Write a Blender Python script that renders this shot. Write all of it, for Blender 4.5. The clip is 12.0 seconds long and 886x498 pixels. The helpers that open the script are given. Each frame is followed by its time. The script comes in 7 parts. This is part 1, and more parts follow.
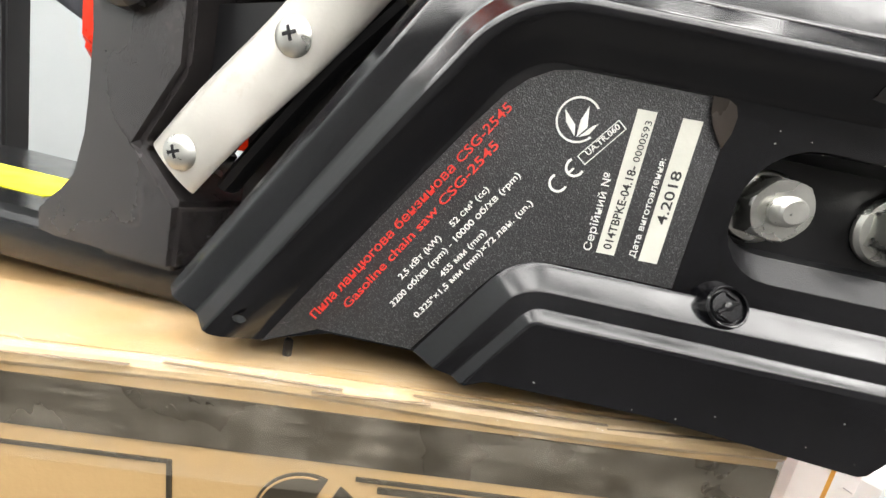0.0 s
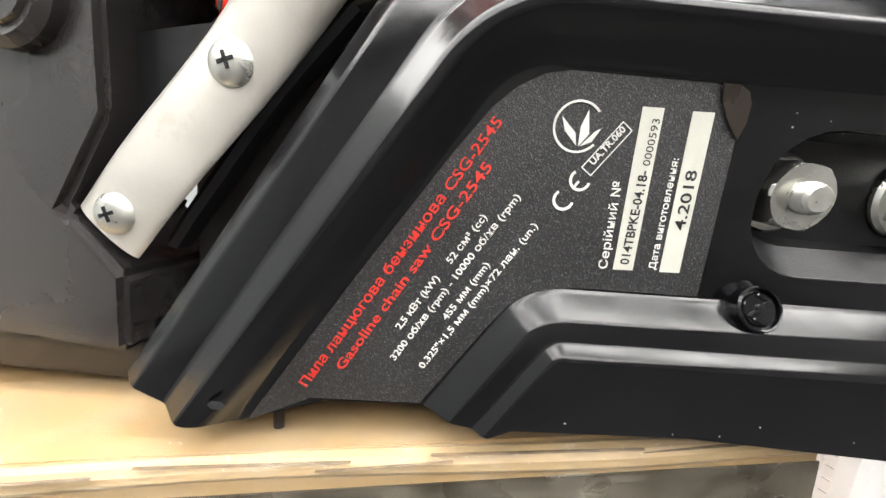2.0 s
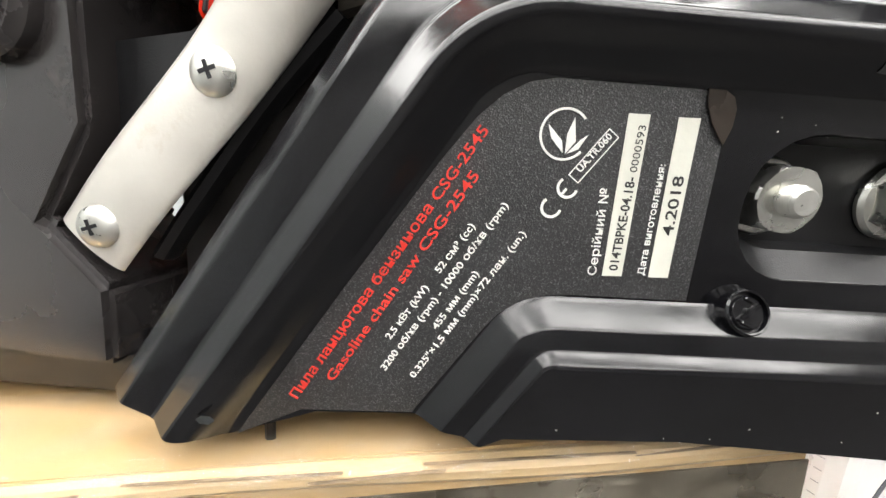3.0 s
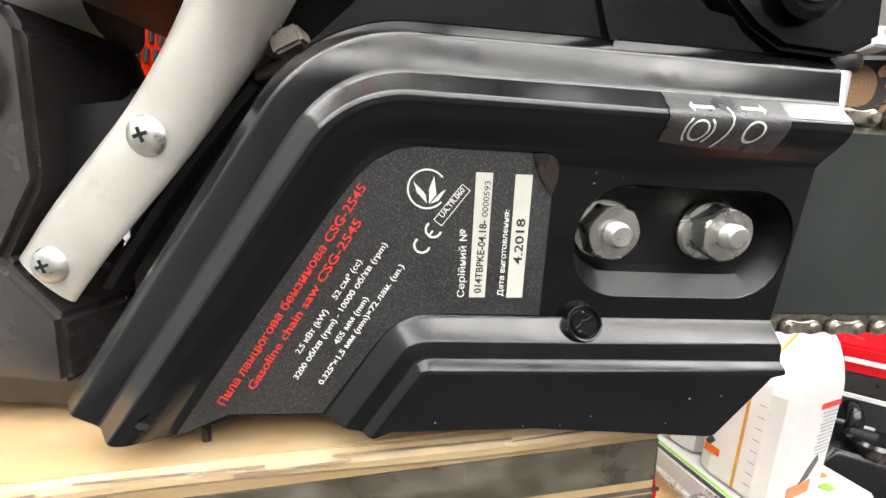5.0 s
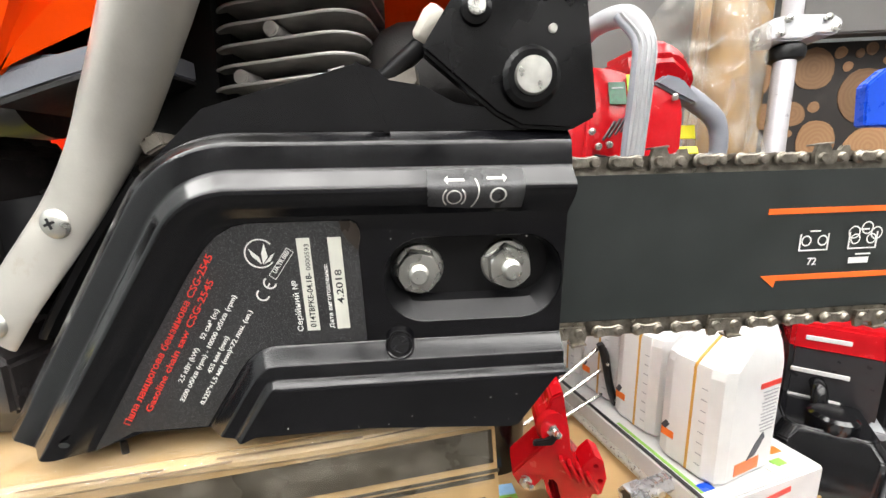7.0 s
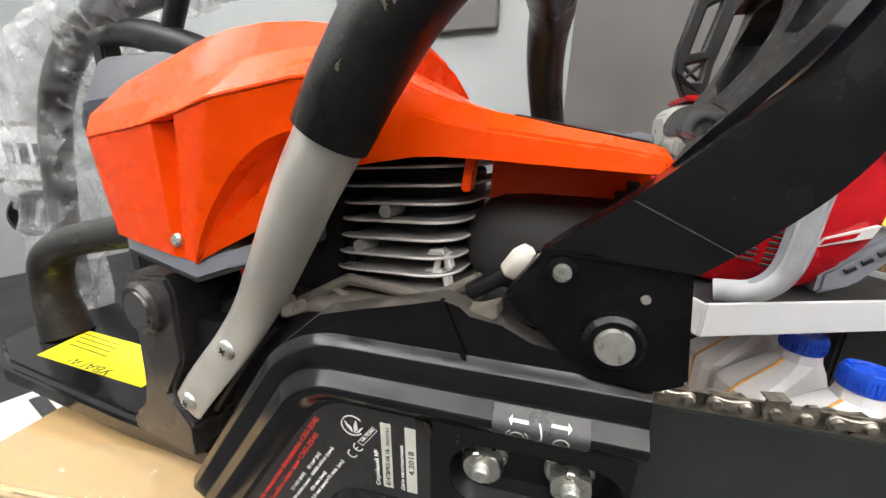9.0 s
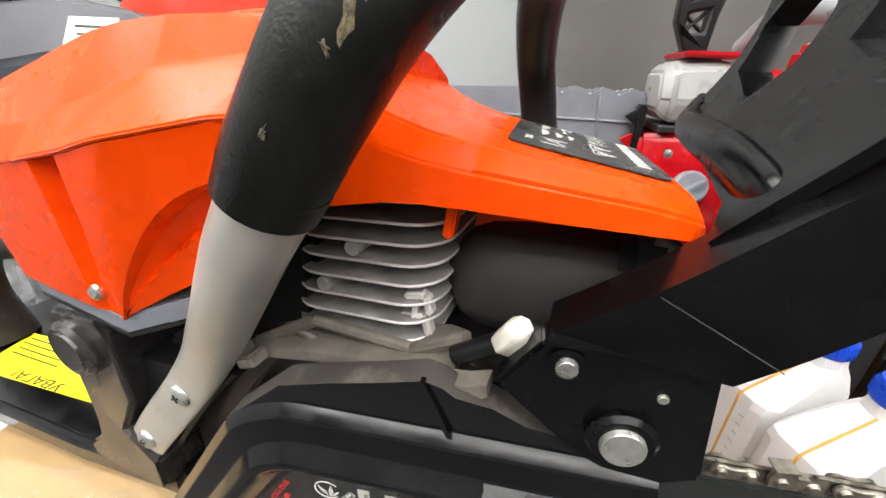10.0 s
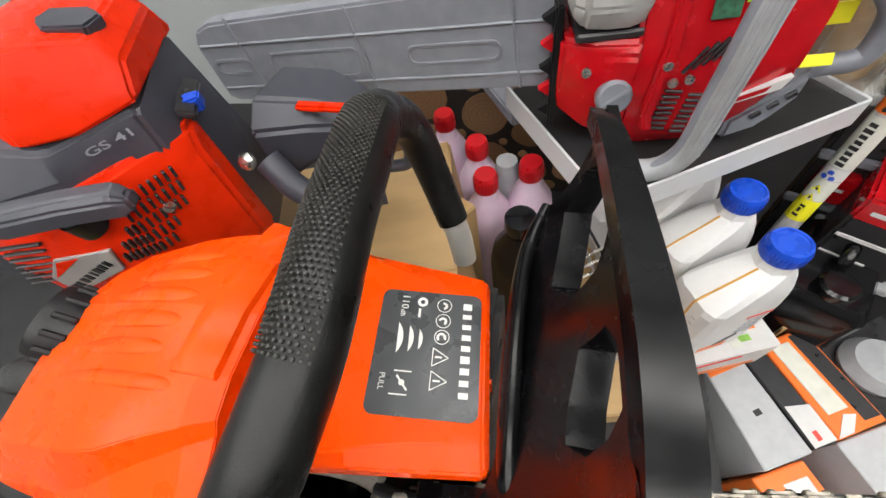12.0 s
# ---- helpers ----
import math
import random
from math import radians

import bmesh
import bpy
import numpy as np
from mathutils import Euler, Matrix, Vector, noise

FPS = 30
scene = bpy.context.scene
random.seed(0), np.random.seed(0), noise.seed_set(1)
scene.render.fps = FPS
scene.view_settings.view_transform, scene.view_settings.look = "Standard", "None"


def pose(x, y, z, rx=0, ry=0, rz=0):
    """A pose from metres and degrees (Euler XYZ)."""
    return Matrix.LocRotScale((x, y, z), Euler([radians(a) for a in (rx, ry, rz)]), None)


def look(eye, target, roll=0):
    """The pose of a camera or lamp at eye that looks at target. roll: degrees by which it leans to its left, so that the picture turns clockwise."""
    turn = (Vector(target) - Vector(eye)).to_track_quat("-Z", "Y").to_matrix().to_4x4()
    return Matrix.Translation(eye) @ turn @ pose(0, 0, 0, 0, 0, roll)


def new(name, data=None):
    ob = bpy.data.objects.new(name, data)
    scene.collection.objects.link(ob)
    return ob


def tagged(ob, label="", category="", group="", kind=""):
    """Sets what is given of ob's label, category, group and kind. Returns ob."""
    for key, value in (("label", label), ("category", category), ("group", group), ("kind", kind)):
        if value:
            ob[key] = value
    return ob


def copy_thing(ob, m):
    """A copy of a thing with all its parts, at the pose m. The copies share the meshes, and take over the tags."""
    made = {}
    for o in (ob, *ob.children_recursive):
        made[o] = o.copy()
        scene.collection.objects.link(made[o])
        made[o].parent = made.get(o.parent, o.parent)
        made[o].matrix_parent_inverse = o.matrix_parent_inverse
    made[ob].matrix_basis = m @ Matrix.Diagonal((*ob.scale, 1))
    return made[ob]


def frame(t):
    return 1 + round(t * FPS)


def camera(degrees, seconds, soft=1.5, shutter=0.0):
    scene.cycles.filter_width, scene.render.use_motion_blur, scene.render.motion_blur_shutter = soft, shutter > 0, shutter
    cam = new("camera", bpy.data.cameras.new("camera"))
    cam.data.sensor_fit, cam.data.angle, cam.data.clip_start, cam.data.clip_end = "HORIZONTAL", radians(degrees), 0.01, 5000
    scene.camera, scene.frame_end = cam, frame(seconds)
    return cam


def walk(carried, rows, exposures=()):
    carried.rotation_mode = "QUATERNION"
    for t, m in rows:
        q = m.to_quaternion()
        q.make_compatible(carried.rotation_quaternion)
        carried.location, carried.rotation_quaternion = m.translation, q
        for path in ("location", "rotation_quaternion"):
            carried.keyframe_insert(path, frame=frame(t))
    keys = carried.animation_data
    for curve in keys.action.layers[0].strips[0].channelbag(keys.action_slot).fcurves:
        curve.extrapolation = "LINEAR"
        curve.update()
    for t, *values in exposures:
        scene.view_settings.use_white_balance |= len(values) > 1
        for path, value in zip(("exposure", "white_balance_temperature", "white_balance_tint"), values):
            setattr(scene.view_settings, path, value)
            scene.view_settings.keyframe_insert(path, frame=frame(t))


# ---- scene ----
cam = camera(98.50, 12.0)
PATH = [
    (0, (-0.05390, -0.09787, 0.06022), (-0.11174, 0.19173, 0.00741), 12.053),
    (0.5, (-0.05987, -0.09487, 0.07081), (-0.10734, 0.19643, 0.01703), 7.646),
    (1, (-0.05789, -0.09338, 0.06611), (-0.10014, 0.19873, 0.01236), 6.026),
    (1.5, (-0.05841, -0.08751, 0.06516), (-0.09805, 0.20453, 0.00910), 5.340),
    (2, (-0.06209, -0.08611, 0.06736), (-0.10035, 0.20607, 0.01107), 4.699),
    (2.5, (-0.06213, -0.08362, 0.07055), (-0.09897, 0.20839, 0.01250), 4.140),
    (2.7, (-0.06166, -0.08420, 0.06978), (-0.09790, 0.20781, 0.01133), 3.997),
    (4.3, (-0.05669, -0.09434, 0.07542), (-0.07889, 0.19930, 0.01816), 3.568),
    (4.5, (-0.04978, -0.09931, 0.07822), (-0.07196, 0.19434, 0.02095), 3.318),
    (5, (-0.03728, -0.09980, 0.08153), (-0.05951, 0.19409, 0.02558), 2.964),
    (5.5, (-0.03818, -0.08683, 0.07762), (-0.05990, 0.20808, 0.02706), 2.663),
    (6, (-0.04043, -0.08583, 0.07557), (-0.06161, 0.21021, 0.03182), 2.147),
    (6.5, (-0.02046, -0.09766, 0.08914), (-0.04172, 0.19817, 0.04406), 0.801),
    (7, (0.01933, -0.12090, 0.10130), (-0.00732, 0.17253, 0.04481), -1.130),
    (7.2, (0.02542, -0.14286, 0.11557), (-0.00101, 0.14947, 0.05356), -1.409),
    (8.8, (0.03548, -0.11999, 0.18827), (-0.08017, 0.14486, 0.10775), 0.882),
    (9, (0.02924, -0.10807, 0.18371), (-0.08599, 0.15700, 0.10331), 2.286),
    (9.5, (0.00882, -0.09534, 0.19278), (-0.09852, 0.16865, 0.09904), 4.506),
    (10, (0.01481, -0.07668, 0.21149), (-0.07765, 0.17995, 0.08664), 2.430),
    (10.5, (0.05398, -0.06394, 0.24625), (-0.02951, 0.17828, 0.09017), -2.085),
    (11, (0.07220, -0.04092, 0.28499), (-0.00910, 0.18065, 0.09980), -6.682),
    (11.5, (0.06597, -0.01279, 0.33031), (-0.01473, 0.18225, 0.11712), -11.740),
    (12, (0.05601, 0.01662, 0.35764), (-0.01387, 0.17633, 0.11349), -14.640),
]
walk(cam, [(t, look(eye, target, roll)) for t, eye, target, roll in PATH],
     [(0, 0.68), (4.3, 0.68), (6.5, 0.65), (7.2, 0.38), (8.8, 0.0), (9.5, 0.1), (10, 0.15), (11, -0.1), (12, -0.45)])
import collections
from mathutils.bvhtree import BVHTree

# ---- light: a closed shop room under ceiling panels ----
world = bpy.data.worlds.new("room_air")
scene.world = world
world.use_nodes = True
world.node_tree.nodes["Background"].inputs[0].default_value = (0.8, 0.85, 0.9, 1)
world.node_tree.nodes["Background"].inputs[1].default_value = 0.02

# ---- helpers for building ----


def link_nodes(m):
    m.use_nodes = True
    nt = m.node_tree
    return nt, nt.nodes["Principled BSDF"]


def surface(name, color, rough=0.5, metal=0.0, vary=0.12, scale=60.0, bump=0.1, bump_scale=900.0, dirt=None, dirt_amount=0.0,
            dirt_scale=25.0, coat=0.0, rough_vary=0.1, stretch=(1, 1, 1), spec=0.5):
    """A procedural surface: base colour varied at two scales, uneven gloss, fine relief, and dust or wear of another colour."""
    m = bpy.data.materials.new(name)
    nt, bsdf = link_nodes(m)
    N, K = nt.nodes.new, nt.links.new
    coords = N("ShaderNodeTexCoord")
    mapping = N("ShaderNodeMapping")
    mapping.inputs["Scale"].default_value = stretch
    K(coords.outputs["Object"], mapping.inputs["Vector"])
    big = N("ShaderNodeTexNoise")
    big.inputs["Scale"].default_value, big.inputs["Detail"].default_value = scale, 6
    K(mapping.outputs[0], big.inputs["Vector"])
    fine = N("ShaderNodeTexNoise")
    fine.inputs["Scale"].default_value, fine.inputs["Detail"].default_value = bump_scale, 3
    K(mapping.outputs[0], fine.inputs["Vector"])
    ramp = N("ShaderNodeMapRange")
    ramp.inputs["From Min"].default_value, ramp.inputs["From Max"].default_value = 0.3, 0.7
    ramp.inputs["To Min"].default_value, ramp.inputs["To Max"].default_value = 1 - vary, 1 + vary
    K(big.outputs["Fac"], ramp.inputs["Value"])
    base = N("ShaderNodeMix")
    base.data_type, base.blend_type = "RGBA", "MULTIPLY"
    base.inputs["Factor"].default_value = 1
    base.inputs["A"].default_value = (*color, 1)
    K(ramp.outputs[0], base.inputs["B"])
    out = base.outputs["Result"]
    if dirt:
        spots = N("ShaderNodeTexNoise")
        spots.inputs["Scale"].default_value, spots.inputs["Detail"].default_value, spots.inputs["Roughness"].default_value = dirt_scale, 8, 0.7
        K(coords.outputs["Object"], spots.inputs["Vector"])
        cut = N("ShaderNodeMapRange")
        cut.inputs["From Min"].default_value, cut.inputs["From Max"].default_value = 0.72 - 0.3 * dirt_amount, 0.9 - 0.3 * dirt_amount
        K(spots.outputs["Fac"], cut.inputs["Value"])
        mix = N("ShaderNodeMix")
        mix.data_type = "RGBA"
        K(cut.outputs[0], mix.inputs["Factor"])
        K(out, mix.inputs["A"])
        mix.inputs["B"].default_value = (*dirt, 1)
        out = mix.outputs["Result"]
    K(out, bsdf.inputs["Base Color"])
    gloss = N("ShaderNodeMapRange")
    gloss.inputs["From Min"].default_value, gloss.inputs["From Max"].default_value = 0.3, 0.7
    gloss.inputs["To Min"].default_value, gloss.inputs["To Max"].default_value = max(0.02, rough - rough_vary), min(1, rough + rough_vary)
    K(big.outputs["Fac"], gloss.inputs["Value"])
    K(gloss.outputs[0], bsdf.inputs["Roughness"])
    bsdf.inputs["Metallic"].default_value = metal
    bsdf.inputs["Coat Weight"].default_value = coat
    bsdf.inputs["Specular IOR Level"].default_value = spec
    if bump:
        relief = N("ShaderNodeBump")
        relief.inputs["Strength"].default_value, relief.inputs["Distance"].default_value = bump, 0.0006
        K(fine.outputs["Fac"], relief.inputs["Height"])
        K(relief.outputs[0], bsdf.inputs["Normal"])
    return m


def glowing(name, color, strength):
    m = bpy.data.materials.new(name)
    nt, bsdf = link_nodes(m)
    bsdf.inputs["Base Color"].default_value = (*color, 1)
    bsdf.inputs["Emission Color"].default_value = (*color, 1)
    bsdf.inputs["Emission Strength"].default_value = strength
    return m


BLACK = surface("black_gloss_plastic", (0.0045, 0.0045, 0.0055), 0.165, spec=0.52, vary=0.3, bump=0.1, bump_scale=110, rough_vary=0.06, dirt=(0.06, 0.055, 0.05), dirt_amount=0.12, dirt_scale=90)
BLACK_MATT = surface("black_matt_plastic", (0.009, 0.009, 0.010), 0.38, spec=0.33, vary=0.3, bump=0.12, bump_scale=2500, rough_vary=0.1, dirt=(0.07, 0.065, 0.06), dirt_amount=0.15, dirt_scale=70)
GUARD_BLACK = surface("guard_black_plastic", (0.003, 0.003, 0.0036), 0.24, spec=0.34, vary=0.3, bump=0.03, bump_scale=2000, rough_vary=0.08, dirt=(0.05, 0.05, 0.05), dirt_amount=0.08, dirt_scale=120)
BRACKET = surface("dusty_gloss_plastic", (0.03, 0.027, 0.027), 0.24, vary=0.2, scale=30, bump=0.05, bump_scale=1500, dirt=(0.09, 0.08, 0.075), dirt_amount=0.3, dirt_scale=25, spec=0.7)
HANDLE_GREY = surface("dusty_black_plastic", (0.02, 0.018, 0.017), 0.36, vary=0.25, bump=0.15, bump_scale=1500, dirt=(0.13, 0.11, 0.09), dirt_amount=0.42, dirt_scale=30)
RUBBER = surface("grip_rubber", (0.007, 0.0073, 0.007), 0.34, spec=0.32, vary=0.3, bump=0.22, bump_scale=900, rough_vary=0.12, dirt=(0.06, 0.057, 0.045), dirt_amount=0.28, dirt_scale=45)
ORANGE = surface("orange_plastic", (0.92, 0.066, 0.0005), 0.28, spec=0.15, vary=0.03, bump=0.02, bump_scale=1800, rough_vary=0.06, dirt=(0.8, 0.16, 0.03), dirt_amount=0.0, dirt_scale=60)
ORANGE_RED = surface("red_orange_plastic", (0.66, 0.022, 0.002), 0.3, spec=0.12, vary=0.08, bump=0.06, bump_scale=1800, rough_vary=0.06)
RED = surface("red_plastic", (0.46, 0.004, 0.009), 0.2, vary=0.1, bump=0.03, bump_scale=1600)
RED_CAP = surface("red_cap_plastic", (0.5, 0.006, 0.012), 0.35, vary=0.08, bump=0.05)
ALU = surface("brushed_aluminium", (0.60, 0.58, 0.53), 0.4, metal=0.55, vary=0.12, scale=40, bump=0.08, bump_scale=900, stretch=(1, 1, 1), dirt=(0.40, 0.325, 0.235), dirt_amount=0.36, dirt_scale=28)
ZINC = surface("zinc_plated_steel", (0.66, 0.66, 0.62), 0.27, metal=0.92, vary=0.08, scale=120, bump=0.05, bump_scale=1200, rough_vary=0.1)
DARK_ZINC = surface("dull_zinc_steel", (0.6, 0.6, 0.56), 0.34, metal=0.8, vary=0.12, scale=300, bump=0.07)
CAST = surface("cast_aluminium", (0.55, 0.53, 0.5), 0.5, metal=0.5, vary=0.3, scale=90, bump=0.5, bump_scale=1200, dirt=(0.12, 0.1, 0.09), dirt_amount=0.4, dirt_scale=50)
FIN = surface("cast_cylinder_fins", (0.78, 0.76, 0.73), 0.42, metal=0.3, vary=0.2, bump=0.4, bump_scale=1200, dirt=(0.14, 0.12, 0.105), dirt_amount=0.28, dirt_scale=60)
DUST = surface("dusty_cover_skirt", (0.055, 0.05, 0.044), 0.45, vary=0.25, scale=40, bump=0.3, bump_scale=900, dirt=(0.13, 0.115, 0.1), dirt_amount=0.6, dirt_scale=70)
# near-black: shade between the fins and in engine gaps is put into the colour
ENGINE_SHADE = surface("engine_shade_black", (0.008, 0.008, 0.008), 0.6, vary=0.3, bump=0.3)
MUFFLER = surface("sooty_muffler_paint", (0.035, 0.033, 0.032), 0.6, vary=0.2, bump=0.25, bump_scale=1500, dirt=(0.08, 0.07, 0.06), dirt_amount=0.2, dirt_scale=40)
VISOR = surface("pale_grey_plastic", (0.34, 0.34, 0.33), 0.35, vary=0.06, bump=0.1)
TAN_WEAR = surface("worn_rubber", (0.17, 0.14, 0.075), 0.7, vary=0.5, scale=300, bump=0.6, bump_scale=900, dirt=(0.015, 0.015, 0.015), dirt_amount=0.95, dirt_scale=420)
SHOP_WALL = surface("added_wall_grey", (0.2, 0.195, 0.19), 0.6, vary=0.35, scale=3, bump=0.2, bump_scale=50)
STEEL = surface("chain_steel", (0.34, 0.31, 0.26), 0.35, metal=0.85, vary=0.4, scale=300, bump=0.3, bump_scale=900, dirt=(0.06, 0.05, 0.04), dirt_amount=0.4, dirt_scale=200)
BAR_PAINT = surface("bar_grey_green_paint", (0.022, 0.026, 0.025), 0.4, vary=0.15, bump=0.15, bump_scale=2500, rough_vary=0.06)
LABEL_BLACK = surface("label_black_film", (0.02, 0.02, 0.021), 0.4, vary=0.2, bump=0.5, bump_scale=2800, dirt=(0.2, 0.2, 0.2), dirt_amount=0.62, dirt_scale=2800)
LABEL_CURL = surface("label_underside", (0.03, 0.023, 0.018), 0.3, vary=0.3, bump=0.1)
LABEL_GREY = surface("label_grey_film", (0.05, 0.054, 0.057), 0.3, vary=0.04, bump=0.1)
BRAKE_FILM = surface("brake_label_film", (0.055, 0.055, 0.057), 0.34, vary=0.3, scale=120, bump=0.3, bump_scale=1500, dirt=(0.17, 0.17, 0.165), dirt_amount=0.3, dirt_scale=160)
INK_WHITE = surface("white_ink", (0.78, 0.78, 0.74), 0.45, vary=0.05, bump=0)
INK_RED = surface("red_ink", (0.72, 0.05, 0.035), 0.45, vary=0.1, bump=0)
INK_BLACK = surface("black_ink", (0.02, 0.02, 0.02), 0.5, vary=0.1, bump=0)
PAPER = surface("paper_white", (0.62, 0.62, 0.55), 0.5, vary=0.06, bump=0.1)
YELLOW = surface("yellow_label", (0.85, 0.8, 0.02), 0.45, vary=0.06, bump=0.05)
ORANGE_INK = surface("orange_ink", (0.85, 0.14, 0.02), 0.45, vary=0.08, bump=0)
CARD = surface("cardboard", (0.41, 0.268, 0.119), 0.62, vary=0.07, scale=12, bump=0.15, bump_scale=500, stretch=(1, 4, 1), rough_vary=0.06)
CARD_EDGE = surface("cardboard_edge_under_tape", (0.52, 0.37, 0.19), 0.35, vary=0.22, scale=60, bump=0.5, bump_scale=260, stretch=(0.3, 3, 3))
CARD_DARK = surface("cardboard_dark_print", (0.03, 0.024, 0.015), 0.3, vary=0.35, scale=30, bump=0.2, bump_scale=400)
GREY_PLASTIC = surface("grey_plastic", (0.2, 0.21, 0.24), 0.4, vary=0.08, bump=0.2, bump_scale=1300)
SLATE = surface("slate_grey_plastic", (0.045, 0.047, 0.06), 0.42, vary=0.1, bump=0.25, bump_scale=1500)
LIGHT_GREY = surface("light_grey_rubber", (0.32, 0.33, 0.34), 0.5, vary=0.08, bump=0.2)
WHITE_JUG = surface("white_jug_plastic", (0.7, 0.7, 0.69), 0.42, vary=0.03, bump=0.08)
BLUE = surface("blue_cap_plastic", (0.01, 0.07, 0.55), 0.3, vary=0.1, bump=0.05)
PINK = surface("pink_fluid_plastic", (0.72, 0.55, 0.68), 0.35, vary=0.1, scale=30, bump=0.05)
WHITE_PAINT = surface("white_painted_metal", (0.6, 0.61, 0.62), 0.4, vary=0.05, scale=8, bump=0.1, dirt=(0.4, 0.38, 0.35), dirt_amount=0.1, dirt_scale=20)
WALL_WHITE = surface("white_wall_paint", (0.38, 0.4, 0.4), 0.7, vary=0.04, scale=4, bump=0.2, bump_scale=200)
DARK_PANEL = surface("dark_grey_panel", (0.11, 0.105, 0.1), 0.45, vary=0.12, scale=6, bump=0.1)
SHELF_DARK = surface("dark_shelf_paint", (0.010, 0.010, 0.011), 0.6, vary=0.2, scale=15, bump=0.2)
FLOOR_GREY = surface("shop_floor", (0.05, 0.047, 0.045), 0.55, vary=0.2, scale=5, bump=0.2)
CEILING_PAINT = surface("ceiling_paint", (0.3, 0.3, 0.3), 0.8, vary=0.03, scale=3, bump=0.1)
BOX_GREY = surface("grey_carton", (0.42, 0.43, 0.44), 0.5, vary=0.06, bump=0.05)
BOX_ORANGE = surface("orange_carton", (0.82, 0.17, 0.02), 0.4, vary=0.06, bump=0.05)
BOX_BLACK = surface("black_carton", (0.02, 0.02, 0.022), 0.35, vary=0.2, bump=0.05)
BOX_WHITE = surface("white_carton", (0.6, 0.59, 0.58), 0.4, vary=0.04, bump=0.05)
GREEN = surface("green_print", (0.25, 0.5, 0.08), 0.4, vary=0.2, bump=0)
SHAFT_PAINT = surface("pale_shaft_paint", (0.5, 0.49, 0.51), 0.35, metal=0.2, vary=0.08, bump=0.05)
CREAM = surface("cream_plastic", (0.62, 0.59, 0.52), 0.45, vary=0.1, bump=0.1)
DUSTY_CAST = surface("dusty_casting", (0.18, 0.16, 0.135), 0.6, metal=0.15, vary=0.25, scale=120, bump=0.4, bump_scale=900, dirt=(0.2, 0.165, 0.13), dirt_amount=0.45, dirt_scale=90)
BADGE_GREY = surface("brushed_badge", (0.36, 0.34, 0.33), 0.4, metal=0.3, vary=0.1, bump=0.05)
TREAD = surface("dusty_tread_rubber", (0.035, 0.034, 0.03), 0.5, vary=0.3, bump=0.1)
FIN_FACE = surface("sooty_fin_face", (0.34, 0.325, 0.305), 0.55, metal=0.2, vary=0.35, scale=90, bump=0.4, bump_scale=1200, dirt=(0.05, 0.043, 0.038), dirt_amount=0.4, dirt_scale=60)
SKY_PRINT = surface("pale_blue_print", (0.25, 0.45, 0.7), 0.4, vary=0.2, bump=0)
WRENCH_STEEL = surface("dull_chrome", (0.5, 0.51, 0.53), 0.3, metal=0.8, vary=0.2, scale=150, bump=0.1)
KRAFT = surface("golden_packing_paper", (0.27, 0.155, 0.05), 0.5, vary=0.4, scale=16, bump=0.7, bump_scale=60)
ROUND_LOG = surface("log_print_bark", (0.02, 0.016, 0.014), 0.6, vary=0.4, scale=40, bump=0.2)


def polish(me, angle=32):
    for f in me.polygons:
        f.use_smooth = True
    me.set_sharp_from_angle(angle=radians(angle))
    return me


def as_mesh(name, bm, material, angle=32):
    me = bpy.data.meshes.new(name)
    bm.normal_update()
    bm.to_mesh(me)
    bm.free()
    for m in material if isinstance(material, (list, tuple)) else [material]:
        me.materials.append(m)
    return polish(me, angle)


def crisp(ob):
    """Flat faces stay flat in the light, only the rounded edges bend it."""
    mod = ob.modifiers.new("weighted_normals", "WEIGHTED_NORMAL")
    mod.keep_sharp = True
    return ob


def part(name, bm, material, parent=None, label="", angle=32):
    ob = new(name, as_mesh(name, bm, material, angle))
    ob.parent = parent
    if label:
        ob["label"] = label
    return ob


def thing(name, at, label, category, group="", kind=""):
    ob = new(name)
    ob.empty_display_size = 0.02
    ob.matrix_basis = at if isinstance(at, Matrix) else Matrix.Translation(at)
    return tagged(ob, label, category, group, kind)


def solid(name, bm, material, at, label, category, group="", kind="", angle=32):
    """A thing that is one mesh."""
    ob = part(name, bm, material, None, "", angle)
    ob.matrix_basis = at if isinstance(at, Matrix) else Matrix.Translation(at)
    return tagged(ob, label, category, group, kind)


def soften(bm, width, segments=2, angle=30):
    edges = [e for e in bm.edges if len(e.link_faces) == 2 and e.calc_face_angle(0) > radians(angle)]
    if edges and width > 0:
        bmesh.ops.bevel(bm, geom=edges, offset=width, segments=segments, affect="EDGES", clamp_overlap=True)
    return bm


def block(size, center=(0, 0, 0), bevel=0.0, segments=2, turn=None):
    bm = bmesh.new()
    bmesh.ops.create_cube(bm, size=1)
    bmesh.ops.scale(bm, vec=size, verts=bm.verts)
    soften(bm, bevel, segments)
    if turn is not None:
        bmesh.ops.transform(bm, matrix=turn, verts=bm.verts)
    bmesh.ops.translate(bm, vec=center, verts=bm.verts)
    return bm


def join(*bms):
    """One bmesh out of several."""
    first = bms[0]
    for other in bms[1:]:
        me = bpy.data.meshes.new("tmp")
        other.to_mesh(me)
        other.free()
        first.from_mesh(me)
        bpy.data.meshes.remove(me)
    return first


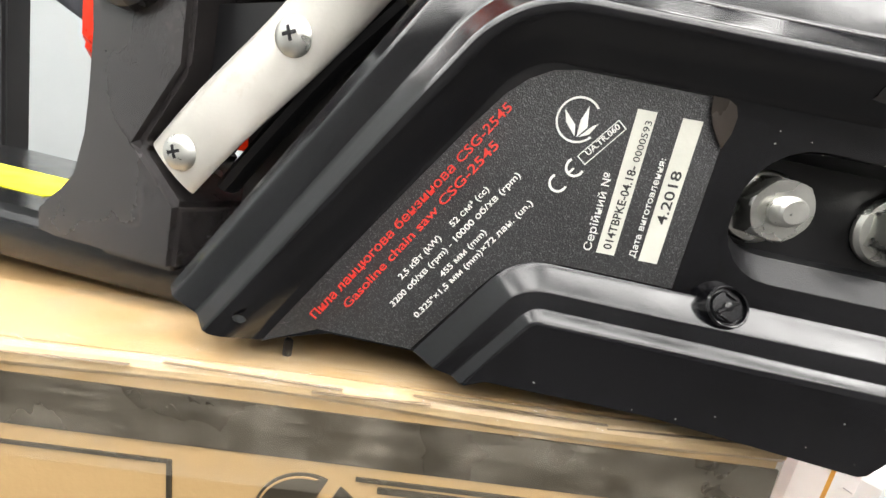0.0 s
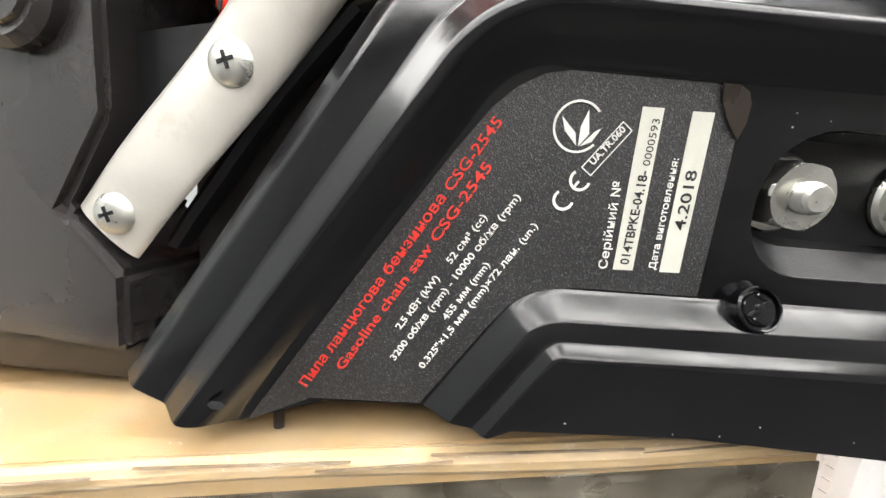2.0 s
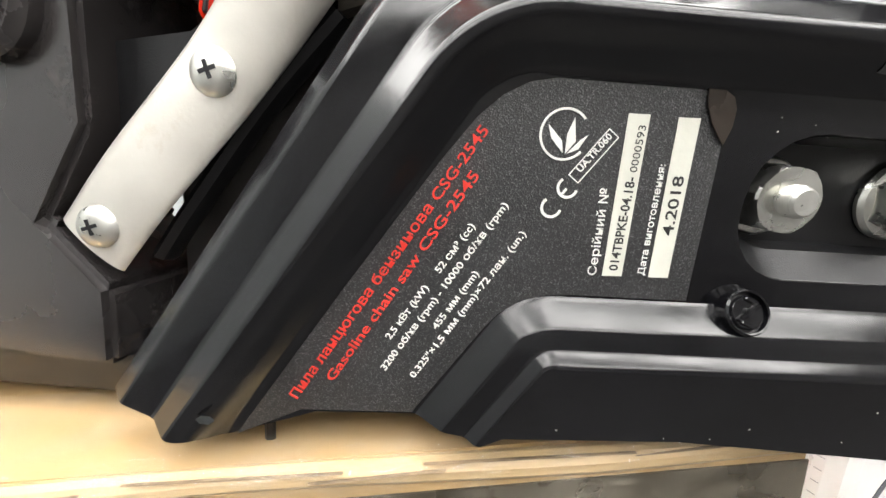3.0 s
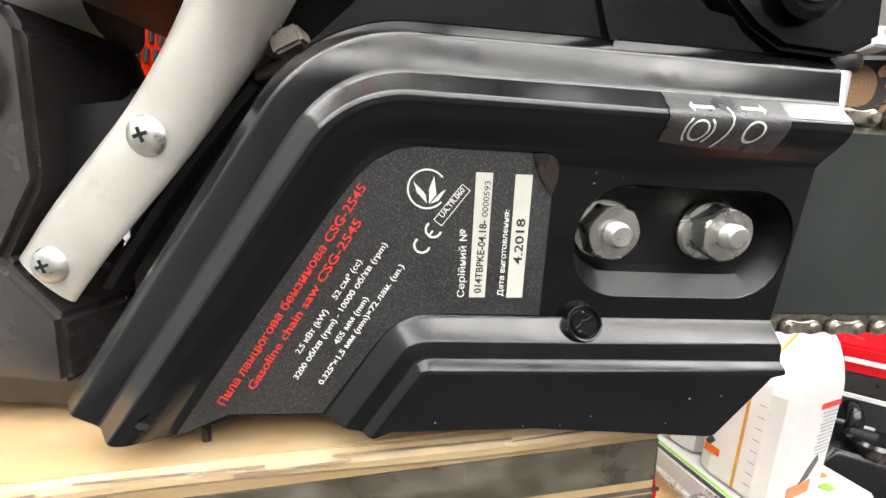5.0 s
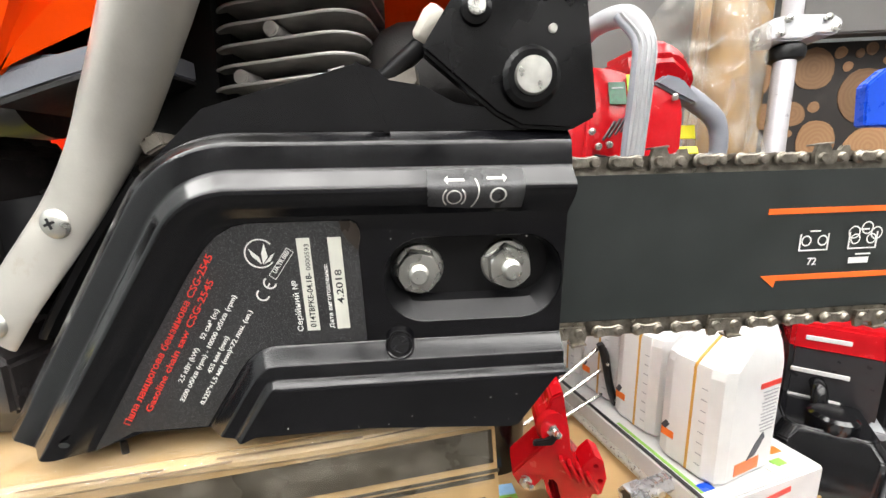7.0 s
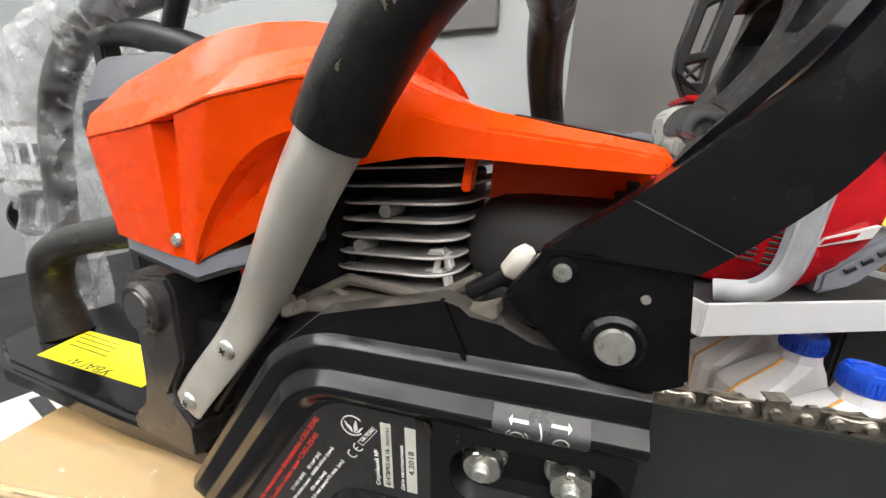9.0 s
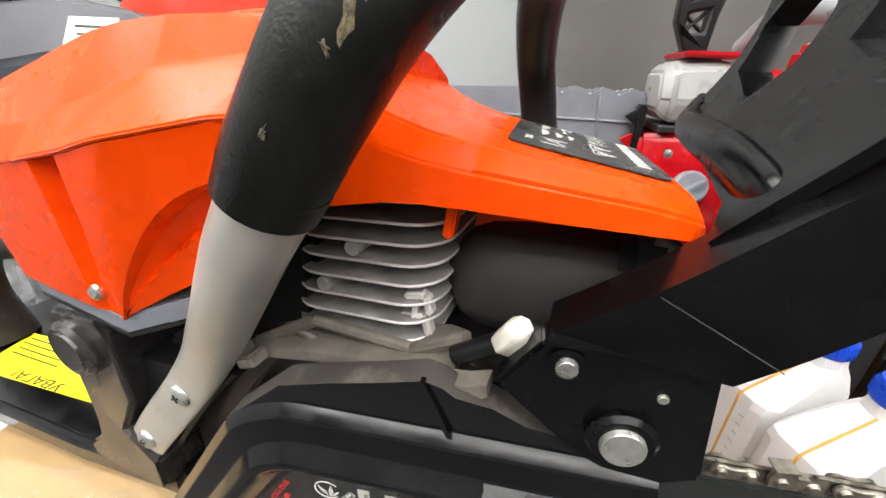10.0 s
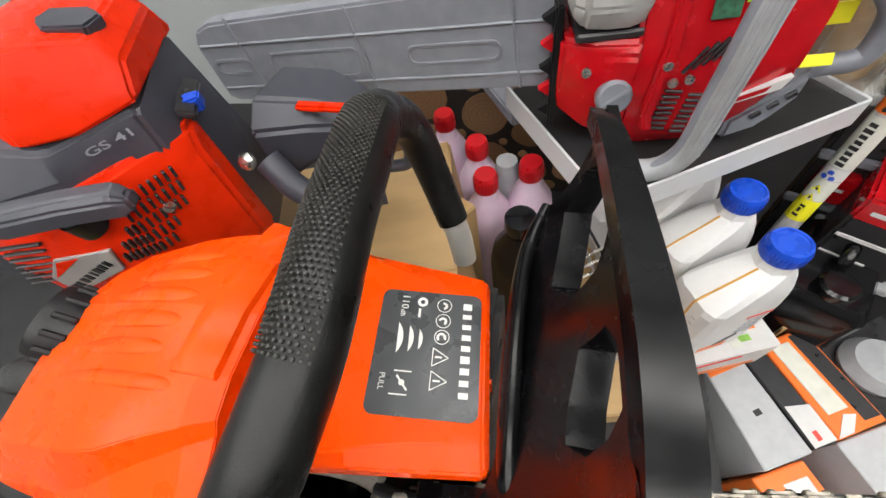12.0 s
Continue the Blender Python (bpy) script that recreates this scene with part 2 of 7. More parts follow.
def rings(sections, closed=True, cap=True):
    """Skin over a row of equal-length rings of points."""
    bm = bmesh.new()
    rows = [[bm.verts.new(p) for p in ring] for ring in sections]
    n = len(rows[0])
    for a, b in zip(rows, rows[1:]):
        for i in range(n if closed else n - 1):
            j = (i + 1) % n
            bm.faces.new((a[i], a[j], b[j], b[i]))
    if cap and closed:
        bm.faces.new(list(reversed(rows[0])))
        bm.faces.new(rows[-1])
    bmesh.ops.recalc_face_normals(bm, faces=bm.faces)
    return bm


def rod(p0, p1, r0, r1=None, n=24, bevel=0.0):
    p0, p1 = Vector(p0), Vector(p1)
    r1 = r0 if r1 is None else r1
    turn = (p1 - p0).to_track_quat("Z", "Y").to_matrix()
    ring = [Vector((math.cos(2 * math.pi * i / n), math.sin(2 * math.pi * i / n), 0)) for i in range(n)]
    bm = rings([[p0 + turn @ (v * r0) for v in ring], [p1 + turn @ (v * r1) for v in ring]])
    return soften(bm, bevel, 2, 40)


def spline(points, steps=8):
    """Catmull-Rom through the points."""
    pts = [Vector(p) for p in points]
    pts = [2 * pts[0] - pts[1]] + pts + [2 * pts[-1] - pts[-2]]
    out = []
    for i in range(1, len(pts) - 2):
        a, b, c, d = pts[i - 1 : i + 3]
        for k in range(steps):
            t = k / steps
            out.append(0.5 * (2 * b + (c - a) * t + (2 * a - 5 * b + 4 * c - d) * t * t + (3 * b - a - 3 * c + d) * t**3))
    return out + [pts[-2]]


def tube(points, radii, n=20, flat=None, steps=8, up=(0, 1, 0)):
    """A tube along a smooth path; radii one number or one per given point; flat: (across, up) factors per given point."""
    path = spline(points, steps)
    m = len(points)
    many = radii if isinstance(radii, (list, tuple)) else [radii] * m
    spread = flat or [(1, 1)] * m
    sections = []
    side = None
    for i, p in enumerate(path):
        ahead = (path[min(i + 1, len(path) - 1)] - path[max(i - 1, 0)]).normalized()
        side = Vector(up).cross(ahead).normalized() if side is None else (side - ahead * side.dot(ahead)).normalized()
        above = ahead.cross(side)
        u = i / steps
        k = min(int(u), m - 2)
        f = u - k
        r = many[k] * (1 - f) + many[k + 1] * f
        fx, fy = (spread[k][q] * (1 - f) + spread[k + 1][q] * f for q in (0, 1))
        sections.append([p + r * (fx * math.cos(2 * math.pi * j / n) * side + fy * math.sin(2 * math.pi * j / n) * above) for j in range(n)])
    return rings(sections)


def fill(outline, holes=()):
    """Triangles of a flat outline of (u, v) points with holes."""
    from mathutils import geometry
    loops = [[Vector((u, v, 0)) for u, v in loop] for loop in (outline, *holes)]
    flat = [p for loop in loops for p in loop]
    return [(p.x, p.y) for p in flat], geometry.tessellate_polygon(loops)


def plate(outline, y0, y1, holes=(), bevel=0.0, segments=2, place=None):
    """An outline of (x, z) points made solid from y0 to y1, with holes through it."""
    pts, tris = fill(outline, holes)
    bm = bmesh.new()
    front = [bm.verts.new((u, y0, v)) for u, v in pts]
    back = [bm.verts.new((u, y1, v)) for u, v in pts]
    for tri in tris:
        try:
            bm.faces.new([front[i] for i in tri])
            bm.faces.new([back[i] for i in reversed(tri)])
        except ValueError:
            pass
    start = 0
    for loop in (outline, *holes):
        n = len(loop)
        for i in range(n):
            a, b = start + i, start + (i + 1) % n
            bm.faces.new((front[a], front[b], back[b], back[a]))
        start += n
    bmesh.ops.recalc_face_normals(bm, faces=bm.faces)
    if bevel:
        bmesh.ops.dissolve_limit(bm, angle_limit=radians(1), verts=bm.verts, edges=bm.edges)
        soften(bm, bevel, segments, 30)
    if place is not None:
        bmesh.ops.transform(bm, matrix=place, verts=bm.verts)
    return bm


def round_box(x0, z0, x1, z1, r, n=6):
    out = []
    for cx, cz, a in ((x1 - r, z1 - r, 0), (x0 + r, z1 - r, 90), (x0 + r, z0 + r, 180), (x1 - r, z0 + r, 270)):
        out += [(cx + r * math.cos(radians(a + 90 * i / n)), cz + r * math.sin(radians(a + 90 * i / n))) for i in range(n + 1)]
    return out


def disc(cx, cz, r, n=24):
    return [(cx + r * math.cos(2 * math.pi * i / n), cz + r * math.sin(2 * math.pi * i / n)) for i in range(n)]


def lathe(profile, n=28, place=None):
    """A body of revolution round z from (radius, height) points."""
    bm = rings([[(r * math.cos(2 * math.pi * i / n), r * math.sin(2 * math.pi * i / n), h) for i in range(n)] for r, h in profile])
    if place is not None:
        bmesh.ops.transform(bm, matrix=place, verts=bm.verts)
    return bm


def letters(name, text, height, material, parent, m, width=None, bold=0.0, depth=0.00008):
    """Writing as a thin mesh; m maps its own x, y onto the surface. width: the length that the line has to fill."""
    cu = bpy.data.curves.new(name, "FONT")
    cu.body, cu.size, cu.extrude, cu.offset, cu.resolution_u = text, height * 1.38, depth, bold, 3
    tmp = bpy.data.objects.new(name, cu)
    scene.collection.objects.link(tmp)
    dg = bpy.context.evaluated_depsgraph_get()
    me = bpy.data.meshes.new_from_object(tmp.evaluated_get(dg))
    bpy.data.objects.remove(tmp)
    me.materials.clear()
    me.materials.append(material)
    xs = [v.co.x for v in me.vertices]
    k = width / (max(xs) - min(xs)) if width and xs else 1.0
    for v in me.vertices:
        v.co.x = (v.co.x - min(xs)) * k
    ob = new(name, me)
    ob.parent, ob.matrix_local = parent, m
    return ob


def on_face(origin, along, up):
    """A frame for flat things: local x along, y up, z out of the surface."""
    x = Vector(along).normalized()
    z = x.cross(Vector(up)).normalized()
    y = z.cross(x)
    return Matrix((x, y, z)).transposed().to_4x4() if origin is None else Matrix.Translation(origin) @ Matrix((x, y, z)).transposed().to_4x4()


def flat_bar(name, w, h, material, parent, m, thick=0.00012):
    ob = part(name, block((w, h, thick)), material, parent)
    ob.matrix_local = m
    return ob


def clear_film(name, tint, haze, rough=0.12, bump=0.6, bump_scale=60.0):
    """Thin clear plastic: mostly see-through, with gloss and a little haze."""
    m = bpy.data.materials.new(name)
    nt, bsdf = link_nodes(m)
    N, K = nt.nodes.new, nt.links.new
    bsdf.inputs["Base Color"].default_value = (*tint, 1)
    bsdf.inputs["Roughness"].default_value = rough
    coords, wrinkles, relief, through_film, mix, ramp = N("ShaderNodeTexCoord"), N("ShaderNodeTexNoise"), N("ShaderNodeBump"), N("ShaderNodeBsdfTransparent"), N("ShaderNodeMixShader"), N("ShaderNodeMapRange")
    wrinkles.inputs["Scale"].default_value, wrinkles.inputs["Detail"].default_value = bump_scale, 6
    relief.inputs["Strength"].default_value, relief.inputs["Distance"].default_value = bump, 0.004
    K(coords.outputs["Object"], wrinkles.inputs["Vector"])
    K(wrinkles.outputs["Fac"], relief.inputs["Height"])
    K(relief.outputs[0], bsdf.inputs["Normal"])
    ramp.inputs["From Min"].default_value, ramp.inputs["From Max"].default_value = 0.35, 0.75
    ramp.inputs["To Min"].default_value, ramp.inputs["To Max"].default_value = haze * 0.3, haze * 1.8
    K(wrinkles.outputs["Fac"], ramp.inputs["Value"])
    K(ramp.outputs[0], mix.inputs[0])
    K(through_film.outputs[0], mix.inputs[1])
    K(bsdf.outputs[0], mix.inputs[2])
    K(mix.outputs[0], nt.nodes["Material Output"].inputs["Surface"])
    return m


TAPE = clear_film("clear_packing_tape", (0.75, 0.68, 0.55), 0.11, 0.06, 0.4, 70)
BAG = clear_film("clear_bag", (0.85, 0.86, 0.88), 0.24, 0.08, 0.9, 20)
THIN_BAG = clear_film("thin_clear_bag", (0.7, 0.68, 0.62), 0.2, 0.12, 0.8, 35)


def wood_rings():
    m = bpy.data.materials.new("log_end_print")
    nt, bsdf = link_nodes(m)
    N, K = nt.nodes.new, nt.links.new
    coords, wave, noise_tex, ramp, info, shade = N("ShaderNodeTexCoord"), N("ShaderNodeTexWave"), N("ShaderNodeTexNoise"), N("ShaderNodeValToRGB"), N("ShaderNodeObjectInfo"), N("ShaderNodeHueSaturation")
    wave.wave_type, wave.rings_direction = "RINGS", "Y"
    wave.inputs["Scale"].default_value, wave.inputs["Distortion"].default_value, wave.inputs["Detail"].default_value = 40, 6, 4
    K(coords.outputs["Object"], wave.inputs["Vector"])
    ramp.color_ramp.elements[0].color, ramp.color_ramp.elements[1].color = (0.27, 0.145, 0.07, 1), (0.31, 0.175, 0.085, 1)
    K(wave.outputs["Fac"], ramp.inputs[0])
    mapped = N("ShaderNodeMapRange")
    mapped.inputs["To Min"].default_value, mapped.inputs["To Max"].default_value = 0.6, 1.25
    K(info.outputs["Random"], mapped.inputs["Value"])
    K(mapped.outputs[0], shade.inputs["Value"])
    K(ramp.outputs[0], shade.inputs["Color"])
    K(shade.outputs[0], bsdf.inputs["Base Color"])
    bsdf.inputs["Roughness"].default_value = 0.55
    return m


LOG_END = wood_rings()

# ---- the room ----
solid("floor", block((6, 6, 0.1), (0, 0, 0)), FLOOR_GREY, (0.5, -0.6, -1.05), "grey shop floor", "floor", kind="structure")
solid("ceiling", block((6, 6, 0.1), (0, 0, 0)), CEILING_PAINT, (0.5, -0.6, 1.95), "plain white shop ceiling", "ceiling", kind="structure")
solid("wall_north", block((6, 0.1, 3)), WALL_WHITE, (0.5, 1.0, 0.45), "white painted shop wall behind the goods", "wall", kind="structure")
# south, west and east walls are added; their tones set what the plastic reflects
solid("wall_south", block((6, 0.1, 3)), SHOP_WALL, (0.5, -3.6, 0.45), "plain shop wall, added and toned to shape reflections", "wall", kind="structure")
solid("wall_west", block((0.1, 4.6, 3)), WALL_WHITE, (-2.5, -1.3, 0.45), "plain shop wall, added and toned to shape reflections", "wall", kind="structure")
solid("wall_east", block((0.1, 4.6, 3)), SHOP_WALL, (3.5, -1.3, 0.45), "plain shop wall, added and toned to shape reflections", "wall", kind="structure")

LAMP_GLOW = glowing("lamp_diffuser", (1.0, 0.98, 0.95), 10.5)
for x, y in [(x, y) for y in (-2.5, -1.75, -1.0, -0.42, 0.45) for x in (-1.8, -0.5, 0.8, 2.1)]:
    lamp = thing("ceiling_light", (x, y, 1.88), "long white ceiling light panel", "ceiling light", "ceiling lights")
    part("frame", block((1.26, 0.38, 0.04), (0, 0, 0), 0.004), WHITE_PAINT, lamp)
    part("diffuser", block((1.22, 0.34, 0.02), (0, 0, -0.022), 0.004), LAMP_GLOW, lamp)

# ---- the black and orange chainsaw ----
saw = thing("chainsaw", (0, 0, 0), "orange and black petrol chainsaw lying on a taped cardboard box", "chainsaw")
COVER = pose(-0.00051, 0.00473, 0.00682, 3.861, 0.053, 10.013) @ Matrix.Scale(0.9385, 4)


def bend_path(corner, x0, end, r, d, slope, end_z=None):
    """From x0 to the left, round a bend and down the slope to end; d: how far to the outer side."""
    DIAG = radians(slope)
    HEAD = Vector((-math.cos(DIAG), -math.sin(DIAG)))
    side = Vector((HEAD.y, -HEAD.x))
    reach = r * math.tan(DIAG / 2)
    c = Vector((corner[0] + reach, corner[1] - r))
    pts = [Vector((x0 + (c.x - x0) * i / 6, corner[1] + d)) for i in range(6)]
    for i in range(13):
        a = DIAG * i / 12
        pts.append(c + (r + d) * Vector((-math.sin(a), math.cos(a))))
    last = Vector(end) + side * d
    if end_z is not None:
        last += HEAD * ((end_z - last.y) / HEAD.y)
    pts += [pts[-1].lerp(last, k) for k in (0.3, 0.6, 1.0)]
    return pts


def clutch_cover():
    bm = bmesh.new()

    def sheet(rows):
        made = [[bm.verts.new((p.x, y, p.y)) for p in pts] for pts, y in rows]
        for a, b in zip(made, made[1:]):
            for i in range(len(a) - 1):
                bm.faces.new((a[i], a[i + 1], b[i + 1], b[i]))

    def polygon(outline, y, holes=()):
        pts, tris = fill(outline, holes)
        vs = [bm.verts.new((u, y, v)) for u, v in pts]
        for tri in tris:
            bm.faces.new([vs[i] for i in tri])

    upper = lambda d: bend_path((-0.0665, 0.0871), 0.0525, (-0.1230, 0.0030), 0.0168, d, 56.2, 0.0030 + 0.28 * d)
    lower = lambda d: bend_path((-0.0590, 0.0420), 0.0525, (-0.0795, 0.0102), 0.016, -d, 57, 0.0102 - 0.10 * d)
    sheet([(upper(d), y) for d, y in ((0, 0), (0.0016, -0.0010), (0.0042, -0.0034), (0.0070, -0.0056), (0.0090, -0.0065), (0.0106, -0.0065),
                                      (0.0118, -0.0058), (0.0158, -0.0016), (0.0172, -0.0010), (0.0240, 0.0004), (0.0253, 0.0013), (0.0285, 0.0048))])
    sheet([(lower(d), y) for d, y in ((0, 0), (0.0010, -0.0008), (0.0050, -0.0049), (0.0062, -0.0056), (0.0094, -0.0060), (0.0103, -0.0064), (0.0118, -0.0084), (0.0130, -0.0088))])
    hole = round_box(-0.0125, 0.0484, 0.0520, 0.0803, 0.0145)
    floor_line = [tuple(p) for p in upper(0)] + [(-0.1030, 0.0098)] + [tuple(p) for p in reversed(lower(0))]
    polygon(floor_line, 0, [hole])
    # the pocket round the nuts, its lower wall sloped
    mid = round_box(-0.0118, 0.0545, 0.0512, 0.0796, 0.0122)
    inner = round_box(-0.0108, 0.0555, 0.0502, 0.0786, 0.0112)
    rows = [[bm.verts.new((u, y, v)) for u, v in loop] for loop, y in ((hole, 0), ([(u, v + 0.0002 if v < 0.06 else v - 0.0004) for u, v in hole], 0.0007), (mid, 0.0052), (inner, 0.0105))]
    for a, b in zip(rows, rows[1:]):
        for i in range(len(a)):
            j = (i + 1) % len(a)
            bm.faces.new((a[i], a[j], b[j], b[i]))
    bm.faces.new(rows[-1])
    # the apron under the lower ridge
    apron = [tuple(p) for p in lower(0.0130)]
    polygon(apron + [(-0.0600, 0.0112), (-0.0200, 0.0118), (0.0335, 0.0082), (0.0355, 0.0090), (0.0485, 0.0280)], -0.0088)
    # the raised panel over the upper ridge
    top = [tuple(p) for p in upper(0.0285)][:15]
    polygon(top + [(-0.0668, 0.1226), (-0.0485, 0.1279), (-0.0316, 0.1321), (-0.0179, 0.136), (-0.0119, 0.1343), (-0.0081, 0.1312),
                   (0.0032, 0.1294), (0.0134, 0.1243), (0.0525, 0.1185)], 0.0045)
    bmesh.ops.remove_doubles(bm, verts=bm.verts, dist=0.0002)
    rim = [e for e in bm.edges if e.is_boundary]
    made = bmesh.ops.extrude_edge_only(bm, edges=rim)["geom"]
    skirt = [v for v in made if isinstance(v, bmesh.types.BMVert)]
    for v in skirt:
        v.co.y = 0.014 if v.co.z > 0.1 else 0.03
        v.co.x += 0.001 if v.co.x < -0.1 else 0
    bmesh.ops.recalc_face_normals(bm, faces=bm.faces)
    # round the crisp outer corner
    edge = [e for e in bm.edges if len(e.link_faces) == 2 and e.calc_face_angle(0) > radians(38) and max(v.co.y for v in e.verts) < 0.012]
    bmesh.ops.bevel(bm, geom=edge, offset=0.0009, segments=2, affect="EDGES", clamp_overlap=True)
    for f in bm.faces:
        c = f.calc_center_median()
        f.material_index = 1 if c.y > 0.0065 and c.z > 0.09 else 2 if c.y > 0.0004 and -0.013 < c.x < 0.0525 and 0.048 < c.z < 0.081 else 0
    return bm


cover = part("clutch_cover", clutch_cover(), [BLACK, DUST, BLACK_MATT], saw, "glossy black moulded clutch cover", 40)
cover.matrix_local = COVER
crisp(cover)
part("rib", rings([[(-0.0186, 0.006, 0.1362), (-0.0172, 0.006, 0.1362), (-0.0172, 0.0034, 0.1362), (-0.0186, 0.0034, 0.1362)],
                   [(-0.0099, 0.006, 0.1148), (-0.0081, 0.006, 0.1148), (-0.0081, 0.0026, 0.1148), (-0.0099, 0.0026, 0.1148)]]), BLACK, cover)
CAP_X, CAP_Z = -0.0078, 0.0418
CAP = Matrix.Translation((CAP_X, -0.0036, CAP_Z)) @ pose(0, 0, 0, 66, 0, 0) @ Matrix.Scale(0.76, 4)
boss = part("screw_boss", lathe([(0.0072, -0.006), (0.0068, 0.0002), (0.0063, 0.0008), (0.0059, 0.0006), (0.0057, -0.0008), (0.0004, -0.0008)], 36, CAP), BLACK, cover)
slots = [lathe([(0.0050, -0.0010), (0.0050, -0.0003), (0.0046, 0.0002), (0.0004, 0.0002)], 28)]
for a in (35, 215):
    slots.append(block((0.0034, 0.0013, 0.0010), (0.0026 * math.cos(radians(a)), 0.0026 * math.sin(radians(a)), 0.0004), 0.0003, 1, turn=pose(0, 0, 0, 0, 0, a)))
    slots.append(block((0.0012, 0.0034, 0.0009), (0.0036 * math.cos(radians(a + 42)), 0.0036 * math.sin(radians(a + 42)), 0.0004), 0.0003, 1, turn=pose(0, 0, 0, 0, 0, a + 30)))
slots.append(lathe([(0.0014, 0.0), (0.0014, 0.0009), (0.0004, 0.0010)], 16))
cap_bm = join(*slots)
bmesh.ops.transform(cap_bm, matrix=CAP, verts=cap_bm.verts)
part("screw_cap", cap_bm, BLACK, cover, "black slotted cover screw")
part("scuff", rings([[(-0.1245 + 0.002 * math.cos(a) * k, -0.0067, 0.012 + 0.0012 * math.sin(a) * k) for a in (0, 1, 2, 3, 4, 5)] for k in (1, 0.5)]), LABEL_GREY, cover)

# the printed label in the recess
label_line = [(-0.1215, 0.0030), (-0.1062, 0.0104), (-0.1030, 0.0104), (-0.0803, 0.0106), (-0.0768, 0.0160), (-0.0665, 0.0316), (-0.0625, 0.0370), (-0.0578, 0.0405), (-0.0520, 0.0422), (-0.0455, 0.0425), (-0.0197, 0.0425),
              (-0.0207, 0.0835), (-0.0235, 0.0862), (-0.0275, 0.0867), (-0.0560, 0.0866), (-0.0610, 0.0856), (-0.0660, 0.0829), (-0.0706, 0.0786), (-0.0772, 0.0698), (-0.0962, 0.0417)]
film = part("label_film", plate(label_line, -0.00012, 0.0004), LABEL_BLACK, cover, "black printed data label")
part("label_corner", plate([(-0.0207, 0.0765), (-0.0197, 0.0800), (-0.0197, 0.0835), (-0.0207, 0.0857), (-0.0228, 0.0868), (-0.0262, 0.0868), (-0.0256, 0.0835), (-0.0240, 0.0805)], -0.0008, -0.0005), LABEL_CURL, cover, "lifted brown label corner")


def print_line(text, start, end, height, ink, bold=0.0):
    a, b = Vector((start[0], -0.0003, start[1])), Vector((end[0], -0.0003, end[1]))
    along = (b - a).normalized()
    letters("print", text, height, ink, cover, on_face(a, along, (-along.z, 0, along.x)), (b - a).length, bold)


print_line("Пила ланцюгова бензинова CSG-2545", (-0.1070, 0.0133), (-0.0682, 0.0760), 0.0023, INK_RED, 0.00003)
print_line("Gasoline chain saw CSG-2545", (-0.0987, 0.0183), (-0.0692, 0.0672), 0.0023, INK_RED, 0.00003)
print_line("2,5 кВт (kW)     52 см³ (cc)", (-0.0860, 0.0296), (-0.0692, 0.0568), 0.0016, INK_WHITE, 0.00003)
print_line("3200 об/хв (rpm) - 10000 об/хв (rpm)", (-0.0868, 0.0217), (-0.0627, 0.0616), 0.0016, INK_WHITE, 0.00003)
print_line("455 мм (mm)", (-0.0757, 0.0326), (-0.0674, 0.0464), 0.0016, INK_WHITE, 0.00003)
print_line("0.325\"×1,5 мм (mm)×72 лан. (un.)", (-0.0801, 0.0200), (-0.0582, 0.0558), 0.0016, INK_WHITE, 0.00003)
print_line("UA.TR.060", (-0.0487, 0.0692), (-0.0434, 0.0766), 0.0014, INK_WHITE, 0.00003)
print_line("Серійний №", (-0.0417, 0.0475), (-0.0421, 0.0664), 0.0019, INK_WHITE, 0.00001)
print_line("Дата виготовлення:", (-0.0309, 0.0481), (-0.0314, 0.0720), 0.0015, INK_WHITE, 0.00001)
stamp = [(-0.0531 + 0.0051 * math.cos(radians(a)), 0.0764 + 0.0051 * math.sin(radians(a))) for a in range(40, 321, 10)]
part("conformity_mark", plate(stamp + [(-0.0531 + 0.00465 * math.cos(radians(a)), 0.0764 + 0.00465 * math.sin(radians(a))) for a in range(320, 39, -10)], -0.00035, -0.0001), INK_WHITE, cover)
for spike in ([(-0.0522, 0.0727), (-0.0500, 0.0737), (-0.0484, 0.0765), (-0.0496, 0.0757)], [(-0.0525, 0.0727), (-0.0526, 0.0765), (-0.0515, 0.0797), (-0.0507, 0.0752)],
              [(-0.0530, 0.0728), (-0.0557, 0.0755), (-0.0566, 0.0781), (-0.0535, 0.0752)]):
    part("mark_leaf", plate(spike, -0.00035, -0.0001), INK_WHITE, cover)
box_mark = on_face(Vector((-0.0466, -0.0003, 0.0726)), (0.58, 0, 0.81), (-0.81, 0, 0.58))
for w, h, ox, oy in ((0.0117, 0.0002, 0, 0.0013), (0.0117, 0.0002, 0, -0.0013), (0.0002, 0.0026, -0.0058, 0), (0.0002, 0.0026, 0.0058, 0)):
    flat_bar("print_border", w, h, INK_WHITE, cover, box_mark @ Matrix.Translation((ox, oy, 0)))
flat_bar("serial_strip", 0.0338, 0.0044, PAPER, cover, on_face(Vector((-0.0384, -0.00025, 0.0644)), (-0.02, 0, 1), (-1, 0, -0.02)))
flat_bar("date_strip", 0.0336, 0.0045, PAPER, cover, on_face(Vector((-0.0280, -0.00025, 0.0645)), (-0.026, 0, 1), (-1, 0, -0.026)))
print_line("014TBPKE-04.18-", (-0.0371, 0.0488), (-0.0371, 0.0690), 0.0020, INK_BLACK, 0.00005)
print_line("0000593", (-0.0371, 0.0700), (-0.0370, 0.0792), 0.0016, INK_BLACK)
print_line("4.2018", (-0.0266, 0.0573), (-0.0269, 0.0699), 0.0024, INK_BLACK, 0.00004)

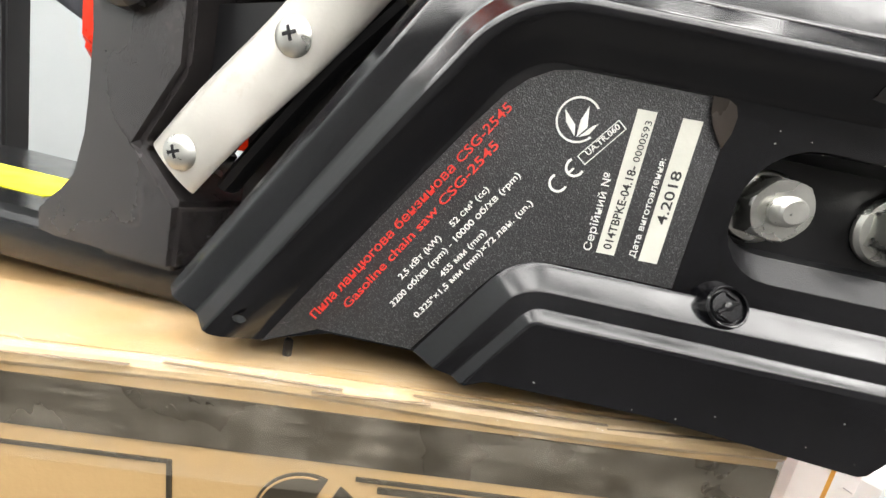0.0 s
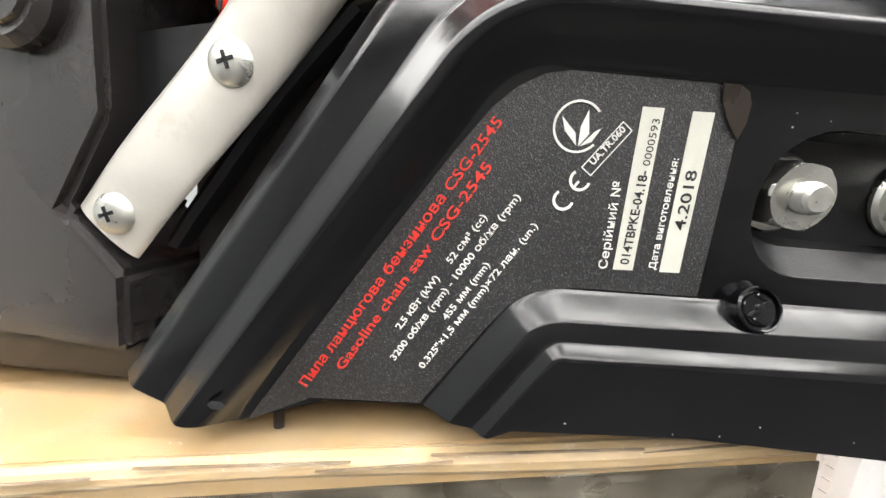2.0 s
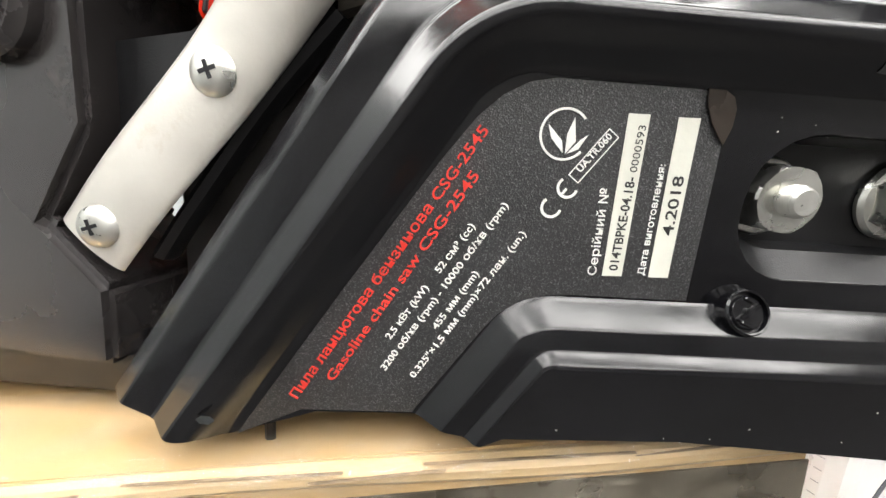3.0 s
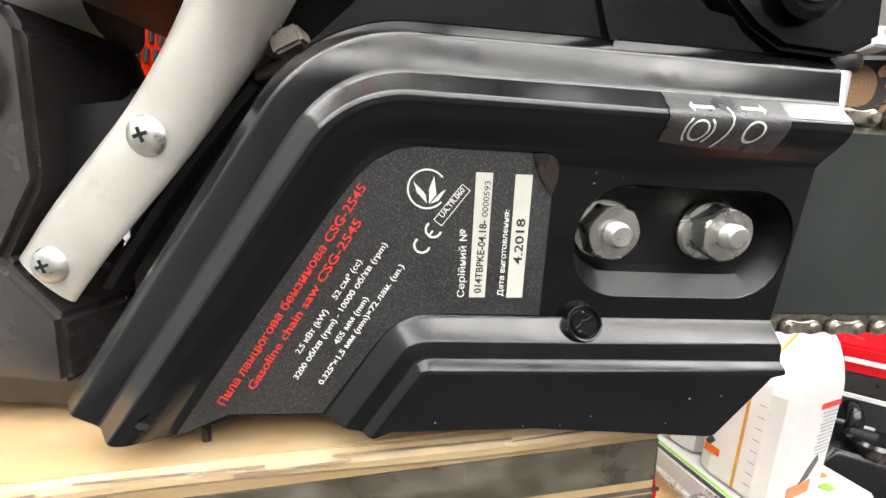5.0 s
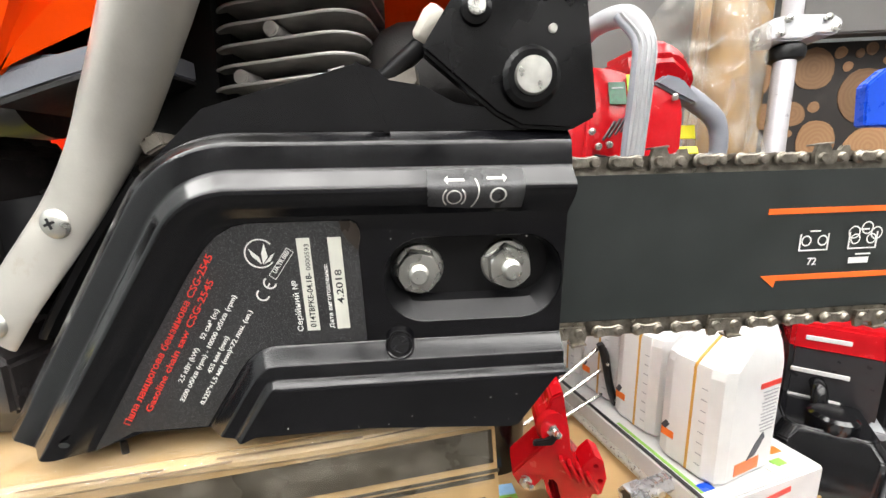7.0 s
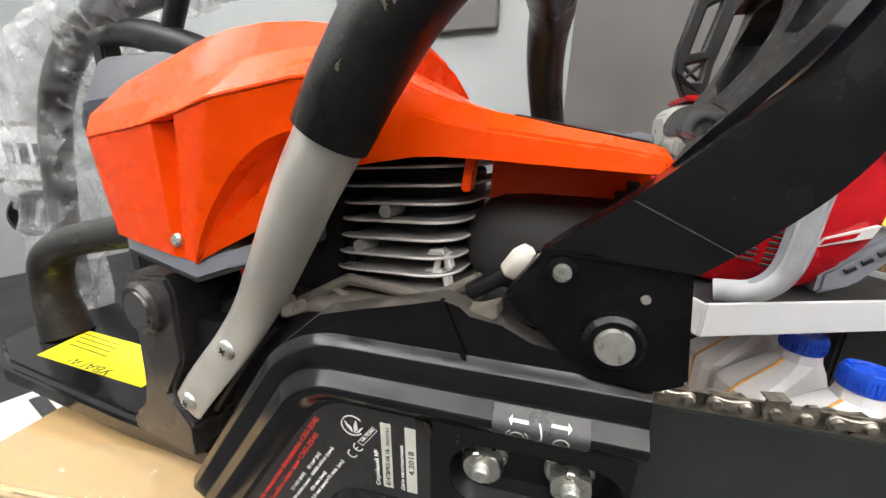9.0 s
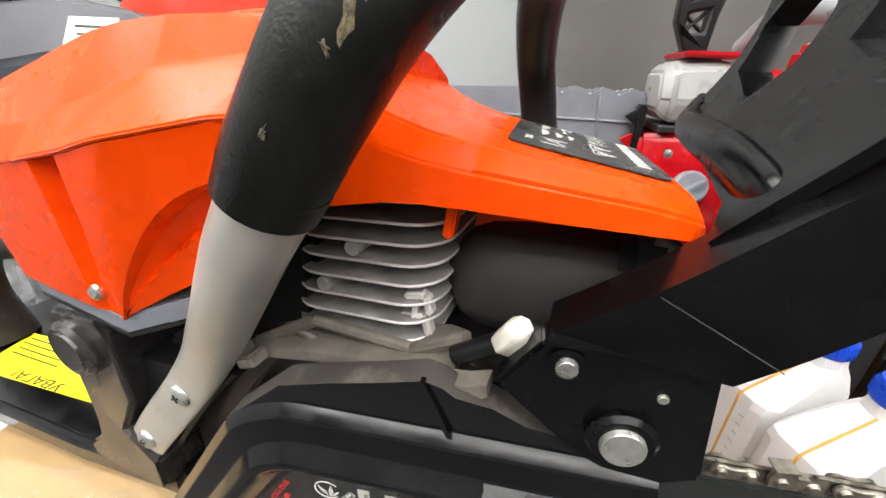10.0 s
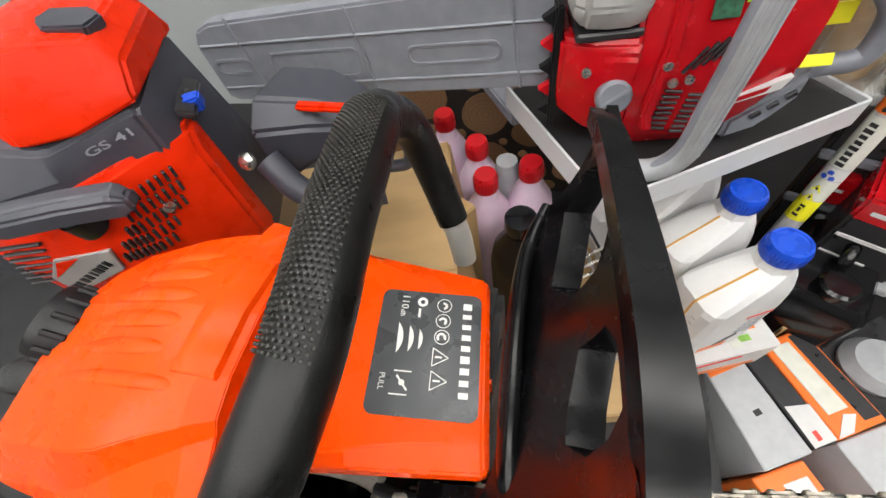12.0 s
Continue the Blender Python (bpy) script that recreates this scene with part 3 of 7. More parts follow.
# specks of dust on the flat parts
rnd = random.Random(4)
specks = bmesh.new()
for i in range(13):
    x, z = (rnd.uniform(-0.05, 0.04), rnd.uniform(0.010, 0.024)) if i % 3 else (rnd.uniform(-0.012, 0.045), rnd.uniform(0.079, 0.085))
    y = -0.0089 if i % 3 else -0.0001
    r = rnd.uniform(0.0001, 0.00026)
    specks.faces.new([specks.verts.new((x + r * rnd.uniform(0.5, 1.6) * math.cos(a), y, z + r * math.sin(a))) for a in (0, 1.2, 2.4, 3.6, 4.8)])
tagged(part("dust", specks, PAPER, cover), kind="stuff")

# the brake label over the ridge's edge
CREST = [(0.0871, 0.0), (0.0887, -0.0010), (0.0913, -0.0034), (0.0941, -0.0056), (0.0961, -0.0065), (0.0977, -0.0065), (0.0989, -0.0058), (0.1029, -0.0016), (0.1043, -0.0010)]


def crest_y(z):
    """How far out the upper ridge stands at height z."""
    for (za, ya), (zb, yb) in zip(CREST, CREST[1:]):
        if za <= z <= zb:
            return ya + (yb - ya) * (z - za) / (zb - za)
    return CREST[-1][1]


def crest_strip(name, left, right, material, lift, label=""):
    """A strip of film or ink that follows the ridge; left and right are rows of (x, z)."""
    return part(name, rings([[(x, crest_y(z) - lift, z) for x, z in side] for side in (left, right)], closed=False, cap=False), material, cover, label, 60)


cols = []
for k in range(13):
    u = k / 12
    low = 0.0914 - 0.0012 * min(1, u * 2.2)
    cols.append([(0.0032 + 0.0318 * u + 0.0002 * math.sin(i * 1.9) * (u < 0.05), crest_y(z) - 0.00025, z) for i, z in enumerate(low + (0.1031 - low) * q / 16 for q in range(17))])
brake = part("brake_label", rings(cols, closed=False, cap=False), BRAKE_FILM, cover, "grey chain brake label with arrows", 60)


def crest_ring(cx, cz, r, w, a0=0, a1=360):
    turn = [radians(a0 + (a1 - a0) * i / 28) for i in range(29)]
    crest_strip("print", [(cx + r * math.cos(a), cz + r * 0.95 * math.sin(a)) for a in turn], [(cx + (r - w) * math.cos(a), cz + (r - w) * 0.95 * math.sin(a)) for a in turn], INK_WHITE, 0.0004)


crest_ring(0.0118, 0.0944, 0.0026, 0.0005)
crest_ring(0.0118, 0.0944, 0.0039, 0.0005, -48, 48)
crest_ring(0.0118, 0.0944, 0.0039, 0.0005, 132, 228)
crest_ring(0.0262, 0.0948, 0.0028, 0.0006)
crest_ring(0.0108, 0.0962, 0.0092, 0.0005, -40, 28)
for x0, x1, tip in ((0.0098, 0.0152, 0.0086), (0.0226, 0.0280, 0.0292)):
    bar_z = 0.0999 if tip < x0 else 0.1003
    crest_strip("print", [(x0, bar_z + 0.0004), (x1, bar_z + 0.0004)], [(x0, bar_z - 0.0004), (x1, bar_z - 0.0004)], INK_WHITE, 0.0004)
    root = x0 if tip < x0 else x1
    crest_strip("print", [(root, bar_z + 0.0013), (tip, bar_z)], [(root, bar_z - 0.0013), (tip, bar_z)], INK_WHITE, 0.00042)


def ring_print(cx, cy, r, w, m, parent, a0=0, a1=360):
    out = [(cx + r * math.cos(radians(a0 + (a1 - a0) * i / 24)), cy + r * math.sin(radians(a0 + (a1 - a0) * i / 24))) for i in range(25)]
    inn = [(cx + (r - w) * math.cos(radians(a0 + (a1 - a0) * i / 24)), cy + (r - w) * math.sin(radians(a0 + (a1 - a0) * i / 24))) for i in range(25)]
    bm = bmesh.new()
    a, b = [bm.verts.new((x, y, 0.0002)) for x, y in out], [bm.verts.new((x, y, 0.0002)) for x, y in inn]
    for i in range(24):
        bm.faces.new((a[i], a[i + 1], b[i + 1], b[i]))
    ob = part("print", bm, INK_WHITE, parent)
    ob.matrix_local = m
    return ob


ce = on_face(Vector((-0.0538, -0.0003, 0.0618)), (0.55, 0, 0.835), (-0.835, 0, 0.55))
ring_print(0, 0, 0.0023, 0.0006, ce, cover, 70, 290)
ring_print(0.0051, 0, 0.0023, 0.0006, ce, cover, 70, 290)
flat_bar("print", 0.0018, 0.0005, INK_WHITE, cover, ce @ Matrix.Translation((0.0039, 0, 0.0001)))

# nuts on their studs
def flange_nut(at, turn):
    """A hexagon nut with a chamfered face on a wide flange, and the threaded stud through it."""
    m = COVER @ Matrix.Translation(at) @ pose(0, 0, 0, 90, 0, 0)
    rows = []
    for h, flat, ring in ((-0.0004, 0.0072, 1.16), (0.0056, 0.0072, 1.16), (0.0063, 0.0072, 1.10), (0.0068, 0.0072, 1.02), (0.0068, 0.0042, 1.0)):
        row = []
        for i in range(36):
            a = radians(10 * i + turn)
            edge = flat / math.cos((math.radians(10 * i) + math.pi / 6) % (math.pi / 3) - math.pi / 6) if flat > 0.005 else flat
            r = min(edge, flat * ring)
            row.append((r * math.cos(a), r * math.sin(a), h))
        rows.append(row)
    bm = rings(rows)
    bmesh.ops.transform(bm, matrix=m, verts=bm.verts)
    nut = part("flange_nut", bm, ZINC, saw, "zinc-plated flange nut", 24)
    part("flange", lathe([(0.0094, -0.0022), (0.0095, -0.0012), (0.0088, -0.0002), (0.0066, 0.0006), (0.0060, 0.0006)], 36, m), ZINC, nut)
    thread = [(0.0036 if i % 2 else 0.0031, 0.0062 + 0.00042 * i) for i in range(9)]
    part("stud", lathe(thread + [(0.0033, 0.0100), (0.0027, 0.0106), (0.0012, 0.0107), (0.0004, 0.0107)], 28, m), DARK_ZINC, nut, "threaded steel stud end", 20)


flange_nut((0.0, 0.0092, 0.0662), 22)
flange_nut((0.0332, 0.0080, 0.0672), 6)

# ---- guide bar and chain ----
BAR = pose(0.05, 0.026, 0.0718, 0, -0.4, 10)
TOP, NOSE = 0.0284, 0.40
bar_line = [(-0.06, -0.024), (-0.06, 0.024), (-0.02, TOP)] + [(NOSE * i / 4, TOP) for i in range(5)]
bar_line += [(NOSE + 0.024 * math.sin(radians(a)), TOP * math.cos(radians(a))) for a in range(15, 180, 15)]
bar_line += [(NOSE * (4 - i) / 4, -TOP) for i in range(5)] + [(-0.02, -TOP)]
bar = part("guide_bar", plate(bar_line, -0.0022, 0.0022, bevel=0.0005), BAR_PAINT, saw, "dark painted guide bar with orange stripes")
bar.matrix_local = BAR


def bar_mark(name, line, ink):
    return part(name, plate([(x * 1.1 + 0.002, z * 1.1) for x, z in line], -0.0026, -0.0023), ink, bar)


bar_mark("stripe", [(0.074, 0.0105), (0.3, 0.0105), (0.3, 0.0125), (0.074, 0.0125)], ORANGE_INK)
bar_mark("stripe", [(0.08, -0.0140), (0.3, -0.0140), (0.3, -0.0120), (0.074, -0.0120), (0.0795, -0.0165)], ORANGE_INK)
bar_face = on_face(Vector((0.002, -0.0027, 0.0)), (1, 0, 0), (0, 0, 1)) @ Matrix.Scale(1.1, 4)
for cx, dx in ((0.093, 0.0), (0.1125, 0.0)):
    for ox in (-0.0032, 0.0032):
        ring_print(cx + ox, 0.0005, 0.002, 0.0005, bar_face, bar)
    for oz, w in ((-0.003, 0.0115), (0.004, 0.004)):
        flat_bar("print", w, 0.0005, INK_WHITE, bar, bar_face @ Matrix.Translation((cx, oz, 0.0001)))
    for ox in (-0.0055, 0.0055):
        flat_bar("print", 0.0005, 0.006, INK_WHITE, bar, bar_face @ Matrix.Translation((cx + ox, 0.0, 0.0001)))
for ox, oz in ((-0.004, 0.003), (0.001, 0.0045), (0.005, 0.0025)):
    ring_print(0.1125 + ox, oz, 0.0024, 0.0005, bar_face, bar)
flat_bar("print", 0.006, 0.0006, INK_WHITE, bar, bar_face @ Matrix.Translation((0.1135, -0.0052, 0.0001)))
ring_print(0.1315, 0.0015, 0.0034, 0.0034, bar_face, bar)
flat_bar("print", 0.003, 0.004, INK_WHITE, bar, bar_face @ Matrix.Translation((0.1325, 0.0062, 0.0001)))
flat_bar("print", 0.0012, 0.006, INK_WHITE, bar, bar_face @ Matrix.Translation((0.1315, -0.0012, 0.0001)))
letters("print", "72", 0.0028, INK_WHITE, bar, bar_face @ Matrix.Translation((0.0915, -0.0085, 0.0001)))
for x, w in ((0.112, 0.008), (0.1315, 0.006)):
    flat_bar("print", w, 0.0022, INK_WHITE, bar, bar_face @ Matrix.Translation((x, -0.0075, 0.0001)))

PITCH, RIDE = 0.00825, TOP + 0.0045


def along_chain(s):
    """Place on the chain's rivet line and its heading, s metres from the start of the upper run."""
    run, arc = NOSE + 0.05, math.pi * RIDE
    if s < run:
        return Vector((s - 0.05, 0, RIDE)), 0.0
    if s < run + arc:
        a = (s - run) / RIDE
        return Vector((NOSE + RIDE * 0.95 * math.sin(a), 0, RIDE * math.cos(a))), a
    return Vector((NOSE - (s - run - arc), 0, -RIDE)), math.pi


chain_length = 2 * (NOSE + 0.05) + math.pi * RIDE
links = int(chain_length / PITCH)
drive = bmesh.new()
for i in range(links):
    p, a = along_chain((i + 0.5) * PITCH)
    m = Matrix.Translation(p) @ Matrix.Rotation(a, 4, "Y")
    lug = plate([(-0.0075, -0.0018), (-0.0035, -0.0065), (0.0025, -0.0065), (0.0075, -0.0015), (0.0065, 0.0022), (-0.0065, 0.0022)], -0.0007, 0.0007, place=m)
    drive = join(drive, lug) if i else lug
chain = part("saw_chain", drive, STEEL, saw, "oily dark steel saw chain")
chain.matrix_local = BAR


def strap_mesh():
    h = 0.0026
    line = [(-PITCH / 2 - h * math.cos(radians(a)), h * math.sin(radians(a))) for a in range(-90, 91, 30)]
    line += [(-0.0015, 0.0019), (0.0015, 0.0019)]
    line += [(PITCH / 2 + h * math.cos(radians(a)), h * math.sin(radians(a))) for a in range(90, -91, -30)]
    line += [(0.0015, -0.0019), (-0.0015, -0.0019)]
    bm = join(plate(line, -0.0025, -0.0011, bevel=0.0003, segments=1), plate(line, 0.0011, 0.0025))
    for x in (-PITCH / 2, PITCH / 2):
        bm = join(bm, rod((x, -0.0023, 0), (x, -0.0036, 0), 0.0021, 0.0015, 12), rod((x, 0.0023, 0), (x, 0.0034, 0), 0.0021, 0.0015, 10))
    return as_mesh("strap", bm, STEEL)


def cutter_mesh():
    line = [(-0.0068, -0.0024), (0.0068, -0.0024), (0.0075, 0.002), (0.0066, 0.0045), (0.004, 0.0043), (0.0028, 0.0026), (-0.0005, 0.0026), (-0.0015, 0.0052), (-0.0066, 0.0046), (-0.0075, 0.001)]
    bm = plate(line, -0.0025, -0.0011)
    bm = join(bm, plate([(-0.0072, 0.0044), (-0.0012, 0.0050), (-0.0012, 0.0057), (-0.0072, 0.0049)], -0.0034, 0.0016))
    for x in (-PITCH / 2, PITCH / 2):
        bm = join(bm, rod((x, -0.0023, 0), (x, -0.0036, 0), 0.0021, 0.0015, 12))
    return as_mesh("cutter", bm, STEEL)


strap_me, cutter_me = strap_mesh(), cutter_mesh()
for i in range(0, links - 1, 2):
    p, a = along_chain((i + 1) * PITCH)
    is_cutter = (i // 2) % 4 == 1
    ob = new("cutter" if is_cutter else "strap", cutter_me if is_cutter else strap_me)
    ob.parent, ob.matrix_local = chain, Matrix.Translation(p) @ Matrix.Rotation(a, 4, "Y")

# ---- front handle: aluminium tube and rubber grip ----
HANDLE = [(-0.1560, -0.0050, 0.0472), (-0.1430, -0.0044, 0.0635), (-0.1230, -0.0012, 0.0880), (-0.1088, -0.0004, 0.1065), (-0.0962, -0.0008, 0.1245), (-0.0755, -0.0060, 0.1525), (-0.0620, -0.0100, 0.1700), (-0.0470, -0.0123, 0.1895)]
part("handle_tube", tube(HANDLE, [0.0096, 0.0098, 0.0100, 0.0103, 0.0106, 0.0107, 0.0107, 0.0107], 28, [(1, 0.22), (1, 0.22), (1, 0.28), (1, 0.55), (1, 0.88), (1, 1), (1, 1), (1, 1)], up=(0, 1, 0.001)), ALU, saw, "dull aluminium handle tube, flattened at its foot")
GRIP = [(-0.0502, -0.0125, 0.1852), (-0.041, -0.012, 0.2), (-0.0255, -0.0065, 0.2245), (-0.0135, 0.011, 0.243), (-0.0085, 0.045, 0.2535), (-0.011, 0.085, 0.259), (-0.0135, 0.114, 0.2595), (-0.0165, 0.138, 0.2580), (-0.0210, 0.156, 0.2515), (-0.0245, 0.1745, 0.2385), (-0.0255, 0.1940, 0.2200), (-0.0225, 0.2020, 0.1980), (-0.0170, 0.2010, 0.1700), (-0.0050, 0.1880, 0.1360)]
grip = part("grip", tube(GRIP, [0.0118, 0.0124, 0.0128, 0.013, 0.013, 0.0128, 0.0128, 0.0126, 0.0124, 0.0122, 0.012, 0.0118, 0.0116, 0.0114], 32), RUBBER, saw, "worn black rubber handle grip")
part("grip_collar", tube([(-0.0506, -0.0125, 0.1845), (-0.0466, -0.0123, 0.1911)], [0.0121, 0.0124], 28), RUBBER, grip)
part("grip_collar", tube([(-0.0462, -0.0123, 0.1918), (-0.0425, -0.0121, 0.1977)], [0.01235, 0.0125], 28), RUBBER, grip)
part("handle_tube", tube([(-0.0060, 0.1890, 0.139), (-0.0010, 0.1830, 0.124), (0.002, 0.178, 0.100)], 0.0095, 20), ALU, saw)
# raised studs of the grip's tread
grip_path = spline(GRIP, 40)
tread_points, tread_faces = [], []
for i, p in enumerate(grip_path):
    if 156 <= i <= 290 and i % 2 == 0:
        ahead = (grip_path[i + 1] - grip_path[i - 1]).normalized()
        out = Vector((1, 0, 0)) - ahead * ahead.x
        out.normalize()
        above = out.cross(ahead) if out.cross(ahead).z > 0 else ahead.cross(out)
        for k in range(13):
            a = radians(-40 + 9.2 * (k + 0.5 * (i // 2 % 2)))
            n = (above * math.cos(a) - out * math.sin(a)).normalized()
            side = n.cross(ahead)
            base = len(tread_points)
            for h, r in ((0.0122, 0.00086), (0.0142, 0.00055)):
                tread_points += [p + n * h + (ahead * math.cos(q) + side * math.sin(q)) * r for q in (math.pi * j / 3 for j in range(6))]
            tread_faces += [(base + j, base + (j + 1) % 6, base + 6 + (j + 1) % 6, base + 6 + j) for j in range(6)] + [tuple(range(base + 6, base + 12))]
tread_me = bpy.data.meshes.new("tread")
tread_me.from_pydata(tread_points, [], tread_faces)
tread_me.materials.append(TREAD)
tread = new("tread", polish(tread_me))
tread.parent = grip
tagged(tread, kind="stuff")


def wear_patch(at, long, wide, turn, seed):
    """A rubbed spot on the grip, uneven in outline."""
    at = Vector(at)
    i = min(range(1, len(grip_path) - 1), key=lambda k: (grip_path[k] - at).length)
    ahead = (grip_path[i + 1] - grip_path[i - 1]).normalized()
    n = (at - grip_path[i]) - ahead * (at - grip_path[i]).dot(ahead)
    n.normalize()
    side = n.cross(ahead)
    rnd = random.Random(seed)
    loops = []
    for k in (1.0, 0.5, 0.05):
        loop = []
        for j in range(14):
            a = 2 * math.pi * j / 14
            jag = k * (0.8 + 0.9 * noise.noise((math.cos(a) * 2.6 + seed, math.sin(a) * 2.6, k)))
            da, ds = long * jag * math.cos(a), wide * jag * math.sin(a)
            da, ds = da * math.cos(turn) - ds * math.sin(turn), da * math.sin(turn) + ds * math.cos(turn)
            loop.append(grip_path[i] + ahead * da + (n * math.cos(ds / 0.0127) + side * math.sin(ds / 0.0127)) * (0.0127 + 0.0002 * (1 - k)))
        loops.append(loop)
    part("wear_patch", rings(loops, cap=False), TAN_WEAR, grip, "tan rubbed patch")


wear_patch((-0.0176, -0.0162, 0.2255), 0.0028, 0.0014, 0.2, 1)
wear_patch((-0.0231, -0.019, 0.2187), 0.0045, 0.0014, 0.3, 2)
wear_patch((-0.0205, -0.0178, 0.2225), 0.0016, 0.0009, 0.5, 5)
wear_patch((-0.0265, -0.0205, 0.2145), 0.0018, 0.0008, 0.9, 7)
wear_patch((-0.0379, -0.0242, 0.2011), 0.0016, 0.0010, 0.0, 3)


def cross_screw(at, r, out):
    m = Matrix.Translation(at) @ Vector(out).to_track_quat("Z", "Y").to_matrix().to_4x4()
    head = lathe([(r, 0), (r * 0.97, r * 0.12), (r * 0.8, r * 0.3), (r * 0.5, r * 0.42), (0.0004, r * 0.47)], 24, m)
    s = part("screw", head, DARK_ZINC, saw, "zinc cross-head screw")
    cross = join(block((r * 0.72, r * 0.16, r * 0.1), (0, 0, r * 0.44)), block((r * 0.16, r * 0.72, r * 0.1), (0, 0, r * 0.44)))
    bmesh.ops.transform(cross, matrix=m @ pose(0, 0, 0, 0, 0, 20), verts=cross.verts)
    part("cross_slot", cross, BLACK_MATT, s)


cross_screw((-0.1230, -0.0038, 0.0880), 0.0054, (0.06, -1, 0.02))
cross_screw((-0.1520, -0.0070, 0.0522), 0.0052, (0.06, -1, 0.02))

# ---- orange top cover: rear filter cover and front hood ----
MID = 0.069


FAR_SIDE = ((0.083, 0.008, 0.006, 0.003), (0.102, 0.010, 0.012, 0.004), (0.112, 0.004, 0.004, 0.0), (0.108, 0.004, 0.0, 0.0))
#          x: foot, shut line, crease, brow, crown (y, z), and the height of the middle
COVER_ROWS = [(-0.1755, (-0.0030, 0.1410), (-0.0090, 0.1775), (-0.0060, 0.1874), (0.0040, 0.1982), (0.0300, 0.2030), 0.2050),
              (-0.1690, (-0.0160, 0.1390), (-0.0215, 0.1797), (-0.0175, 0.1888), (-0.0020, 0.2035), (0.0300, 0.2077), 0.2095),
              (-0.1300, (-0.0148, 0.1345), (-0.0190, 0.1850), (-0.0140, 0.1956), (0.0000, 0.2153), (0.0300, 0.2177), 0.2190),
              (-0.1193, (-0.0141, 0.1328), (-0.0180, 0.1873), (-0.0115, 0.1996), (0.0010, 0.2186), (0.0300, 0.2208), 0.2220),
              (-0.1070, (-0.0110, 0.1400), (-0.0168, 0.1898), (-0.0085, 0.2035), (0.0020, 0.2210), (0.0300, 0.2240), 0.2250),
              (-0.0930, (-0.0075, 0.1480), (-0.0140, 0.1937), (-0.0020, 0.2103), (0.0050, 0.2229), (0.0310, 0.2260), 0.2265),
              (-0.0800, (-0.0040, 0.1570), (-0.0085, 0.1965), (0.0045, 0.2133), (0.0110, 0.2238), (0.0330, 0.2267), 0.2275),
              (-0.0640, (0.0030, 0.1700), (-0.0010, 0.2000), (0.0125, 0.2158), (0.0180, 0.2229), (0.0360, 0.2269), 0.2280),
              (-0.0540, (0.0110, 0.1750), (0.0080, 0.2010), (0.0180, 0.2140), (0.0230, 0.2180), (0.0380, 0.2215), 0.2225)]


def cover_row(x):
    """The cover's key points at x."""
    x = min(COVER_ROWS[-1][0], max(COVER_ROWS[0][0], x))
    for a, b in zip(COVER_ROWS, COVER_ROWS[1:]):
        if a[0] <= x <= b[0]:
            f = (x - a[0]) / (b[0] - a[0])
            return [Vector(p) * (1 - f) + Vector(q) * f for p, q in zip(a[1:6], b[1:6])] + [a[6] * (1 - f) + b[6] * f]


def arch_z(x):
    """Height of the arch over the scoop in the near side."""
    return 0.1328 + 0.0535 * math.sin(min(1.0, max(0.0, (x + 0.1193) / 0.058)) * math.pi / 2) ** 0.85


def fold_x(z):
    """The slanted fold between the rear and the front half of the near side."""
    return -0.1193 + (z - 0.1328) * 0.44


def side_y(x, z):
    """How far out the near wall stands: flat to the fold, then turned inwards."""
    f = (z - 0.136) / 0.046
    rear = -0.0152 - 0.0050 * f + 0.012 * (x + 0.14)
    turn = x - fold_x(z)
    return rear + (0.30 * turn if turn > 0 else 0) + (1.6 * max(0, -0.1685 - x))


def cover_wall():
    """The near wall from its foot or the arch up to the shut line, with the slanted channel."""
    rows = []
    steps = 14
    for k in range(steps + 1):
        v = k / steps
        row = []
        left, right = -0.1294 + 0.0069 * v, -0.1195 + 0.0090 * v
        fold = fold_x(0.1328 + 0.0585 * v)
        for u, depth in ((-0.1755, 0), (-0.1690, 0), (-0.150, 0), (-0.138, 0), (left - 0.0016, 0), (left + 0.0004, 0.5), (left + 0.0024, 1), (right - 0.0012, 1), (right, 0), ((right + fold) / 2, 0), (fold, 0),
                         *((fold + (-0.0540 - fold) * q / 12, 0) for q in range(1, 13))):
            top, foot = cover_row(u)[1][1], cover_row(u)[0][1]
            low = arch_z(u) if u > -0.1193 else foot
            low = min(low, top - 0.004)
            z = low + (top - low) * v
            row.append((u, side_y(u, z) + depth * (0.0012 + 0.0040 * v), z))
        rows.append(row)
    inner = [(x, y + 0.0035, z) for x, y, z in rows[0]]
    roof = [(x, y + 0.0045, z + 0.0006) for x, y, z in rows[-1]]
    return rings([inner] + rows + [roof], closed=False, cap=False)


def cover_lid():
    """The lid: proud of the wall at the shut line, creased along its side, rounded over the top and down the far side."""
    rows = []
    for row in COVER_ROWS:
        x = row[0]
        f = (x + 0.17) / 0.118
        shut, crease, brow, crown = row[2:6]
        far = [(a + b * f, z - c + d * f) for (a, b, c, d), z in zip(FAR_SIDE, (crown[1], brow[1], shut[1], row[1][1]))]
        y = side_y(x, shut[1])
        ring = [(y + 0.0035, shut[1] + 0.0002), (y - 0.0007, shut[1] + 0.0002), (y - 0.0006, shut[1] + 0.0012), crease, brow, crown, (0.060 + 0.034 * (x + 0.17), row[6])] + far
        rows.append([(x, *p) for p in ring])
    bm = rings(rows, closed=False, cap=False)
    bm.verts.ensure_lookup_table()
    n = len(rows[0])
    bm.faces.new(bm.verts[:n])
    bm.faces.new(bm.verts[-n:])
    bmesh.ops.recalc_face_normals(bm, faces=bm.faces)
    return soften(bm, 0.0009, 2, 9)


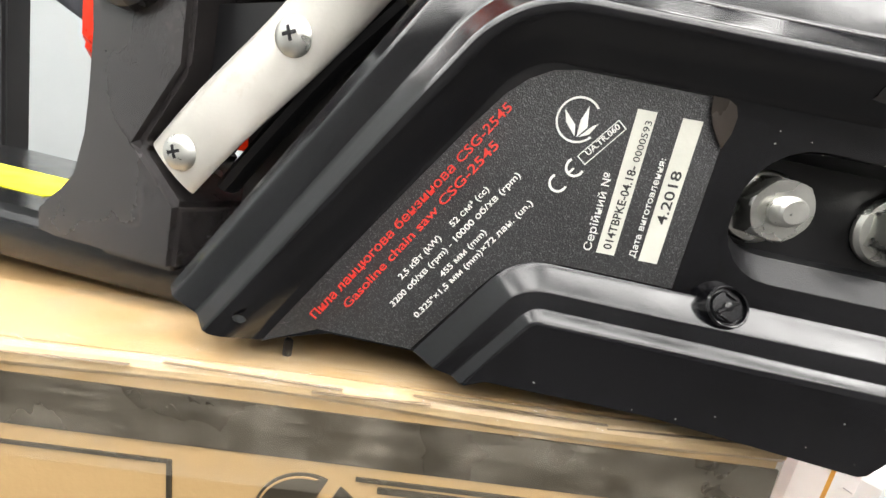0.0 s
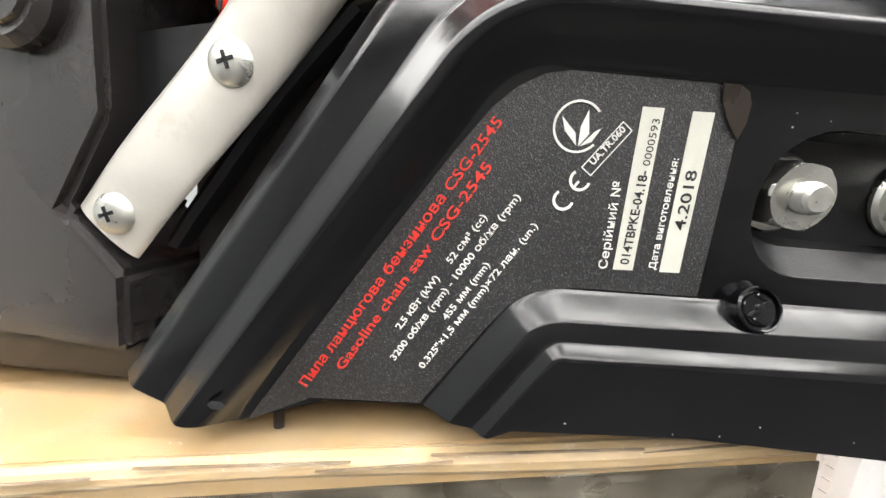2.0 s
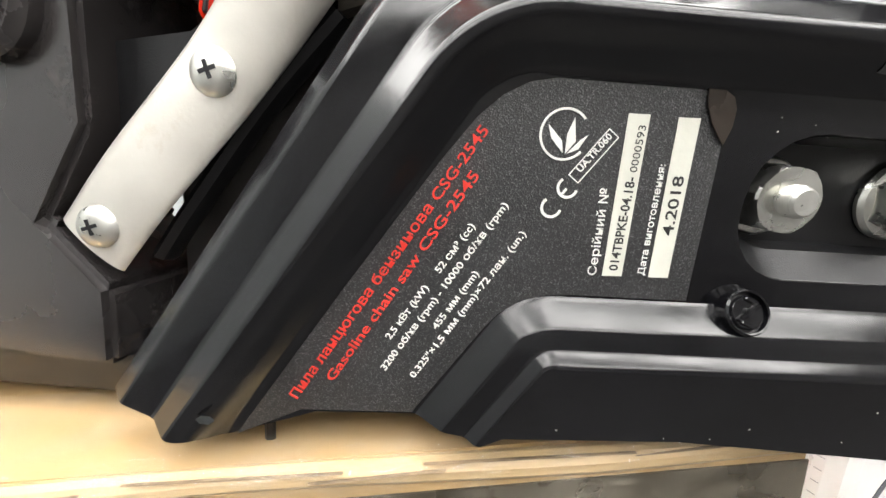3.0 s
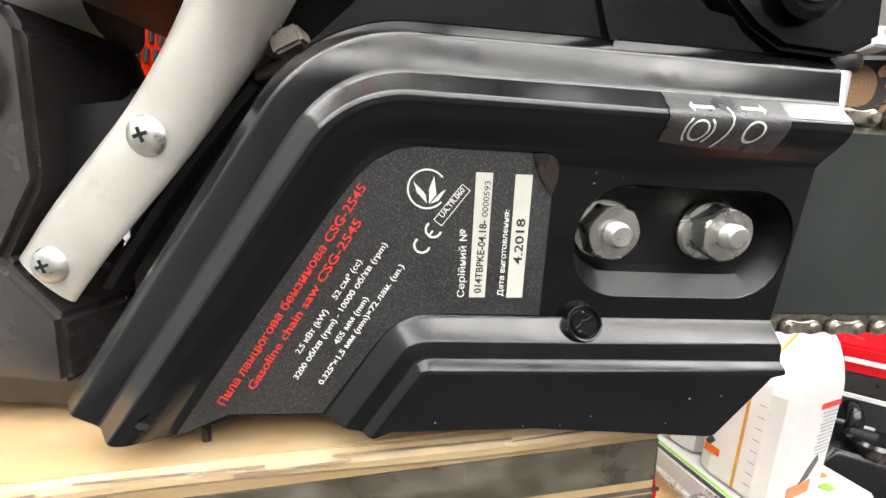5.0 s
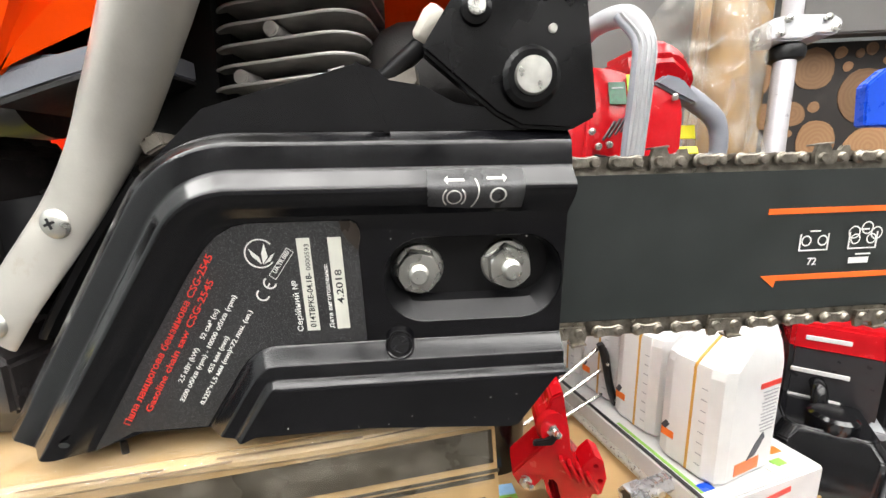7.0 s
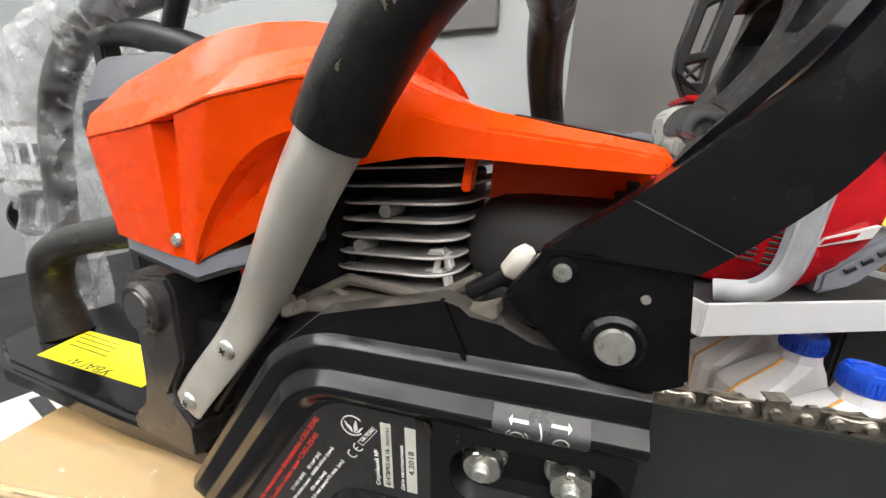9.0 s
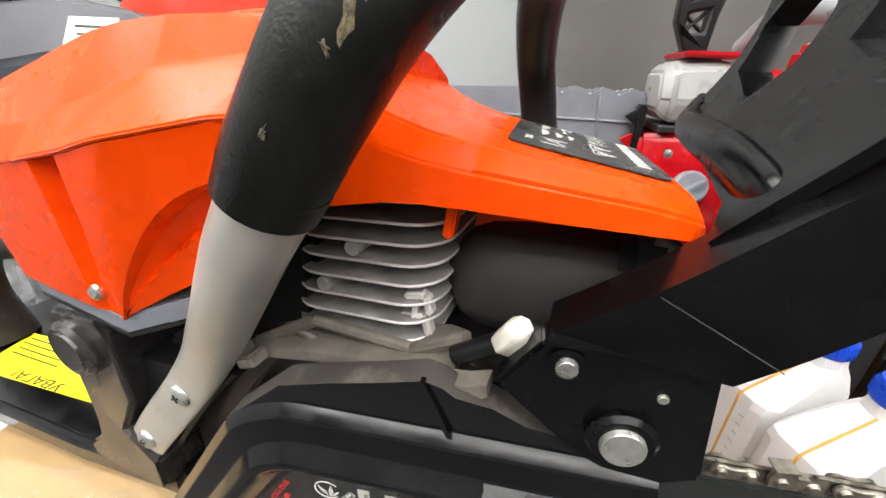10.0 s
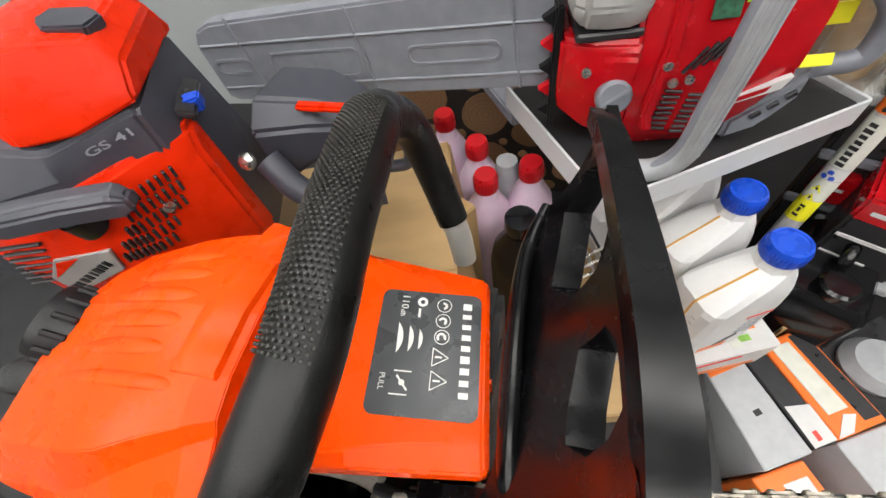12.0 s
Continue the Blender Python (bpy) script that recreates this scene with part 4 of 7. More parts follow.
filter_cover = part("filter_cover", cover_lid(), ORANGE, saw, "bright orange air filter cover")
crisp(part("side_wall", cover_wall(), ORANGE, filter_cover, "", 14))
rear_end = rings([[(-0.1755, side_y(-0.1755, 0.141), 0.1410), (-0.1755, side_y(-0.1755, 0.177), 0.1777)], [(-0.1755, 0.108, 0.1410), (-0.1755, 0.112, 0.1777)]], closed=False, cap=False)
part("rear_wall", rear_end, ORANGE, filter_cover)
# the hollow under the arch, with a step in it
hollow = []
for k in range(11):
    x = -0.1193 + 0.0613 * k / 10
    z, foot = min(arch_z(x), cover_row(x)[1][1] - 0.004), cover_row(x)[0][1]
    y = side_y(x, z)
    d = min(1, k / 4)
    hollow.append([(x, y + 0.0006, z), (x, y + 0.006 * d + 0.0008, z - 0.0004), (x, y + 0.0095 * d + 0.0008, z + (foot - z) * 0.32), (x, y + 0.0062 * d + 0.0008, z + (foot - z) * 0.46), (x, side_y(x, foot) + 0.0045 * d + 0.0006, foot + 0.0008)])
crisp(part("scoop", rings(hollow, closed=False, cap=False), ORANGE, filter_cover, "hollow scoop in the cover's side", 14))


def hood_shell():
    """The hood: rows from the rear to the front, its near and far edges drawn in towards the front, the front edge askew."""
    rows = []
    #        along, near (x, y), far (x, y), heights: foot, side, crease, rim, deck
    for near, far, z0, z1, z2, z3, side in (((-0.0700, 0.0095), (-0.0800, 0.1215), 0.172, 0.1990, 0.2120, 0.2165, 0.0040), ((-0.0500, 0.0123), (-0.0610, 0.1200), 0.176, 0.1955, 0.2060, 0.2095, 0.0040),
                                            ((-0.0360, 0.0143), (-0.0470, 0.1190), 0.1785, 0.1925, 0.2000, 0.2020, 0.0045), ((-0.0262, 0.0158), (-0.0370, 0.1184), 0.1790, 0.1900, 0.1965, 0.1978, 0.0050),
                                            ((-0.0120, 0.0180), (-0.0230, 0.1175), 0.1786, 0.1878, 0.1932, 0.1938, 0.0065), ((0.0110, 0.0214), (0.0000, 0.1160), 0.1776, 0.1850, 0.1890, 0.1896, 0.0095),
                                            ((0.0300, 0.0243), (0.0190, 0.1147), 0.1769, 0.1828, 0.1859, 0.1864, 0.0105), ((0.0425, 0.0262), (0.0312, 0.1139), 0.1764, 0.1805, 0.1836, 0.1842, 0.0105), ((0.0440, 0.0280), (0.0330, 0.1120), 0.1764, 0.1795, 0.1824, 0.1828, 0.0105)):
        a, b = Vector((*near, 0)), Vector((*far, 0))
        span = (b - a).length
        ring = [(0, z0), (0.0012, z1), (side, z2), (side + 0.010, z3), (span * 0.5, z3 + 0.0004), (span - side - 0.010, z3), (span - side, z2), (span - 0.0012, z1), (span, z0)]
        rows.append([a.lerp(b, u / span) + Vector((0, 0, z)) for u, z in ring])
    bm = rings(rows, closed=False, cap=False)
    bm.verts.ensure_lookup_table()
    n = len(rows[0])
    bm.faces.new(bm.verts[-n:])
    bmesh.ops.recalc_face_normals(bm, faces=bm.faces)
    soften(bm, 0.0011, 3, 16)
    bmesh.ops.solidify(bm, geom=bm.faces[:], thickness=-0.0018)
    return bm


hood = part("front_hood", hood_shell(), ORANGE, saw, "bright orange cylinder hood")

crisp(filter_cover)
crisp(hood)

# screw in the channel
part("screw", lathe([(0.0032, 0), (0.0032, 0.002), (0.0022, 0.0028), (0.0004, 0.0028)], 16, Matrix.Translation((-0.1287, -0.0132, 0.1418)) @ pose(0, 0, 0, 80, 0, 0)), ZINC, filter_cover)

# ribs and a raised pad on the top of the filter cover
cover_tree = BVHTree.FromPolygons([v.co.copy() for v in filter_cover.data.vertices], [tuple(p.vertices) for p in filter_cover.data.polygons])


def top_z(x, y):
    hit = cover_tree.ray_cast((x, y, 0.4), (0, 0, -1))
    return hit[0].z if hit[0] else 0.2


for y, x0, x1, size in ((0.0405, -0.142, -0.082, 0.0032), (0.0525, -0.146, -0.081, 0.0034), (0.0645, -0.147, -0.081, 0.0034), (0.0765, -0.145, -0.082, 0.0032), (0.088, -0.14, -0.084, 0.0028), (0.027, -0.15, -0.06, 0.0026)):
    pts = []
    for i in range(6):
        x = x0 + (x1 - x0) * i / 5
        pts.append((x, y + 0.05 * (x - x0), top_z(x, y + 0.05 * (x - x0)) - (0.0014, 0.0008, 0.0005, 0.0004, 0.0004, 0.0016)[i]))
    part("top_rib", tube(pts, [size * 0.4, size * 0.75, size, size, size * 0.9, size * 0.4], 14, [(1.25, 0.62)] * 6, up=(0, 0, 1)), ORANGE, filter_cover)
pad_rows = []
for y, lift in ((0.035, -0.002), (0.0355, 0.0012), (0.0375, 0.0024), (0.05, 0.0024), (0.064, 0.0024), (0.078, 0.0024), (0.0885, 0.0024), (0.0905, 0.0012), (0.091, -0.002)):
    pad_rows.append([(x, y, top_z(x, y) + min(lift, low)) for x, low in ((-0.0765, -0.002), (-0.076, 0.0012), (-0.074, 0.0024), (-0.066, 0.0024), (-0.058, 0.0024), (-0.051, 0.0024), (-0.0495, 0.0012), (-0.049, -0.002))])
part("top_pad", rings(pad_rows, closed=False, cap=False), ORANGE, filter_cover)
knob = part("filter_knob", lathe([(0.0115, 0), (0.0135, 0.001), (0.0138, 0.009), (0.0128, 0.0135), (0.009, 0.0148), (0.0004, 0.0148)], 28, Matrix.Translation((-0.169, 0.051, 0.196)) @ pose(0, 0, 0, 0, -48, 0) @ Matrix.Diagonal((1.45, 1.45, 1.3, 1))), BLACK_MATT, saw, "black ribbed filter cover knob")
for i in range(14):
    a = 2 * math.pi * i / 14
    rib_m = Matrix.Translation((-0.169, 0.051, 0.196)) @ pose(0, 0, 0, 0, -48, 0) @ Matrix.Diagonal((1.45, 1.45, 1.3, 1))
    part("knob_rib", block((0.0022, 0.0022, 0.0085), (0.0138 * math.cos(a), 0.0138 * math.sin(a), 0.0055), 0.0006, 1), BLACK_MATT, knob).matrix_local = rib_m

# grey base under the filter cover
base_line = [(-0.166, -0.014), (-0.1215, -0.0135), (-0.105, -0.009), (-0.089, -0.003), (-0.086, 0.13), (-0.12, 0.15), (-0.166, 0.15)]


def base_rows(drop):
    return [(x, y, (0.139 - 0.145 * (x + 0.166) if x < -0.12 else 0.1322 + 0.40 * (x + 0.1215)) - drop) for x, y in base_line]


# a thin dark skin paints the shade on the grey base's lower face
part("base_shade", rings([base_rows(0.0069), base_rows(0.0082)]), ENGINE_SHADE, saw)
part("filter_base", soften(rings([base_rows(-0.0005), base_rows(0.0068)]), 0.0008, 2, 30), GREY_PLASTIC, saw, "grey filter housing base")

# decal on the hood
DECAL = on_face(Vector((0.0120, 0.0700, 0.1897)), (0.115, -0.993, 0.0), (0.98, 0.113, -0.172))
decal_m = DECAL @ Matrix.Translation((0, 0, 0.0012))
decal = part("hood_decal", block((0.0585, 0.0485, 0.0004)), LABEL_GREY, hood, "dark grey warning decal with white symbols")
decal.matrix_local = decal_m
_round = plate([(u, v) for u, v in round_box(-0.0292, -0.0242, 0.0292, 0.0242, 0.004)], -0.0002, 0.0002, place=pose(0, 0, 0, -90, 0, 0))
_round.to_mesh(decal.data)
_round.free()


def decal_at(u, v, turn=0):
    return decal_m @ Matrix.Translation((u, v, 0.0004)) @ pose(0, 0, 0, 0, 0, turn)


# the maker's name is a row of plain bars
for i, w in enumerate((0.0045, 0.0032, 0.0032, 0.0036, 0.0036, 0.0046, 0.0040, 0.0036, 0.0036)):
    flat_bar("name_bar", w * 0.72, 0.0042, INK_WHITE, hood, decal_at(-0.0228 + 0.0052 * i, 0.0175), 0.0002)
for k, u in enumerate((-0.0225, -0.0145, -0.0065)):
    ring_print(0, 0, 0.0036, 0.0004, decal_at(u, 0.0062), hood)
    ring_print(0, 0, 0.0019 + 0.0002 * k, 0.0012, decal_at(u + 0.0002, 0.006), hood, 30 * k, 200 + 60 * k)
for u in (0.003, 0.0135):
    tri_line = [(0.0048 * math.cos(radians(a)), 0.0048 * math.sin(radians(a))) for a in (90, 210, 330)]
    for (ax, ay), (bx, by) in zip(tri_line, tri_line[1:] + tri_line[:1]):
        flat_bar("triangle_side", 0.0083, 0.0004, INK_WHITE, hood, decal_at(u, 0.0052) @ Matrix.Translation(((ax + bx) / 2, (ay + by) / 2, 0)) @ pose(0, 0, 0, 0, 0, math.degrees(math.atan2(by - ay, bx - ax))))
    flat_bar("symbol", 0.0008, 0.0032, INK_WHITE, hood, decal_at(u, 0.0055))
for v, r in ((-0.0035, 0.0072), (-0.0082, 0.009), (-0.0135, 0.0105)):
    seg = [(r * math.sin(radians(a)), r * 0.9 * (math.cos(radians(a)) - math.cos(radians(46)))) for a in range(-46, 47, 8)]
    ob = part("spray_symbol", plate(seg, -0.0001, 0.0001, place=pose(0, 0, 0, -90, 0, 0)), INK_WHITE, hood)
    ob.matrix_local = decal_at(-0.0045, v - 0.001)
flat_bar("choke_symbol", 0.0006, 0.0078, INK_WHITE, hood, decal_at(0.0105, -0.0095))
flat_bar("choke_symbol", 0.0006, 0.0078, INK_WHITE, hood, decal_at(0.0205, -0.0105))
flat_bar("choke_symbol", 0.008, 0.0009, INK_WHITE, hood, decal_at(0.0155, -0.0095, 40))
ring_print(0, 0, 0.0013, 0.0013, decal_at(0.0155, -0.0095), hood)
letters("print", "PULL", 0.0026, INK_WHITE, hood, decal_at(0.012, -0.0195), 0.0072)
letters("print", "110", 0.0036, INK_WHITE, hood, decal_at(-0.026, -0.0145), 0.0066)
letters("print", "dB", 0.0022, INK_WHITE, hood, decal_at(-0.0188, -0.0145), 0.0034)
ring_print(0, 0, 0.0025, 0.0014, decal_at(-0.0235, -0.0045), hood)
flat_bar("print", 0.0045, 0.0012, INK_WHITE, hood, decal_at(-0.0178, -0.0055))
part("hood_tab", block((0.0032, 0.010, 0.015), (-0.0196, 0.027, 0.1742), 0.0007, 2, turn=pose(0, 0, 0, 0, 6, 8)), ORANGE, hood)
part("hood_inner_wall", rings([[(x, y + 0.16 * x, z) for y, z in ((0.056, 0.1795), (0.0535, 0.150), (0.0555, 0.150), (0.058, 0.1795))] for x in (-0.019, 0.012, 0.042)]), ORANGE, hood)

# ---- engine: fins, cylinder, muffler, crankcase ----
fin_shape = [(u, v) for u, v in round_box(-0.032, -0.043, 0.030, 0.043, 0.014, 5)]
fin_bm = plate(fin_shape, -0.0006, 0.0006, bevel=0.0004, segments=1)
bmesh.ops.transform(fin_bm, matrix=pose(0, 0, 0, -90, 0, 0), verts=fin_bm.verts)
fin_bm.normal_update()
for f in fin_bm.faces:
    f.material_index = 1 if abs(f.normal.z) > 0.9 else 0
fin_me = as_mesh("cooling_fin", fin_bm, [FIN, FIN_FACE])
engine = part("cylinder", lathe([(0.027, 0.105), (0.027, 0.172), (0.02, 0.178), (0.0005, 0.178)], 28, Matrix.Translation((-0.055, MID, 0))), ENGINE_SHADE, saw, "finned engine cylinder of cast alloy")
for i in range(8):
    fin = new("cooling_fin", fin_me)
    fin.parent = engine
    fin.matrix_local = pose(-0.0545 + 0.0006 * i, MID - 0.0006 * (7 - i), 0.1225 + 0.0073 * i, 0, -4.5, 0)
for x, y, z in ((-0.0556, 0.0252, 0.1554), (-0.0682, 0.0240, 0.1389)):
    part("stud_boss", rod((x, y + 0.012, z), (x, y - 0.0006, z), 0.0031, 0.0028, 16, 0.0005), CAST, engine)
for z, w in ((0.1375, 0.0085), (0.1285, 0.0105)):
    part("casting_lug", block((w, 0.006, 0.0034), (-0.0285 - w / 2, 0.0300, z + 0.0028), 0.0012, 2, turn=pose(0, 0, 0, 0, -12, 0)), FIN, engine)
    part("casting_lug", block((0.0030, 0.006, 0.0085), (-0.0280, 0.0300, z), 0.0012, 2, turn=pose(0, 0, 0, 0, -14, 0)), FIN, engine)
part("casting_lug", block((0.0022, 0.004, 0.010), (-0.0325, 0.0285, 0.1345), 0.0008, 2, turn=pose(0, 0, 0, 0, 10, 0)), FIN, engine)
part("casting_flange", block((0.052, 0.02, 0.0035), (-0.054, 0.03, 0.1185), 0.001, 2, turn=pose(0, 0, 0, 0, -5, 0)), DUSTY_CAST, engine)
muffler_rows = []
for x, k in ((-0.0225, 0.35), (-0.0215, 0.62), (-0.018, 0.85), (-0.012, 0.96), (0.0, 1.0), (0.02, 1.0), (0.036, 0.98), (0.043, 0.9)):
    muffler_rows.append([(x + 0.01 * math.cos(a) * (1 - k), 0.064 + 0.12 * x + 0.030 * k * abs(math.cos(a)) ** 0.7 * (1 if math.cos(a) > 0 else -1), 0.1435 + 0.0215 * k * abs(math.sin(a)) ** 0.7 * (1 if math.sin(a) > 0 else -1)) for a in (2 * math.pi * i / 32 for i in range(32))])
part("muffler", rings(muffler_rows), MUFFLER, saw, "sooty black rounded muffler housing", 50)
# two added near-black blocks stand in for shade where the background would show through
part("rear_gap_filler", block((0.06, 0.09, 0.075), (-0.105, 0.072, 0.145), 0.004), ENGINE_SHADE, saw)
part("front_gap_filler", block((0.012, 0.08, 0.056), (0.0360, 0.078, 0.144), 0.004), ENGINE_SHADE, saw)
part("crankcase", soften(rings([[(x, 0.03, 0.004), (x, 0.03, zt), (x, 0.118, zt), (x, 0.118, 0.004)] for x, zt in ((-0.150, 0.10), (-0.135, 0.112), (-0.03, 0.118), (0.038, 0.112), (0.046, 0.06))]), 0.004, 2, 30), HANDLE_GREY, saw, "dusty dark crankcase")
part("tank_side", soften(plate([(-0.148, 0.02), (-0.148, 0.098), (-0.128, 0.112), (-0.100, 0.112), (-0.06, 0.118), (-0.06, 0.02)], 0.012, 0.034), 0.002, 2, 30), HANDLE_GREY, saw)
for a, b, r in (((-0.098, 0.015, 0.109), (-0.070, 0.02, 0.125), 0.0026), ((-0.070, 0.02, 0.125), (-0.030, 0.021, 0.1235), 0.0024), ((-0.088, 0.0165, 0.1115), (-0.044, 0.02, 0.1165), 0.0022), ((-0.030, 0.021, 0.1235), (-0.010, 0.018, 0.1365), 0.0026), ((-0.078, 0.018, 0.120), (-0.062, 0.02, 0.113), 0.002), ((-0.1, 0.02, 0.108), (-0.05, 0.02, 0.114), 0.003)):
    part("casting_web", rod(a, b, r, r, 10), DUSTY_CAST, saw)
for x, z, t in ((-0.099, 0.1105, 30), (-0.0935, 0.1145, 30), (-0.0875, 0.1135, 25)):
    part("casting_lug", block((0.0085, 0.008, 0.005), (x, 0.004, z), 0.0008, 2, turn=pose(0, 0, 0, 0, -t, 0)), DUSTY_CAST, saw)
ledge_rows = []
for x, y, z, h in ((-0.100, 0.012, 0.1085, 0.0040), (-0.085, 0.014, 0.1150, 0.0050), (-0.066, 0.0165, 0.1185, 0.0060), (-0.046, 0.018, 0.1205, 0.0066), (-0.030, 0.018, 0.1235, 0.0070), (-0.020, 0.0165, 0.1268, 0.0060), (-0.012, 0.013, 0.1285, 0.0050)):
    ledge_rows.append([(x, y - 0.005, z - h), (x, y - 0.005, z - 0.0008), (x, y - 0.003, z), (x, y + 0.018, z + 0.0015), (x, y + 0.018, z - h)])
part("casting_ledge", soften(rings(ledge_rows), 0.0006, 1, 40), DUSTY_CAST, saw, "dusty tan-grey casting ledge", 40)
part("casting_bracket", soften(plate([(-0.016, 0.1295), (-0.006, 0.1315), (0.0005, 0.1345), (0.001, 0.1300), (-0.004, 0.1262), (-0.006, 0.1210), (-0.011, 0.1200), (-0.010, 0.1255), (-0.016, 0.1250)], 0.003, 0.010), 0.0006, 2), DUSTY_CAST, saw, "dusty tan-grey casting bracket")
part("brake_rod", tube([(-0.012, 0.013, 0.133), (0.006, 0.012, 0.146), (0.016, 0.012, 0.151)], 0.0032, 12), BLACK_MATT, saw)
bush_m = Matrix.Translation((0.0047, 0.0098, 0.1476)) @ Vector((0.53, -0.1, 0.84)).to_track_quat("Z", "Y").to_matrix().to_4x4()
hex_bm = soften(rings([[(r * math.cos(radians(60 * i)), r * 0.85 * math.sin(radians(60 * i)), h) for i in range(6)] for h, r in ((-0.0054, 0.0036), (-0.0040, 0.0048), (0.0030, 0.0048), (0.0058, 0.0034))]), 0.0003, 1)
bmesh.ops.transform(hex_bm, matrix=bush_m, verts=hex_bm.verts)
part("white_bush", hex_bm, CREAM, saw, "off-white plastic bush")

# ---- hand guard ----
guard_plate = [(0.0027, 0.1384), (0.0134, 0.1545), (0.0527, 0.1535), (0.0575, 0.119), (0.049, 0.1145), (0.0335, 0.1155), (0.0255, 0.1195)]
PIVOT = pose(0.0126, 0.0018, 0, 0, 0, 7.5) @ Matrix.Translation((-0.0126, 0.002, 0))
guard = part("hand_guard", plate(guard_plate, -0.002, 0.006, bevel=0.0012, segments=2, place=PIVOT), GUARD_BLACK, saw, "black plastic front hand guard")
inner = [(0.0134, 0.1545), (0.0343, 0.1712), (0.0545, 0.1905), (0.069, 0.2045), (0.078, 0.221), (0.0815, 0.238), (0.0818, 0.252), (0.0805, 0.263)]
outer = [(0.0527, 0.1535), (0.0648, 0.1645), (0.0765, 0.1775), (0.0855, 0.194), (0.0915, 0.2115), (0.0945, 0.230), (0.0945, 0.246), (0.0905, 0.264)]


def guard_rim():
    """The rim: up from the pivot plate, round the upper corner and across to the far side."""
    keys = []
    for (xi, zi), (xo, zo) in zip(inner, outer):
        k = len(keys) / 7
        y0, y1 = 0.0035 + 0.012 * k, 0.0205 + 0.008 * k
        keys.append([(xi, y0, zi), (xo, y0, zo), (xo, y1, zo), (xi, y1, zi)])
    for y, xi, xo, zl, zh in ((0.034, 0.0805, 0.0925, 0.256, 0.268), (0.06, 0.080, 0.0915, 0.257, 0.269), (0.1, 0.077, 0.0875, 0.257, 0.268), (0.135, 0.074, 0.083, 0.255, 0.265), (0.152, 0.072, 0.078, 0.252, 0.260)):
        keys.append([(xi, y, zh), (xo, y, zh - 0.001), (xo - 0.0005, y, zl), (xi, y, zl)])
    lines = [spline([row[c] for row in keys], 5) for c in range(4)]
    return soften(rings([list(row) for row in zip(*lines)]), 0.0024, 3, 35)


crisp(part("guard_rim", guard_rim(), GUARD_BLACK, guard))


def web_point(y, v, back=0.0):
    """On the inner web: v from the lower lip to the upper bar."""
    bow = 0.006 * math.sin(math.pi * v)
    x = 0.053 + (0.0825 - 0.053) * v + bow + back - 0.004 * max(0, (y - 0.1) / 0.05)
    z = 0.193 + (0.260 - 0.193) * v - bow * 0.4
    return Vector((x, y, z))


WEB_EDGE = [(0.016, -0.22), (0.03, -0.12), (0.12, 0.0), (0.145, 0.25), (0.153, 1.0), (0.024, 1.0), (0.018, 0.7), (0.013, 0.3)]
WINDOWS = [[(0.068, 0.50), (0.050, 0.42), (0.038, 0.40), (0.034, 0.55), (0.038, 0.74), (0.044, 0.86), (0.062, 0.84), (0.070, 0.74)],
           [(0.134, 0.40), (0.100, 0.24), (0.090, 0.42), (0.094, 0.66), (0.106, 0.84), (0.134, 0.84), (0.143, 0.66)]]


def within(p, loop):
    """Whether a flat point lies in an outline."""
    inside = False
    for (ax, ay), (bx, by) in zip(loop, loop[1:] + loop[:1]):
        if (ay > p[1]) != (by > p[1]) and p[0] < ax + (bx - ax) * (p[1] - ay) / (by - ay):
            inside = not inside
    return inside


def nearest_on(p, loop):
    best = None
    for (ax, ay), (bx, by) in zip(loop, loop[1:] + loop[:1]):
        dx, dy = bx - ax, (by - ay) * 0.07
        px, py = p[0] - ax, (p[1] - ay) * 0.07
        k = min(1, max(0, (px * dx + py * dy) / (dx * dx + dy * dy)))
        q = (ax + dx * k, ay + (by - ay) * k)
        gap = math.hypot(p[0] - q[0], (p[1] - q[1]) * 0.07)
        if best is None or gap < best[0]:
            best = (gap, q)
    return best


def guard_web():
    """A bowed panel with two long slanted windows, its grid drawn onto their outlines."""
    nu, nv = 76, 62
    grid = {}
    for a in range(nu + 1):
        for b in range(nv + 1):
            grid[a, b] = (0.012 + 0.143 * a / nu, -0.24 + 1.26 * b / nv)
    mid = lambda a, b: (grid[a, b][0] + 0.0715 / nu, grid[a, b][1] + 0.63 / nv)
    keep = [(a, b) for a in range(nu) for b in range(nv) if within(mid(a, b), WEB_EDGE) and not any(within(mid(a, b), w) for w in WINDOWS)]
    count = collections.Counter((a + i, b + j) for a, b in keep for i in (0, 1) for j in (0, 1))
    moved = {}
    for key, n in count.items():
        p = grid[key]
        if n < 4:
            gap, q = min((nearest_on(p, loop) for loop in (WEB_EDGE, *WINDOWS)), key=lambda r: r[0])
            p = q if gap < 0.0022 else p
        moved[key] = p
    bm = bmesh.new()
    depth = lambda y, v: 0.004 + 0.008 * min(1, max(0, (y - 0.024) / 0.012)) * min(1, max(0, (v - 0.05) / 0.2), max(0, (1.0 - v) / 0.2))
    front = {key: bm.verts.new(web_point(*p)) for key, p in moved.items()}
    back = {key: bm.verts.new(web_point(*p, depth(*p))) for key, p in moved.items()}
    kept = set(keep)
    for a, b in keep:
        corner = [(a, b), (a + 1, b), (a + 1, b + 1), (a, b + 1)]
        bm.faces.new([front[c] for c in corner])
        bm.faces.new([back[c] for c in reversed(corner)])
        for k, beside in enumerate(((a, b - 1), (a + 1, b), (a, b + 1), (a - 1, b))):
            if beside not in kept:
                p, q = corner[k], corner[(k + 1) % 4]
                bm.faces.new((front[q], front[p], back[p], back[q]))
    bmesh.ops.recalc_face_normals(bm, faces=bm.faces)
    return bm


